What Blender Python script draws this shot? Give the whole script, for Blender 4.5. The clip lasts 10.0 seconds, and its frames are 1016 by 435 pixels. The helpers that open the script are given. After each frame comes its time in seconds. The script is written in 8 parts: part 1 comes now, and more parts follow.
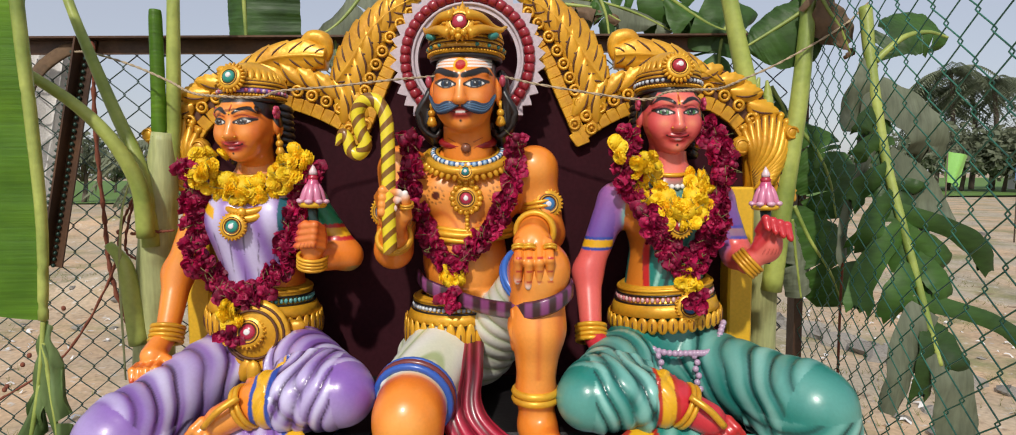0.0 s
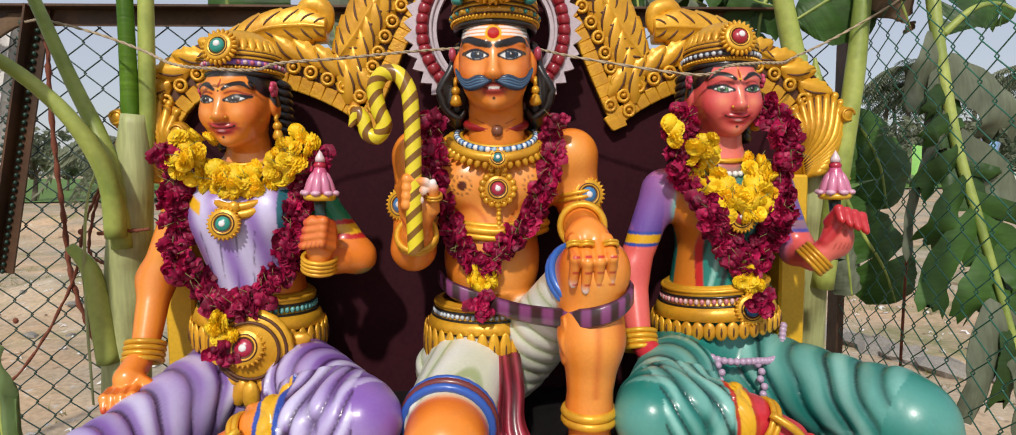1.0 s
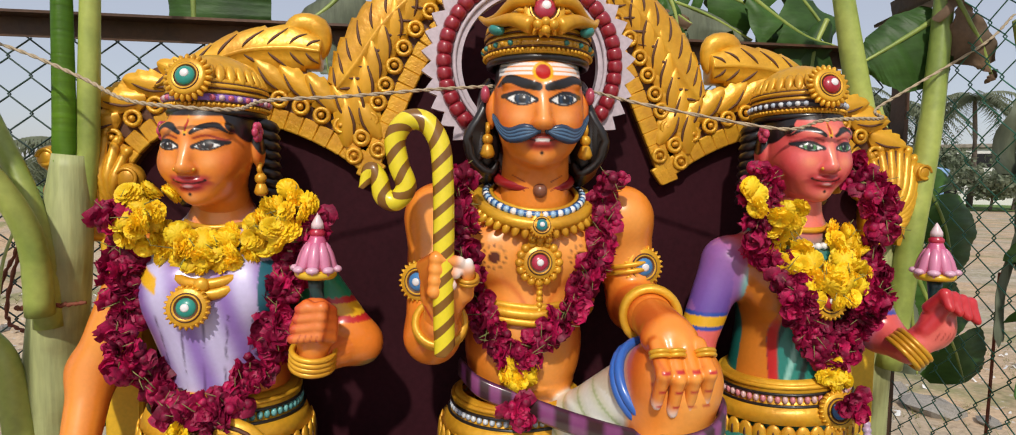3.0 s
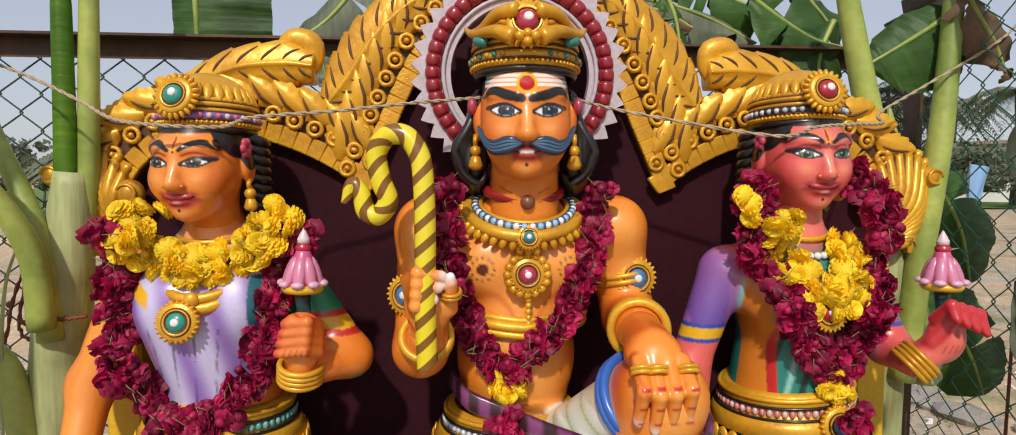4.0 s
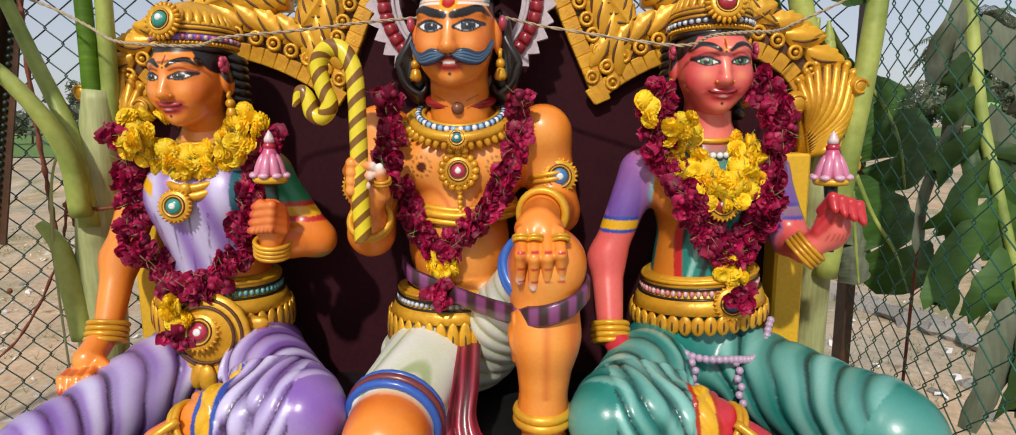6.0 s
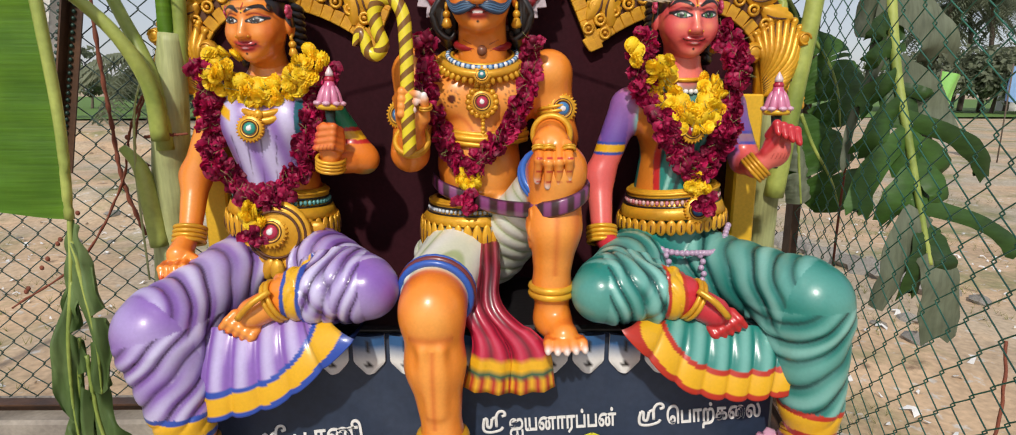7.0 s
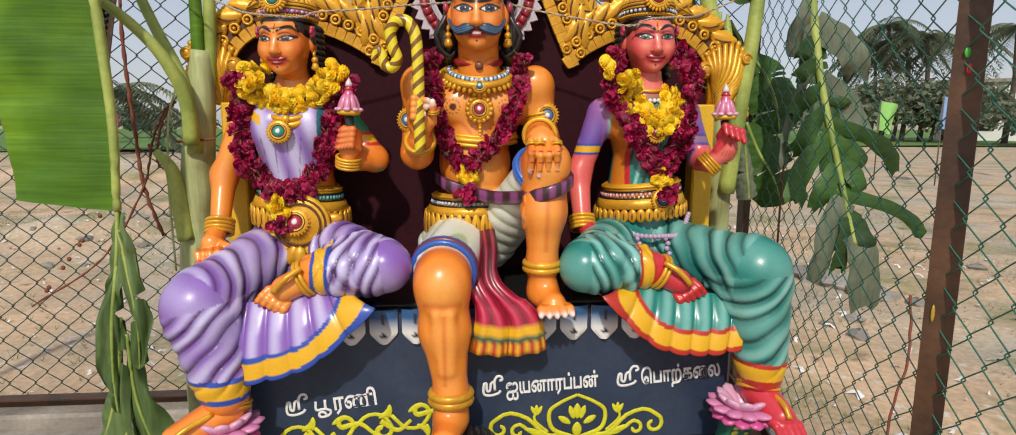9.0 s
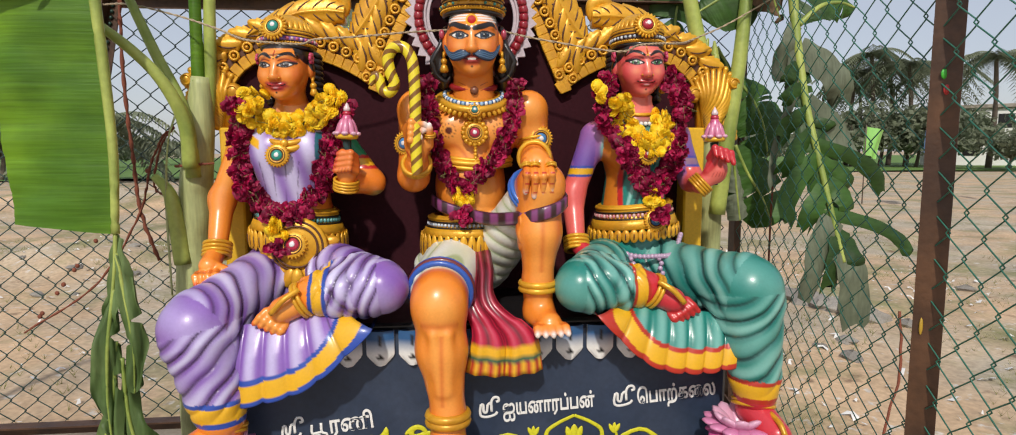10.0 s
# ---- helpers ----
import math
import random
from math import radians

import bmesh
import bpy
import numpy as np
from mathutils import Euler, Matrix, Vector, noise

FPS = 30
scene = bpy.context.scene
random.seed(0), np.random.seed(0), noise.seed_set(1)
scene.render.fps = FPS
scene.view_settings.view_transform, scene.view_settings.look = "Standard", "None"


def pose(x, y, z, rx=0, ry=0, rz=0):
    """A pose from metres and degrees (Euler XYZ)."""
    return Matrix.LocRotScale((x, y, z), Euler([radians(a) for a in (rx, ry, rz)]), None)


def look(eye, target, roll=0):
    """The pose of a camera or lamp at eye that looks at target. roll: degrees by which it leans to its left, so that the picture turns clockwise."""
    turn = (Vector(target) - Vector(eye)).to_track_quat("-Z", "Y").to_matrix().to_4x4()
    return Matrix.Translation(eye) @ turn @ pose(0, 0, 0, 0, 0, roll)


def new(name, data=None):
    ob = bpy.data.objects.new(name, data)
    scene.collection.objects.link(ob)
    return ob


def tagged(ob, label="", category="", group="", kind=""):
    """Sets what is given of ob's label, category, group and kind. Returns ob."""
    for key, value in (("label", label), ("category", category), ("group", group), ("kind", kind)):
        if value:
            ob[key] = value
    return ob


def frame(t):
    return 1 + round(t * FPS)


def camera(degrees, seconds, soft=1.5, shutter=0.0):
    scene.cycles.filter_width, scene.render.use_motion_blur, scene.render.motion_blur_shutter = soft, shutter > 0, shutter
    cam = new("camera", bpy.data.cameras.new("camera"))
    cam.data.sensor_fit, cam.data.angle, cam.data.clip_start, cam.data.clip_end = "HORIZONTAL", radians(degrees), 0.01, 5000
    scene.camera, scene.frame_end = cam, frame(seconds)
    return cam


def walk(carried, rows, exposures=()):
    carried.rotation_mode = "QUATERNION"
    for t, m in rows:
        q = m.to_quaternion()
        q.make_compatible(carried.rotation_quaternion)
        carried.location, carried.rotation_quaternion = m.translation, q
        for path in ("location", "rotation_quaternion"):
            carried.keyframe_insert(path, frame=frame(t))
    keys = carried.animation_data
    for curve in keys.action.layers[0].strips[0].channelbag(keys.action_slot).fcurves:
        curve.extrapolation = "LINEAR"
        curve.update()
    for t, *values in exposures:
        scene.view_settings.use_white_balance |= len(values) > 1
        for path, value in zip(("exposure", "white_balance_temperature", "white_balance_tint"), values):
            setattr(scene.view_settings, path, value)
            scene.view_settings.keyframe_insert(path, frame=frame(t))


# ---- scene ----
cam = camera(80.9, 10.0, soft=1.0)
PATH = [
    (0, (0.013, -0.004, 1.5), (0.008, 1.991, 1.354), -0.2),
    (0.5, (-0.079, 0.046, 1.491), (-0.025, 2.04, 1.338), -0.4),
    (1, (-0.144, 0.196, 1.481), (-0.042, 2.187, 1.319), -0.5),
    (1.5, (-0.195, 0.344, 1.48), (-0.05, 2.33, 1.293), -0.0),
    (2, (-0.251, 0.449, 1.514), (-0.046, 2.43, 1.332), 0.5),
    (2.5, (-0.286, 0.474, 1.557), (-0.042, 2.454, 1.408), 0.9),
    (4, (-0.213, 0.478, 1.6), (-0.062, 2.469, 1.485), 0.1),
    (4.5, (-0.022, 0.508, 1.585), (-0.02, 2.503, 1.449), -0.1),
    (5, (0.147, 0.485, 1.569), (0.032, 2.474, 1.391), 0.1),
    (5.5, (0.146, 0.415, 1.535), (0.023, 2.397, 1.301), -0.3),
    (5.7, (0.108, 0.363, 1.533), (0.011, 2.343, 1.267), -0.4),
    (6.8, (-0.061, 0.033, 1.488), (-0.029, 1.995, 1.098), 0.1),
    (7, (-0.059, -0.044, 1.462), (-0.023, 1.913, 1.051), 0.2),
    (7.5, (-0.077, -0.179, 1.441), (-0.01, 1.765, 0.979), 0.3),
    (8, (-0.105, -0.23, 1.42), (0.01, 1.712, 0.955), 0.2),
    (8.5, (-0.132, -0.275, 1.424), (0.016, 1.685, 1.055), 0.2),
    (9, (-0.153, -0.31, 1.392), (0.0, 1.66, 1.083), 0.1),
    (9.5, (-0.167, -0.329, 1.379), (0.0, 1.645, 1.101), -0.2),
    (10, (-0.165, -0.337, 1.378), (0.015, 1.643, 1.159), -0.2),
]
walk(cam, [(t, look(eye, target, roll)) for t, eye, target, roll in PATH])

# ---------------------------------------------------------------- daylight
SUN_EL, SUN_AZ = 42.0, -168.0     # degrees; azimuth of the sun seen from the statues, from +y towards +x
world = bpy.data.worlds.new("sky")
scene.world = world
world.use_nodes = True
wn = world.node_tree.nodes
wl = world.node_tree.links
sky = wn.new("ShaderNodeTexSky")
sky.sky_type = "NISHITA"
sky.sun_disc = False
sky.sun_elevation = radians(SUN_EL)
sky.sun_rotation = radians(SUN_AZ)
sky.dust_density = 1.5
sky.air_density = 1.0
sky.ozone_density = 1.0
haze = wn.new("ShaderNodeMix")      # thin bright haze over the clear sky
haze.data_type = "RGBA"
haze.inputs["Factor"].default_value = 0.62
haze.inputs[7].default_value = (4.6, 4.6, 5.1, 1)
wl.new(sky.outputs["Color"], haze.inputs[6])
wl.new(haze.outputs[2], wn["Background"].inputs["Color"])
wn["Background"].inputs["Strength"].default_value = 0.125
sun = new("sun", bpy.data.lights.new("sun", "SUN"))
sun.data.energy, sun.data.angle, sun.data.color = 2.9, radians(2.0), (1.0, 0.94, 0.85)
sa, se = radians(SUN_AZ), radians(SUN_EL)
sun.matrix_world = look((math.sin(sa) * math.cos(se) * 20, math.cos(sa) * math.cos(se) * 20, math.sin(se) * 20), (0, 0, 0))
scene.view_settings.exposure = 0.02

# ---------------------------------------------------------------- materials
def material(name, colour=(0.5, 0.5, 0.5), rough=0.6, metal=0.0, vary=0.15, scale=12.0, bump=0.15, fine=120.0,
             second=None, mix_scale=3.0, per_object=0.0, attribute="", stretch=None, coat=0.0, thin=0.0, mix_at=(0.42, 0.62)):
    """A procedural paint, cloth, stone or leaf: grain at two scales, a second colour in patches, fine relief."""
    m = bpy.data.materials.new(name)
    m.use_nodes = True
    n, l = m.node_tree.nodes, m.node_tree.links
    b = n["Principled BSDF"]
    b.inputs["Roughness"].default_value = rough
    b.inputs["Metallic"].default_value = metal
    b.inputs["Coat Weight"].default_value = coat
    b.inputs["Coat Roughness"].default_value = 0.15
    co = n.new("ShaderNodeTexCoord")
    big = n.new("ShaderNodeTexNoise")
    big.inputs["Scale"].default_value = scale
    big.inputs["Detail"].default_value = 5
    l.new(co.outputs["Object"], big.inputs["Vector"])
    small = n.new("ShaderNodeTexNoise")
    small.inputs["Scale"].default_value = fine
    small.inputs["Detail"].default_value = 3
    l.new(co.outputs["Object"], small.inputs["Vector"])
    if stretch:
        mp = n.new("ShaderNodeMapping")
        mp.inputs["Scale"].default_value = stretch
        l.new(co.outputs["Object"], mp.inputs["Vector"])
        l.new(mp.outputs["Vector"], small.inputs["Vector"])
    if attribute:
        src = n.new("ShaderNodeAttribute")
        src.attribute_name = attribute
        base = src.outputs["Color"]
    elif second:
        mx = n.new("ShaderNodeMix")
        mx.data_type = "RGBA"
        pat = n.new("ShaderNodeTexNoise")
        pat.inputs["Scale"].default_value = mix_scale
        pat.inputs["Detail"].default_value = 6
        l.new(co.outputs["Object"], pat.inputs["Vector"])
        rm = n.new("ShaderNodeMapRange")
        rm.inputs["From Min"].default_value, rm.inputs["From Max"].default_value = mix_at
        l.new(pat.outputs["Fac"], rm.inputs["Value"])
        l.new(rm.outputs["Result"], mx.inputs["Factor"])
        mx.inputs[6].default_value = (*colour, 1)
        mx.inputs[7].default_value = (*second, 1)
        base = mx.outputs[2]
    else:
        rgb = n.new("ShaderNodeRGB")
        rgb.outputs[0].default_value = (*colour, 1)
        base = rgb.outputs[0]
    hs = n.new("ShaderNodeHueSaturation")
    l.new(base, hs.inputs["Color"])
    add = n.new("ShaderNodeMath")
    add.operation = "ADD"
    l.new(big.outputs["Fac"], add.inputs[0])
    l.new(small.outputs["Fac"], add.inputs[1])
    val = n.new("ShaderNodeMapRange")
    val.inputs["From Min"].default_value, val.inputs["From Max"].default_value = 0.6, 1.4
    val.inputs["To Min"].default_value, val.inputs["To Max"].default_value = 1 - vary, 1 + vary
    l.new(add.outputs[0], val.inputs["Value"])
    if per_object:
        oi = n.new("ShaderNodeObjectInfo")
        pr = n.new("ShaderNodeMapRange")
        pr.inputs["To Min"].default_value, pr.inputs["To Max"].default_value = 1 - per_object, 1 + per_object
        l.new(oi.outputs["Random"], pr.inputs["Value"])
        mul = n.new("ShaderNodeMath")
        mul.operation = "MULTIPLY"
        l.new(val.outputs["Result"], mul.inputs[0])
        l.new(pr.outputs["Result"], mul.inputs[1])
        l.new(mul.outputs[0], hs.inputs["Value"])
    else:
        l.new(val.outputs["Result"], hs.inputs["Value"])
    l.new(hs.outputs["Color"], b.inputs["Base Color"])
    if thin:
        # thin tissue that lets light through
        tl_ = n.new("ShaderNodeBsdfTranslucent")
        l.new(hs.outputs["Color"], tl_.inputs["Color"])
        ms = n.new("ShaderNodeMixShader")
        ms.inputs["Fac"].default_value = thin
        l.new(b.outputs["BSDF"], ms.inputs[1])
        l.new(tl_.outputs["BSDF"], ms.inputs[2])
        l.new(ms.outputs["Shader"], n["Material Output"].inputs["Surface"])
    if bump:
        bp = n.new("ShaderNodeBump")
        bp.inputs["Strength"].default_value = bump
        bp.inputs["Distance"].default_value = 0.004
        l.new(add.outputs[0], bp.inputs["Height"])
        l.new(bp.outputs["Normal"], b.inputs["Normal"])
    rr = n.new("ShaderNodeMapRange")
    rr.inputs["To Min"].default_value, rr.inputs["To Max"].default_value = max(rough - 0.12, 0.05), min(rough + 0.12, 1)
    l.new(big.outputs["Fac"], rr.inputs["Value"])
    l.new(rr.outputs["Result"], b.inputs["Roughness"])
    return m


PAINT = material("enamel_paint", attribute="paint", rough=0.34, vary=0.07, scale=18, fine=140, bump=0.05, coat=0.25)
GOLD = material("gold_paint", (0.76, 0.40, 0.026), 0.36, 0.25, 0.16, 14, 0.22, 90, second=(0.58, 0.27, 0.016), mix_scale=9)
GOLD_CARVED = material("carved_gold_paint", (0.76, 0.40, 0.026), 0.36, 0.25, 0.18, 0.9, 0.30, 5, second=(0.56, 0.26, 0.016), mix_scale=0.6, per_object=0.10)
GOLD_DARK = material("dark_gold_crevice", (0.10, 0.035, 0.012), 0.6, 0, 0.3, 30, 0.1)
MAROON = material("maroon_board_paint", (0.032, 0.006, 0.010), 0.75, 0, 0.25, 6, 0.08, 90)
MAROON.node_tree.nodes["Principled BSDF"].inputs["Specular IOR Level"].default_value = 0.12
NAVY = material("navy_plinth_paint", (0.021, 0.034, 0.065), 0.42, 0, 0.22, 5, 0.12, 60, second=(0.035, 0.05, 0.085), mix_scale=4)
YELLOW = material("yellow_paint", (0.72, 0.42, 0.02), 0.5, 0, 0.15, 8, 0.1)
LIME = material("lime_yellow_paint", (0.62, 0.58, 0.02), 0.5, 0, 0.2, 20, 0.1)
WHITE = material("white_paint", (0.78, 0.77, 0.74), 0.5, 0, 0.12, 20, 0.1)
CRIMSON = material("crimson_paint", (0.26, 0.012, 0.022), 0.3, 0, 0.2, 30, 0.05, coat=0.3)
LILAC = material("lilac_silver_paint", (0.50, 0.42, 0.46), 0.45, 0, 0.15, 30, 0.1)
BLACK = material("black_paint", (0.012, 0.011, 0.012), 0.35, 0, 0.3, 30, 0.1)
RUSTY = material("brown_painted_steel", (0.055, 0.026, 0.014), 0.5, 0.1, 0.3, 9, 0.25, 70, second=(0.10, 0.045, 0.02), mix_scale=6)
WIRE_G = material("green_coated_wire", (0.02, 0.14, 0.088), 0.35, 0, 0.25, 8, 0.05, coat=0.3)
WIRE_D = material("dark_green_wire", (0.022, 0.055, 0.042), 0.4, 0.1, 0.3, 8, 0.05)
CONCRETE = material("weathered_concrete", (0.34, 0.30, 0.25), 0.9, 0, 0.25, 7, 0.6, 60, second=(0.22, 0.19, 0.16), mix_scale=3)
SOIL = material("dry_soil", (0.40, 0.27, 0.16), 0.95, 0, 0.3, 2.2, 0.8, 30, second=(0.27, 0.19, 0.11), mix_scale=0.8, mix_at=(0.4, 0.65))
GRASS = material("dry_grass", (0.20, 0.20, 0.06), 0.9, 0, 0.3, 6, 0.3, 80, per_object=0.2)
GREEN_GRASS = material("green_grass", (0.10, 0.19, 0.03), 0.9, 0, 0.3, 1.0, 0.3, 20)
ROSE = material("dark_rose_petal", (0.46, 0.006, 0.080), 0.55, 0, 0.35, 60, 0.2, 300, per_object=0.45, second=(0.20, 0.003, 0.036), mix_scale=55, thin=0.25)
MARIGOLD = material("marigold_petal", (1.0, 0.74, 0.02), 0.6, 0, 0.10, 60, 0.2, 300, per_object=0.12, second=(0.97, 0.62, 0.012), mix_scale=25, thin=0.2)
TWINE = material("jute_twine", (0.42, 0.33, 0.22), 0.9, 0, 0.3, 60, 0.5, 400)
LEAF = material("banana_leaf", (0.20, 0.38, 0.018), 0.48, 0, 0.30, 5, 0.35, 9, second=(0.10, 0.24, 0.014), mix_scale=2.6, stretch=(0.5, 0.5, 14), thin=0.4)
LEAF_DRY = material("wilted_leaf", (0.21, 0.24, 0.16), 0.65, 0, 0.35, 8, 0.4, 9, second=(0.12, 0.14, 0.085), mix_scale=6, stretch=(12, 2, 2), thin=0.3)
# darker green for leaves that get less light; the shade is in the colour
LEAF_SHADED = material("shaded_banana_leaf", (0.060, 0.150, 0.022), 0.5, 0, 0.35, 5, 0.35, 9, second=(0.030, 0.070, 0.016), mix_scale=3, stretch=(3, 3, 9), thin=0.35)
LEAF_LIMP = material("limp_torn_leaf", (0.20, 0.29, 0.10), 0.55, 0, 0.35, 8, 0.4, 8, second=(0.10, 0.17, 0.045), mix_scale=5, stretch=(11, 3, 1), thin=0.35)
LEAF_BROWN = material("dried_leaf", (0.16, 0.095, 0.05), 0.8, 0, 0.3, 9, 0.4, 70, second=(0.09, 0.06, 0.035), mix_scale=9)
STEM = material("banana_stem", (0.40, 0.43, 0.19), 0.5, 0, 0.3, 7, 0.3, 9, second=(0.25, 0.25, 0.10), mix_scale=8, stretch=(14, 14, 1.2))
RIB = material("leaf_midrib", (0.38, 0.44, 0.10), 0.45, 0, 0.2, 12, 0.2, 60, second=(0.20, 0.27, 0.05), mix_scale=5)
# pale greyed green: distance haze is mixed into the foliage colour
HAZED_LEAF = material("hazed_tree_foliage", (0.17, 0.20, 0.125), 0.75, 0, 0.3, 0.6, 0.0, 3, second=(0.22, 0.24, 0.155), mix_scale=0.4, thin=0.35)
BARK = material("bark", (0.13, 0.10, 0.075), 0.9, 0, 0.3, 6, 0.4, 40)
STONE = material("grey_stone", (0.26, 0.24, 0.21), 0.9, 0, 0.3, 10, 0.5, 50, per_object=0.25)
LITTER = material("white_litter", (0.72, 0.71, 0.68), 0.7, 0, 0.15, 20, 0.2, 90)
CLOTH_W = material("white_cotton_cloth", (0.70, 0.68, 0.66), 0.9, 0, 0.12, 8, 0.3, 200)
TWIG = material("red_brown_twig", (0.20, 0.055, 0.028), 0.8, 0, 0.3, 40, 0.4, 200)


# ---------------------------------------------------------------- mesh building
class Geo:
    """Gathers vertices, faces, material slots and paint colours, then makes one mesh."""

    def __init__(self):
        self.v, self.c, self.f, self.m, self.n = [], [], {3: [], 4: []}, {3: [], 4: []}, 0

    def add(self, verts, faces, mat=0, col=(1, 1, 1)):
        verts = np.asarray(verts, float).reshape(-1, 3)
        col = np.asarray(col, float)
        if col.ndim == 1:
            col = np.tile(col, (len(verts), 1))
        for k in (3, 4):
            fk = [q for q in faces if len(q) == k] if not isinstance(faces, np.ndarray) else (faces if faces.shape[1] == k else [])
            if len(fk):
                self.f[k].append(np.asarray(fk, int) + self.n)
                self.m[k].append(np.full(len(fk), mat, int))
        self.v.append(verts)
        self.c.append(col)
        self.n += len(verts)
        return self

    def grid(self, P, mat=0, col=(1, 1, 1), close_u=False, close_v=False, caps=False):
        """A sheet from an array of points, rows x columns x 3."""
        P = np.asarray(P, float)
        a, b = P.shape[:2]
        I = np.arange(a * b).reshape(a, b)
        if close_v:
            I = np.hstack([I, I[:, :1]])
        if close_u:
            I = np.vstack([I, I[:1]])
        q = np.stack([I[:-1, :-1], I[:-1, 1:], I[1:, 1:], I[1:, :-1]], -1).reshape(-1, 4)
        V = P.reshape(-1, 3)
        col = np.asarray(col, float)
        if col.ndim == 3:
            col = col.reshape(-1, 3)
        if caps:
            n = len(V)
            V = np.vstack([V, P[0].mean(0), P[-1].mean(0)])
            if col.ndim == 2:
                col = np.vstack([col, col[0], col[-1]])
            t = [(n, I[0, j + 1], I[0, j]) for j in range(I.shape[1] - 1)] + [(n + 1, I[-1, j], I[-1, j + 1]) for j in range(I.shape[1] - 1)]
            return self.add(V, [tuple(x) for x in q] + t, mat, col)
        return self.add(V, q, mat, col)

    def tube(self, path, r, seg=8, mat=0, col=(1, 1, 1), closed=False, flat=1.0, up=(0, 0, 1), twist=0.0):
        """A round or flattened bar along a path; r: one radius or one a point; flat: its thickness along up over its width."""
        p = np.asarray(path, float)
        n = len(p)
        r = np.broadcast_to(np.asarray(r, float), (n,))
        d = (np.roll(p, -1, 0) - np.roll(p, 1, 0)) if closed else np.gradient(p, axis=0)
        d /= np.linalg.norm(d, axis=1)[:, None] + 1e-9
        u = np.tile(np.asarray(up, float), (n, 1))
        s = np.cross(d, u)
        bad = np.linalg.norm(s, axis=1) < 0.05
        s[bad] = np.cross(d[bad], (0.3, 1, 0.1))
        s /= np.linalg.norm(s, axis=1)[:, None] + 1e-9
        for i in range(1, n):
            if s[i] @ s[i - 1] < 0:
                s[i] = -s[i]
        w = np.cross(s, d)
        a = np.arange(seg) * 2 * np.pi / seg
        ca, sn = np.cos(a)[None, :, None], np.sin(a)[None, :, None]
        P = p[:, None] + r[:, None, None] * (ca * s[:, None] + flat * sn * w[:, None])
        return self.grid(P, mat, np.asarray(col) if np.asarray(col).ndim == 1 else np.repeat(np.asarray(col)[:, None], seg, 1), closed, True, not closed)

    def ball(self, c, r, mat=0, col=(1, 1, 1), seg=10, rings=6, turn=None):
        r = np.broadcast_to(np.asarray(r, float), (3,))
        th = np.linspace(0.02, np.pi - 0.02, rings + 1)
        ph = np.arange(seg) * 2 * np.pi / seg
        P = np.stack([np.outer(np.sin(th), np.cos(ph)), np.outer(np.sin(th), np.sin(ph)), np.outer(np.cos(th), np.ones(seg))], -1) * r
        if turn is not None:
            P = P @ np.asarray(turn.to_3x3()).T
        return self.grid(P + np.asarray(c, float), mat, col, False, True, True)

    def lathe(self, profile, m, mat=0, col=(1, 1, 1), seg=20, squash=1.0):
        """A turned shape: (radius, height) pairs round the z axis of the pose m."""
        a = np.arange(seg) * 2 * np.pi / seg
        P = np.array([[(r * math.cos(t), r * math.sin(t) * squash, h) for t in a] for r, h in profile])
        M = np.asarray(m)
        return self.grid(P @ M[:3, :3].T + M[:3, 3], mat, col, False, True, True)

    def box(self, lo, hi, mat=0, col=(1, 1, 1), bevel=0.0):
        x0, y0, z0 = lo
        x1, y1, z1 = hi
        b = min(bevel, (x1 - x0) / 2.1, (y1 - y0) / 2.1, (z1 - z0) / 2.1)
        rings = []
        for z, e in ((z0, b), (z0 + b, 0), (z1 - b, 0), (z1, b)) if b else ((z0, 0), (z1, 0)):
            k = b
            rings.append([(x0 + k, y0 + e, z), (x1 - k, y0 + e, z), (x1 - e, y0 + k, z), (x1 - e, y1 - k, z), (x1 - k, y1 - e, z), (x0 + k, y1 - e, z), (x0 + e, y1 - k, z), (x0 + e, y0 + k, z)]
                         if b else [(x0, y0, z), (x1, y0, z), (x1, y1, z), (x0, y1, z)])
        return self.grid(rings, mat, col, False, True, True)

    def prism(self, outline, y0, y1, mat=0, col=(1, 1, 1)):
        """An upright slab: an outline of (x, z) points, star-shaped round its mean, between two depths."""
        o = np.asarray(outline, float)
        P = np.stack([np.column_stack([o[:, 0], np.full(len(o), y), o[:, 1]]) for y in (y0, y1)])
        return self.grid(P, mat, col, False, True, True)

    def mesh(self, name, mats, smooth=True):
        me = bpy.data.meshes.new(name)
        V = np.vstack(self.v)
        quads = np.vstack(self.f[4]) if self.f[4] else np.zeros((0, 4), int)
        tris = np.vstack(self.f[3]) if self.f[3] else np.zeros((0, 3), int)
        mi = np.concatenate([np.concatenate(self.m[k]) if self.m[k] else np.zeros(0, int) for k in (4, 3)])
        me.vertices.add(len(V))
        me.vertices.foreach_set("co", V.astype(np.float32).ravel())
        loops = np.concatenate([quads.ravel(), tris.ravel()])
        me.loops.add(len(loops))
        me.loops.foreach_set("vertex_index", loops.astype(np.int32))
        me.polygons.add(len(quads) + len(tris))
        start = np.concatenate([np.arange(len(quads)) * 4, len(quads) * 4 + np.arange(len(tris)) * 3])
        me.polygons.foreach_set("loop_start", start.astype(np.int32))
        me.polygons.foreach_set("material_index", mi.astype(np.int32))
        me.polygons.foreach_set("use_smooth", np.full(len(start), smooth))
        for mt in mats:
            me.materials.append(mt)
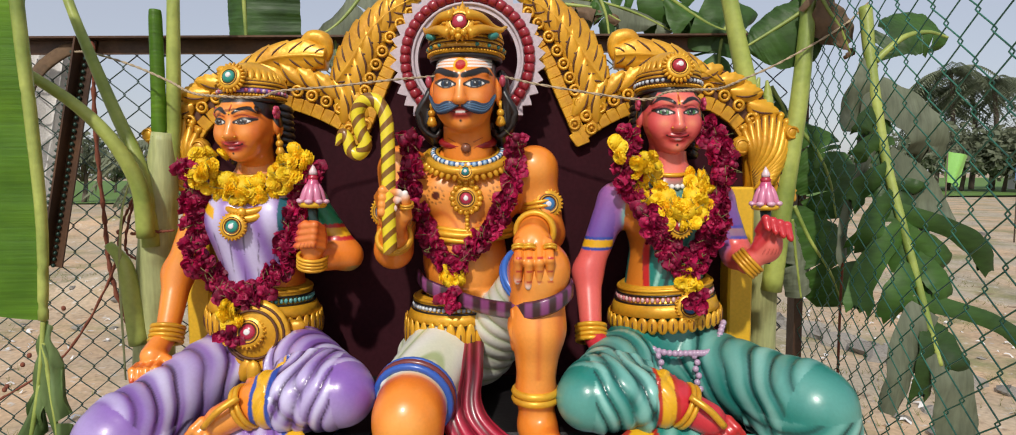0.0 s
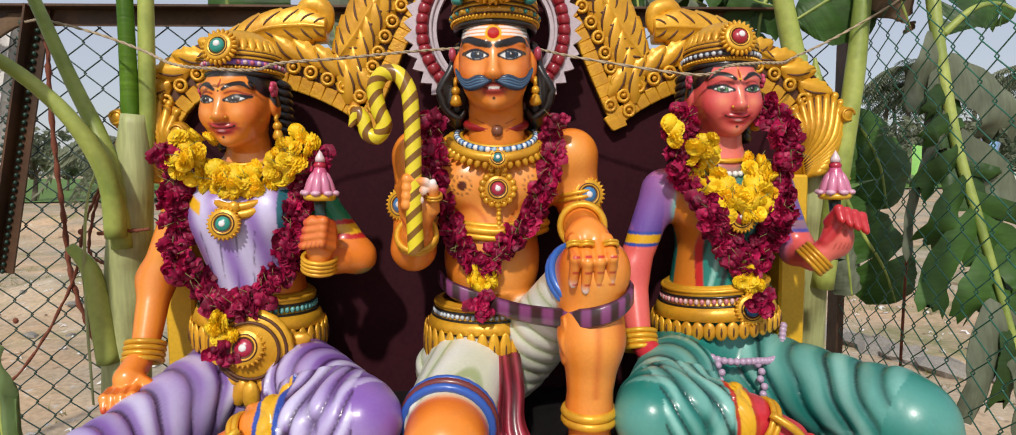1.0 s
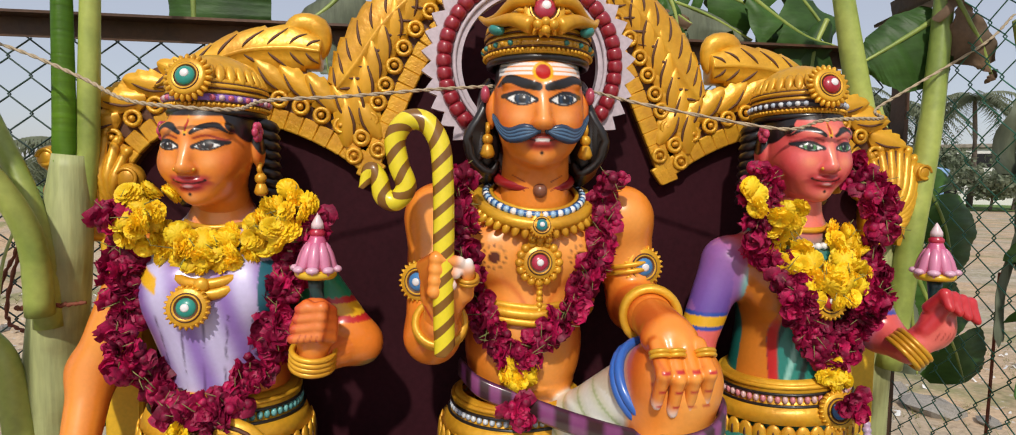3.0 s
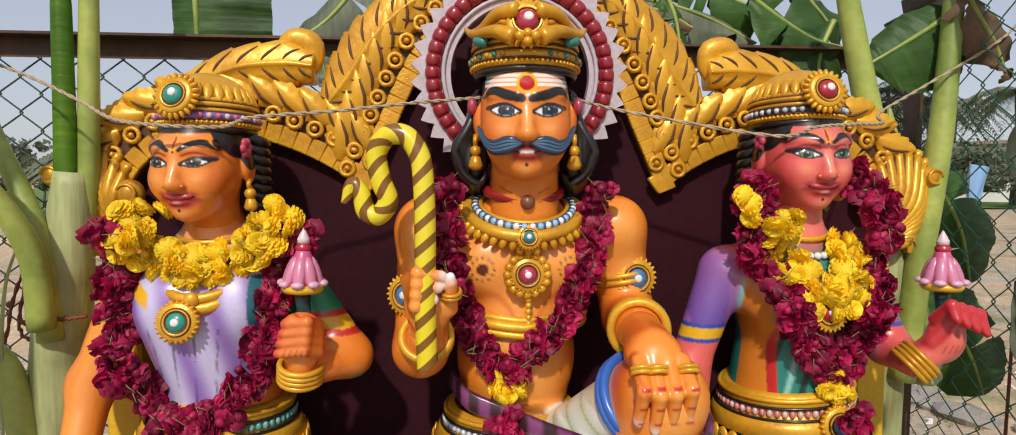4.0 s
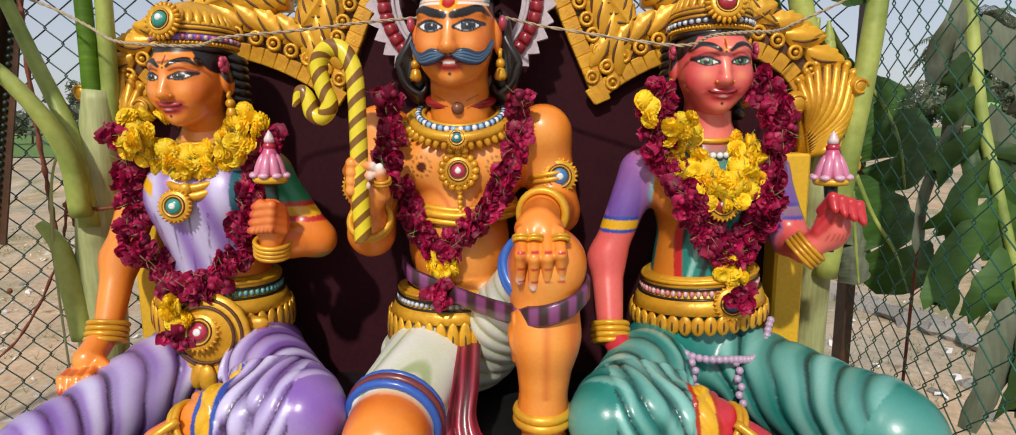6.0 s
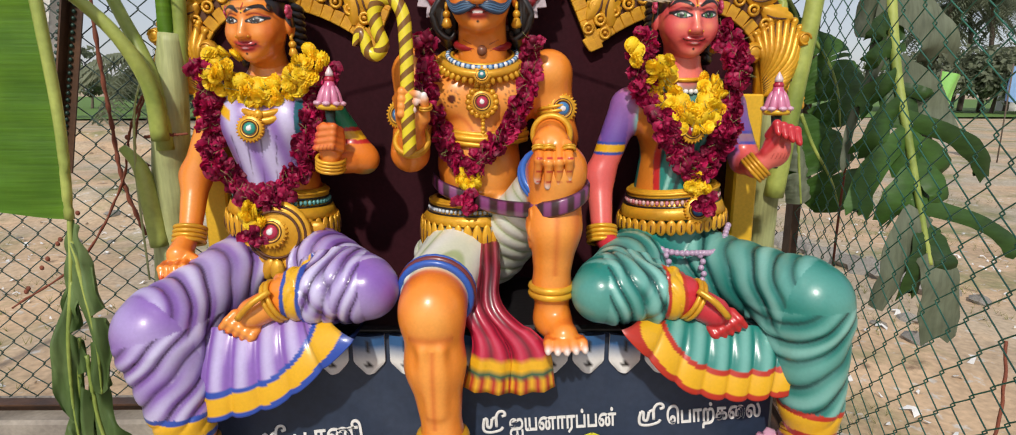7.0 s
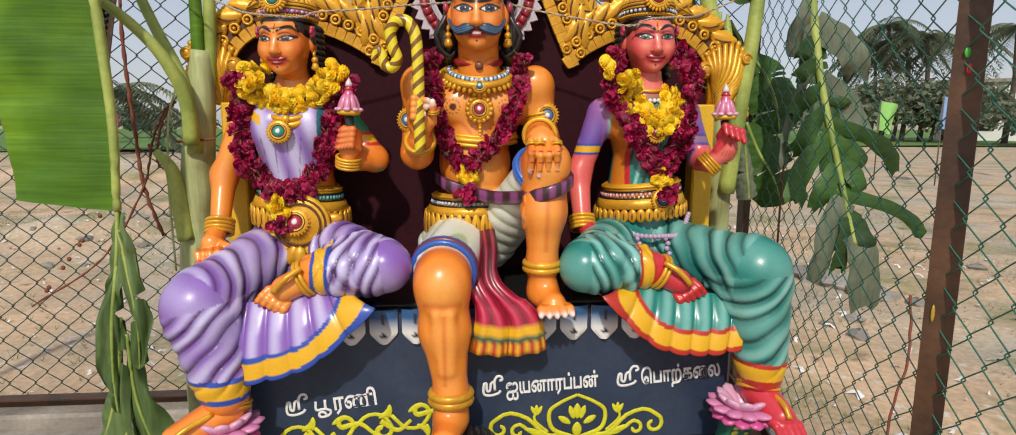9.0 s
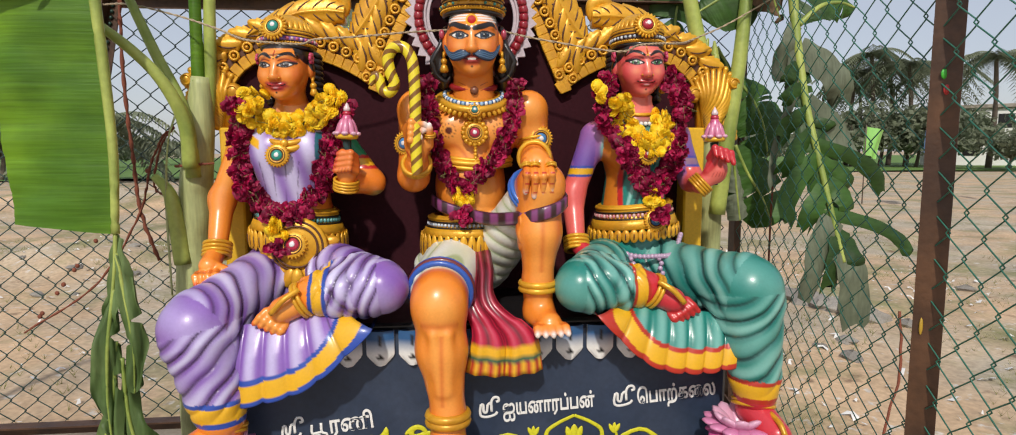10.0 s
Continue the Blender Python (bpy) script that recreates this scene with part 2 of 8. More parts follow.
        ca = me.color_attributes.new("paint", "FLOAT_COLOR", "POINT")
        C = np.ones((len(V), 4))
        C[:, :3] = np.vstack(self.c)
        ca.data.foreach_set("color", C.astype(np.float32).ravel())
        me.update(calc_edges=True)
        me.validate()
        return me


def thing(name, geo, mats, label="", category="", group="", kind="", smooth=True):
    mats = mats if isinstance(mats, (list, tuple)) else [mats]
    return tagged(new(name, geo.mesh(name, mats, smooth)), label, category, group, kind)


def empty(name, label, category, group="", kind=""):
    return tagged(new(name), label, category, group, kind)


def part(name, geo, mats, parent, label="", smooth=True, m=None):
    mats = mats if isinstance(mats, (list, tuple)) else [mats]
    me = geo if isinstance(geo, bpy.types.Mesh) else geo.mesh(name, mats, smooth)
    ob = new(name, me)
    ob.parent = parent
    if m is not None:
        ob.matrix_basis = m
    return tagged(ob, label)


def curve(pts, n=24, closed=False):
    """A smooth run of n points through the given ones."""
    p = np.asarray(pts, float)
    if closed:
        p = np.vstack([p[-1:], p, p[:2]])
    else:
        p = np.vstack([2 * p[0] - p[1], p, 2 * p[-1] - p[-2]])
    k = len(p) - 3
    out = []
    for t in np.linspace(0, k, n, endpoint=not closed):
        i = min(int(t), k - 1)
        f = t - i
        a, b, c, d = p[i:i + 4]
        out.append(0.5 * (2 * b + (c - a) * f + (2 * a - 5 * b + 4 * c - d) * f * f + (3 * b - a - 3 * c + d) * f ** 3))
    return np.array(out)


def hash01(*k):
    return (math.sin(sum((i + 1) * 12.9898 * v for i, v in enumerate(k))) * 43758.5453) % 1.0


# ---------------------------------------------------------------- clay: blended solids turned into one skin
class Clay:
    def __init__(self, lo, hi, h):
        self.lo, self.h = np.array(lo, float), h
        self.ax = [np.arange(lo[i], hi[i] + h, h, dtype=np.float32) for i in range(3)]
        self.D = np.full([len(a) for a in self.ax], 0.5, np.float32)
        self.prims = []

    def _put(self, fn, lo, hi, k, col):
        pad = k + 3 * self.h
        sl = []
        for i in range(3):
            a = int(max(0, (lo[i] - pad - self.lo[i]) / self.h))
            b = int(min(len(self.ax[i]), (hi[i] + pad - self.lo[i]) / self.h + 2))
            sl.append(slice(a, max(a, b)))
        X, Y, Z = np.meshgrid(*[self.ax[i][sl[i]] for i in range(3)], indexing="ij", sparse=True)
        d = fn(X, Y, Z)
        old = self.D[tuple(sl)]
        h = np.maximum(k - np.abs(old - d), 0) / max(k, 1e-6)
        self.D[tuple(sl)] = np.minimum(old, d) - h * h * k * 0.25
        if col is not None:
            self.prims.append((fn, np.array(col, float)))

    def cap(self, a, b, ra, rb, col, k=0.03):
        a, b = np.array(a, float), np.array(b, float)
        ab = b - a
        q = float(ab @ ab) + 1e-9

        def fn(X, Y, Z):
            t = np.clip(((X - a[0]) * ab[0] + (Y - a[1]) * ab[1] + (Z - a[2]) * ab[2]) / q, 0, 1)
            return np.sqrt((X - a[0] - t * ab[0]) ** 2 + (Y - a[1] - t * ab[1]) ** 2 + (Z - a[2] - t * ab[2]) ** 2) - (ra + (rb - ra) * t)
        R = max(ra, rb)
        self._put(fn, np.minimum(a, b) - R, np.maximum(a, b) + R, k, col)
        return self

    def chain(self, pts, rs, col, k=0.03):
        cols = col if isinstance(col, list) else [col] * (len(pts) - 1)
        for i in range(len(pts) - 1):
            self.cap(pts[i], pts[i + 1], rs[i], rs[i + 1], cols[i], k)
        return self

    def egg(self, c, r, col, k=0.03, turn=None):
        c, r = np.array(c, float), np.array(r, float)
        R = np.asarray(turn.to_3x3()) if turn is not None else np.eye(3)

        def fn(X, Y, Z):
            x, y, z = X - c[0], Y - c[1], Z - c[2]
            q = [R[0, i] * x + R[1, i] * y + R[2, i] * z for i in range(3)]
            k0 = np.sqrt(sum((q[i] / r[i]) ** 2 for i in range(3)))
            k1 = np.sqrt(sum((q[i] / r[i] ** 2) ** 2 for i in range(3))) + 1e-6
            return k0 * (k0 - 1) / k1
        m = r.max()
        self._put(fn, c - m, c + m, k, col)
        return self

    def carve(self, fn, band=0.03):
        """Adds fn(x, y, z), in metres, to the skin's depth: positive cuts in, negative swells."""
        I = np.nonzero(np.abs(self.D) < band)
        P = [self.ax[i][I[i]] for i in range(3)]
        self.D[I] += fn(*P).astype(np.float32)
        return self

    def skin(self, geo, mat=0, tau=0.004, paint=None, m=None, tones=()):
        """Meshes the solid into geo; colours blend from the solids they lie on, then paint(P, C, N) works them over."""
        D, h = self.D, self.h
        S = D < 0
        cnt = np.zeros([s - 1 for s in D.shape], np.int8)
        for o in np.ndindex(2, 2, 2):
            cnt += S[tuple(slice(o[i], o[i] + D.shape[i] - 1) for i in range(3))]
        I = np.nonzero((cnt > 0) & (cnt < 8))
        idx = np.full(cnt.shape, -1, np.int32)
        idx[I] = np.arange(len(I[0]))
        acc, num = np.zeros((len(I[0]), 3)), np.zeros(len(I[0]))
        corner = {o: D[I[0] + o[0], I[1] + o[1], I[2] + o[2]] for o in np.ndindex(2, 2, 2)}
        for ax in range(3):
            for o in np.ndindex(2, 2, 2):
                if o[ax]:
                    continue
                p = list(o)
                p[ax] = 1
                a, b = corner[o], corner[tuple(p)]
                hit = (a < 0) != (b < 0)
                t = np.where(hit, a / np.where(a - b == 0, 1, a - b), 0)
                for i in range(3):
                    acc[:, i] += np.where(hit, o[i] + (t if i == ax else 0), 0)
                num += hit
        V = (np.stack(I, 1) + acc / num[:, None]) * h + self.lo
        quads = []
        for ax in range(3):
            a = [slice(1, -1)] * 3
            a[ax] = slice(0, -1)
            b = list(a)
            b[ax] = slice(1, None)
            s0, s1 = S[tuple(a)], S[tuple(b)]
            for flip, J in ((False, np.nonzero(s0 & ~s1)), (True, np.nonzero(~s0 & s1))):
                off = [1, 1, 1]
                off[ax] = 0
                c = [J[i] + off[i] for i in range(3)]
                u, w = (ax + 1) % 3, (ax + 2) % 3
                ring = []
                for du, dw in ((-1, -1), (0, -1), (0, 0), (-1, 0)):
                    q = list(c)
                    q[u], q[w] = c[u] + du, c[w] + dw
                    ring.append(idx[q[0], q[1], q[2]])
                ring = np.stack(ring, 1)
                quads.append(ring[:, ::-1] if flip else ring)
        quads = np.vstack(quads)
        x, y, z = V.T
        W, C = np.zeros(len(V)), np.zeros((len(V), 3))
        for fn, col in self.prims:
            d = np.clip(fn(x, y, z), -0.05, 0.06)
            w = np.exp(-d / tau)
            W += w
            C += w[:, None] * col
        C /= W[:, None]
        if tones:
            # airbrushed enamel, shaded by surface normal: painted highlight in front, painted shade along sides
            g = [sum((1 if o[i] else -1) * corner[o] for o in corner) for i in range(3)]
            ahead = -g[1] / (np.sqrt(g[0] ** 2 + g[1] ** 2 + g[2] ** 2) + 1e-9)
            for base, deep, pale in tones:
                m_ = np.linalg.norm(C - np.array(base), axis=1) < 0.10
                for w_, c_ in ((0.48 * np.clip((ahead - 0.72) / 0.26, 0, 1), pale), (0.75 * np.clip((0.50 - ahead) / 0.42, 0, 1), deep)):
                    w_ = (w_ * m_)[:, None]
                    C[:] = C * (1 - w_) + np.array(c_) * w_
        if paint:
            paint(V, C)
        if m is not None:
            M = np.asarray(m)
            V = V @ M[:3, :3].T + M[:3, 3]
        geo.add(V, quads, mat, np.clip(C, 0.001, 1))
        return geo

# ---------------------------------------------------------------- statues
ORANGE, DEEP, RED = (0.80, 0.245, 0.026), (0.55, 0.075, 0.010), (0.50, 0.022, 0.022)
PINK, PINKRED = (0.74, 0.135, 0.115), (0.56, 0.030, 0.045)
TONES = ((ORANGE, DEEP, (0.90, 0.42, 0.095)), (PINK, (0.50, 0.030, 0.045), (0.84, 0.27, 0.20)))   # skin colours: base, painted shade at edges, painted highlight on crests
INK, CHALK = (0.012, 0.009, 0.009), (0.80, 0.79, 0.76)
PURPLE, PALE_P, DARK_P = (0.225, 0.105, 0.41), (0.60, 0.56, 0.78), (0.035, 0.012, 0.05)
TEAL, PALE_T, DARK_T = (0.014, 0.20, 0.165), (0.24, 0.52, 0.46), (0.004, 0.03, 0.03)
BANDY, BLUE, GREEN = (0.74, 0.40, 0.015), (0.025, 0.07, 0.36), (0.015, 0.24, 0.10)


def lay(C, w, col):
    """Lays paint of one colour over vertex colours by the weights w."""
    w = np.clip(w, 0, 1)[:, None]
    C[:] = C * (1 - w) + np.array(col) * w


def edge(d, soft=0.0012):
    """1 inside a shape of signed distance d, 0 outside, over a soft brush edge."""
    return np.clip(0.5 - d / soft, 0, 1)


def stroke(x, z, pts, r):
    """Distance to a brush line through pts (x, z), with a width a point."""
    p = curve([(a, b, 0) for a, b in pts], 14)[:, :2]
    w = np.interp(np.linspace(0, 1, 14), np.linspace(0, 1, len(r)), r)
    d = np.full(len(x), 9.0)
    for i in range(13):
        a, b = p[i], p[i + 1]
        ab = b - a
        t = np.clip(((x - a[0]) * ab[0] + (z - a[1]) * ab[1]) / (ab @ ab + 1e-12), 0, 1)
        d = np.minimum(d, np.hypot(x - a[0] - t * ab[0], z - a[1] - t * ab[1]) - (w[i] + (w[i + 1] - w[i]) * t))
    return d


def face(geo, m, skin, deep, iris, male=False, lip=(0.42, 0.030, 0.035)):
    """A painted head with its neck: x across, -y ahead, z up, the eyes at z = 0."""
    k = Clay((-0.11, -0.125, -0.19), (0.11, 0.125, 0.14), 0.0019)
    k.egg((0, 0.018, 0.035), (0.0715, 0.080, 0.088), skin, 0.02)
    k.egg((0, -0.018, -0.012), (0.0735, 0.073, 0.088), skin, 0.02)
    k.egg((0, -0.046, -0.066), (0.037 if not male else 0.05, 0.036, 0.036), skin, 0.03)
    k.egg((0, -0.068, -0.086), (0.017, 0.014, 0.014), skin, 0.02)
    for s in (-1, 1):
        k.egg((0.036 * s, -0.058, -0.034), (0.028, 0.024, 0.028), skin, 0.025)
        k.egg((0.033 * s, -0.0655, 0.000), (0.021, 0.0165, 0.0125), skin, 0.008)
        k.cap((0.014 * s, -0.080, 0.024), (0.056 * s, -0.058, 0.028), 0.008, 0.006, skin, 0.016)
        k.egg((0.0095 * s, -0.092, -0.038), (0.009, 0.010, 0.0075), skin, 0.006)
        k.egg((0.077 * s, 0.012, -0.012), (0.009, 0.020, 0.034), skin, 0.006)
        k.egg((0.081 * s, 0.004, -0.012), (0.006, 0.010, 0.020), deep, 0.003)
    k.cap((0, -0.079, 0.012), (0, -0.102, -0.033), 0.0065, 0.0105, skin, 0.014)
    k.egg((0, -0.0835, -0.0575), (0.024, 0.011, 0.0055), lip, 0.006)
    k.egg((0, -0.0815, -0.067), (0.018, 0.012, 0.0065), lip, 0.005)
    k.cap((0, 0.012, -0.06), (0, 0.028, -0.19), 0.046 if not male else 0.055, 0.05 if not male else 0.062, skin, 0.02)

    def paint(V, C):
        x, y, z = V.T
        f = y < -0.012
        ax = np.abs(x)
        # airbrushed warmth on eyelids, cheeks and neck, painted shade beside the nose
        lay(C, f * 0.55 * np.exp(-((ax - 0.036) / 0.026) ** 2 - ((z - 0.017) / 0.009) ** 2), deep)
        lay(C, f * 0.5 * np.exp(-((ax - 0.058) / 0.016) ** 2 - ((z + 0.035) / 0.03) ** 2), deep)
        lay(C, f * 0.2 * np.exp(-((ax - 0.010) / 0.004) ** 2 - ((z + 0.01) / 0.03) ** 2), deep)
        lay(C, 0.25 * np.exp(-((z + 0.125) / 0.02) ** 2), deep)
        # highlights painted into the skin on brow, nose, cheeks and chin
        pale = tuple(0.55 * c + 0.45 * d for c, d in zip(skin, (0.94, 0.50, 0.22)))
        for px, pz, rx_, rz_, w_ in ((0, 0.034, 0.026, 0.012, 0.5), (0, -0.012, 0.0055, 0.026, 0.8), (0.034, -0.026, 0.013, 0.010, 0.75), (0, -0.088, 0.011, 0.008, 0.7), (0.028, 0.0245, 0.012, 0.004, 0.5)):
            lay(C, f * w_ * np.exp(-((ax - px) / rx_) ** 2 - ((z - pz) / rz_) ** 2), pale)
        # shade painted on the face's sides, beside the nostrils and under the lip
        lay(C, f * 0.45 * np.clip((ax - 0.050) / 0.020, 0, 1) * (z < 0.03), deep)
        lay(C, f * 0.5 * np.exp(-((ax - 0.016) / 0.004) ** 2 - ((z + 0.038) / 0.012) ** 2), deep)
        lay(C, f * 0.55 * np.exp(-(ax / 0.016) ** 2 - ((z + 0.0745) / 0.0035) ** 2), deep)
        # hairline
        hl = edge((0.066 if male else 0.050) - z - 1.7 * np.maximum(ax - 0.046, 0), 0.002)
        lay(C, hl, INK)
        lay(C, edge(-(y - 0.03), 0.004) * (z > -0.055) * (ax < 0.071), INK)
        # eyes
        for s in (-1, 1):
            u, v = s * x - 0.0335, z - 0.0005 - 0.06 * (s * x - 0.0335)
            w, h = (0.0195, 0.0056) if not male else (0.0215, 0.0076)
            lid = np.abs(v) - h * (1 - (u / w) ** 2)
            lay(C, f * edge(np.minimum(lid, stroke(u, v, [(-w, 0), (0, h), (w + 0.005, 0.003)], [0.0016, 0.0030, 0.0010])) - 0.0028), INK)
            lay(C, f * edge(lid + 0.0004, 0.001), CHALK)
            look_x = -0.002 if not male else 0.002
            e = np.hypot(u - look_x * s, v - 0.0005)
            lay(C, f * edge(np.maximum(e - h * (1.70 if male else 2.15), lid + 0.0006), 0.001), INK)
            lay(C, f * edge(np.maximum(e - h * (1.40 if male else 1.85), lid + 0.0010), 0.001), iris)
            lay(C, f * edge(e - h * (0.80 if male else 1.10), 0.001), INK)
            # white glint painted on the iris
            lay(C, f * edge(np.hypot(u - look_x * s + 0.002, v - 0.003) - 0.0014, 0.001), CHALK)
            if male:
                b = stroke(s * x, z, [(0.008, 0.019), (0.030, 0.0245), (0.052, 0.032), (0.067, 0.022)], [0.0065, 0.0080, 0.007, 0.002])
            else:
                b = stroke(s * x, z, [(0.010, 0.022), (0.026, 0.032), (0.045, 0.034), (0.062, 0.020)], [0.0034, 0.0054, 0.0046, 0.0012])
                lay(C, f * 0.8 * edge(stroke(s * x, z, [(0.014, 0.013), (0.033, 0.018), (0.052, 0.011), (0.060, 0.010)], [0.0018, 0.0018, 0.0020, 0.0010])), (0.24, 0.008, 0.012))
            lay(C, f * edge(b), INK)
        # lips, then the line between them
        if not male:
            lay(C, f * edge(np.hypot(x / 0.0235, (z + 0.0575 - 0.10 * ax) / 0.0062) - 1, 0.25), lip)
            lay(C, f * edge(np.hypot(x / 0.0170, (z + 0.0680) / 0.0068) - 1, 0.25), lip)
            # pale glint painted on the lower lip
            lay(C, f * 0.7 * edge(np.hypot(x / 0.0080, (z + 0.0675) / 0.0024) - 1, 0.8), tuple(0.5 * c + 0.35 for c in lip))
        lay(C, f * edge(stroke(x, z, [(-0.026, -0.0585), (-0.010, -0.0625), (0, -0.0615), (0.010, -0.0625), (0.026, -0.0585)], [0.0013] * 5)), (0.06, 0.004, 0.006))
        lay(C, f * edge(np.hypot(x, z + 0.0815) - 0.003), INK)
        if male:
            lay(C, f * edge(np.abs(z + 0.0615) - 0.0020) * (ax < 0.011), CHALK)
            for zz in (0.040, 0.0475, 0.055):
                lay(C, f * 0.9 * edge(np.abs(z - zz - 0.03 * ax) - 0.0026) * (ax < 0.066), CHALK)
            lay(C, f * edge(np.hypot(x, z - 0.043) - 0.0165), BANDY)
            lay(C, f * edge(np.hypot(x, z - 0.043) - 0.0120), (0.42, 0.008, 0.008))
        else:
            lay(C, f * edge(stroke(x, z, [(0, 0.022), (0, 0.034), (0, 0.050)], [0.0035, 0.004, 0.0008])), BANDY)
            lay(C, f * edge(stroke(x, z, [(0, 0.026), (0, 0.034), (0, 0.046)], [0.002, 0.003, 0.0008])), (0.42, 0.008, 0.008))
            lay(C, f * edge(np.hypot(x, z - 0.019) - 0.0022), INK)
            for s in (-1, 1):
                lay(C, f * edge(np.hypot(x - 0.027 * s, z + 0.057) - 0.0022), INK)
        for s in (-1, 1):
            lay(C, edge(np.hypot(y - 0.006, (z + 0.004) * 0.6) - 0.006) * (s * x > 0.078), (0.12, 0.01, 0.01))
            for zz in ([-0.13, -0.145] if male else []):
                lay(C, f * edge(stroke(x, z, [(0.022 * s, zz), (0.042 * s, zz + 0.01)], [0.001, 0.0006])), (0.25, 0.02, 0.01))
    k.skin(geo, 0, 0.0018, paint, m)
    M = np.asarray(m)

    def w(p):
        return np.asarray(p, float) @ M[:3, :3].T + M[:3, 3]
    # nose stud, ear drops
    for s in (-1, 1):
        if not male:
            geo.ball(w([(0.0165 * s, -0.099, -0.038)])[0], 0.0032, 1, seg=8)
        e = 0.083 * s
        geo.tube(w(curve([(e, 0.004, -0.036), (e, -0.004, -0.045), (e, 0.004, -0.055)], 8)), 0.0045, 8, 1)
        geo.ball(w([(e, 0.0, -0.062)])[0], 0.0105, 1)
        geo.lathe([(0.002, 0), (0.008, -0.004), (0.013, -0.018), (0.010, -0.024), (0.001, -0.027)], m @ pose(e, 0.0, -0.068), 1, seg=12)
    return w


def crown(geo, m, gem, band, male=False):
    """A gilded headdress over the brow, with a jewelled front, beaded rims and a fluted dome."""
    m = m @ pose(0, 0.006, 0.012 if male else 0.002, -7 if male else -9)
    M = np.asarray(m)

    def w(p):
        return np.asarray(p, float) @ M[:3, :3].T + M[:3, 3]
    rx, ry = (0.0800, 0.084) if male else (0.0745, 0.082)

    def ring(z, grow, tilt=0.0, n=48):
        a = np.arange(n) * 2 * np.pi / n
        return np.column_stack([(rx + grow) * np.sin(a), 0.010 - (ry + grow) * np.cos(a), z + tilt * np.cos(a)])
    # stacked rims: black, gold rope, enamel tiles, gold rope
    for z, g, r, mat, col in ((0.050, 0.001, 0.0070, 0, INK), (0.060, 0.003, 0.0060, 1, INK), (0.072, 0.004, 0.0085, 0, band[0]), (0.083, 0.004, 0.0050, 1, INK)):
        geo.tube(w(ring(z, g, -0.004)), r, 8, mat, col, True)
    for i in range(34):
        a = (i - 16.5) / 34 * 2 * math.pi * 0.9
        if abs(a) < 0.32:
            continue
        p = np.array([(rx + 0.011) * math.sin(a), 0.010 - (ry + 0.011) * math.cos(a), 0.072 - 0.004 * math.cos(a)])
        geo.ball(w([p])[0], (0.0058, 0.0052, 0.0052), 0, band[1] if i % 2 else band[2], 6, 4)
    for i in range(70):
        a = i / 70 * 2 * math.pi
        p = [(rx + 0.010) * math.sin(a), 0.010 - (ry + 0.010) * math.cos(a), 0.0605 - 0.004 * math.cos(a)]
        geo.ball(w([p])[0], 0.0036, 1, seg=6, rings=3)
    # dome of overlapping flutes
    n, rows = 60, 12
    a = np.arange(n) * 2 * np.pi / n
    P = []
    top = 0.158 if not male else 0.150
    for j in range(rows):
        t = j / (rows - 1)
        z = 0.085 + (top - 0.085) * math.sin(t * math.pi / 2)
        g = math.cos(t * math.pi / 2) ** 0.95
        flute = 1 + 0.025 * np.cos(a * 20 + j * np.pi) * (0.3 + g)
        P.append(np.column_stack([(rx + 0.004) * g * flute * np.sin(a), 0.010 - (ry + 0.004) * g * flute * np.cos(a), np.full(n, z)]))
    geo.grid(w(np.array(P).reshape(-1, 3)).reshape(rows, n, 3), 1, (1, 1, 1), False, True, True)
    for z, gr in ((0.0655, 0.0095), (0.0790, 0.0095), (0.0885, 0.0085), (0.0970, 0.0085)):
        geo.tube(w(ring(z, gr, -0.004)), 0.0018, 5, 2, INK, True)
    for z, gr in ((0.093, 0.0065), (0.101, 0.004)):
        geo.tube(w(ring(z, gr, -0.004)), 0.0046, 7, 1, INK, True)
    # upstanding scalloped rim
    for i in range(26):
        b = (i - 12.5) / 26 * 2 * math.pi * 0.92
        q = pose(rx * 1.01 * math.sin(b), 0.010 - ry * 1.01 * math.cos(b), 0.112, 0, 0, math.degrees(b)) @ pose(0, 0, 0, -24, 0, 0)
        geo.ball((m @ q).translation, (0.0085, 0.0045, 0.019), 1, seg=8, rings=5, turn=m @ q)
    # front jewel with petals
    q = m @ pose(0, -0.088, 0.098 if not male else 0.112, 80, 0, 0)
    R = 0.030
    geo.lathe([(0.001, 0.008), (R * 0.62, 0.008), (R * 0.72, 0.013), (R * 0.85, 0.008), (R, 0.010), (R * 1.08, 0.004), (R * 1.08, -0.012)], q, 1, seg=24)
    geo.lathe([(R * 0.74, 0.0095), (R * 0.76, 0.0120), (R * 0.80, 0.0100)], q, 2, seg=24)
    for i in range(22):
        b = i * 2 * math.pi / 22
        qq = q @ pose(math.cos(b) * R * 1.12, math.sin(b) * R * 1.12, 0, 0, 0, math.degrees(b))
        geo.ball(qq.translation, (0.010, 0.0045, 0.006), 1, seg=7, rings=4, turn=qq)
    geo.ball((q @ pose(0, 0, 0.009)).translation, (R * 0.58, R * 0.58, 0.009), 0, gem, 16, 8, q)
    geo.ball((q @ pose(0.002, 0.002, 0.0165)).translation, (R * 0.26, R * 0.26, 0.003), 0, (0.75, 0.72, 0.72), 10, 6, q)
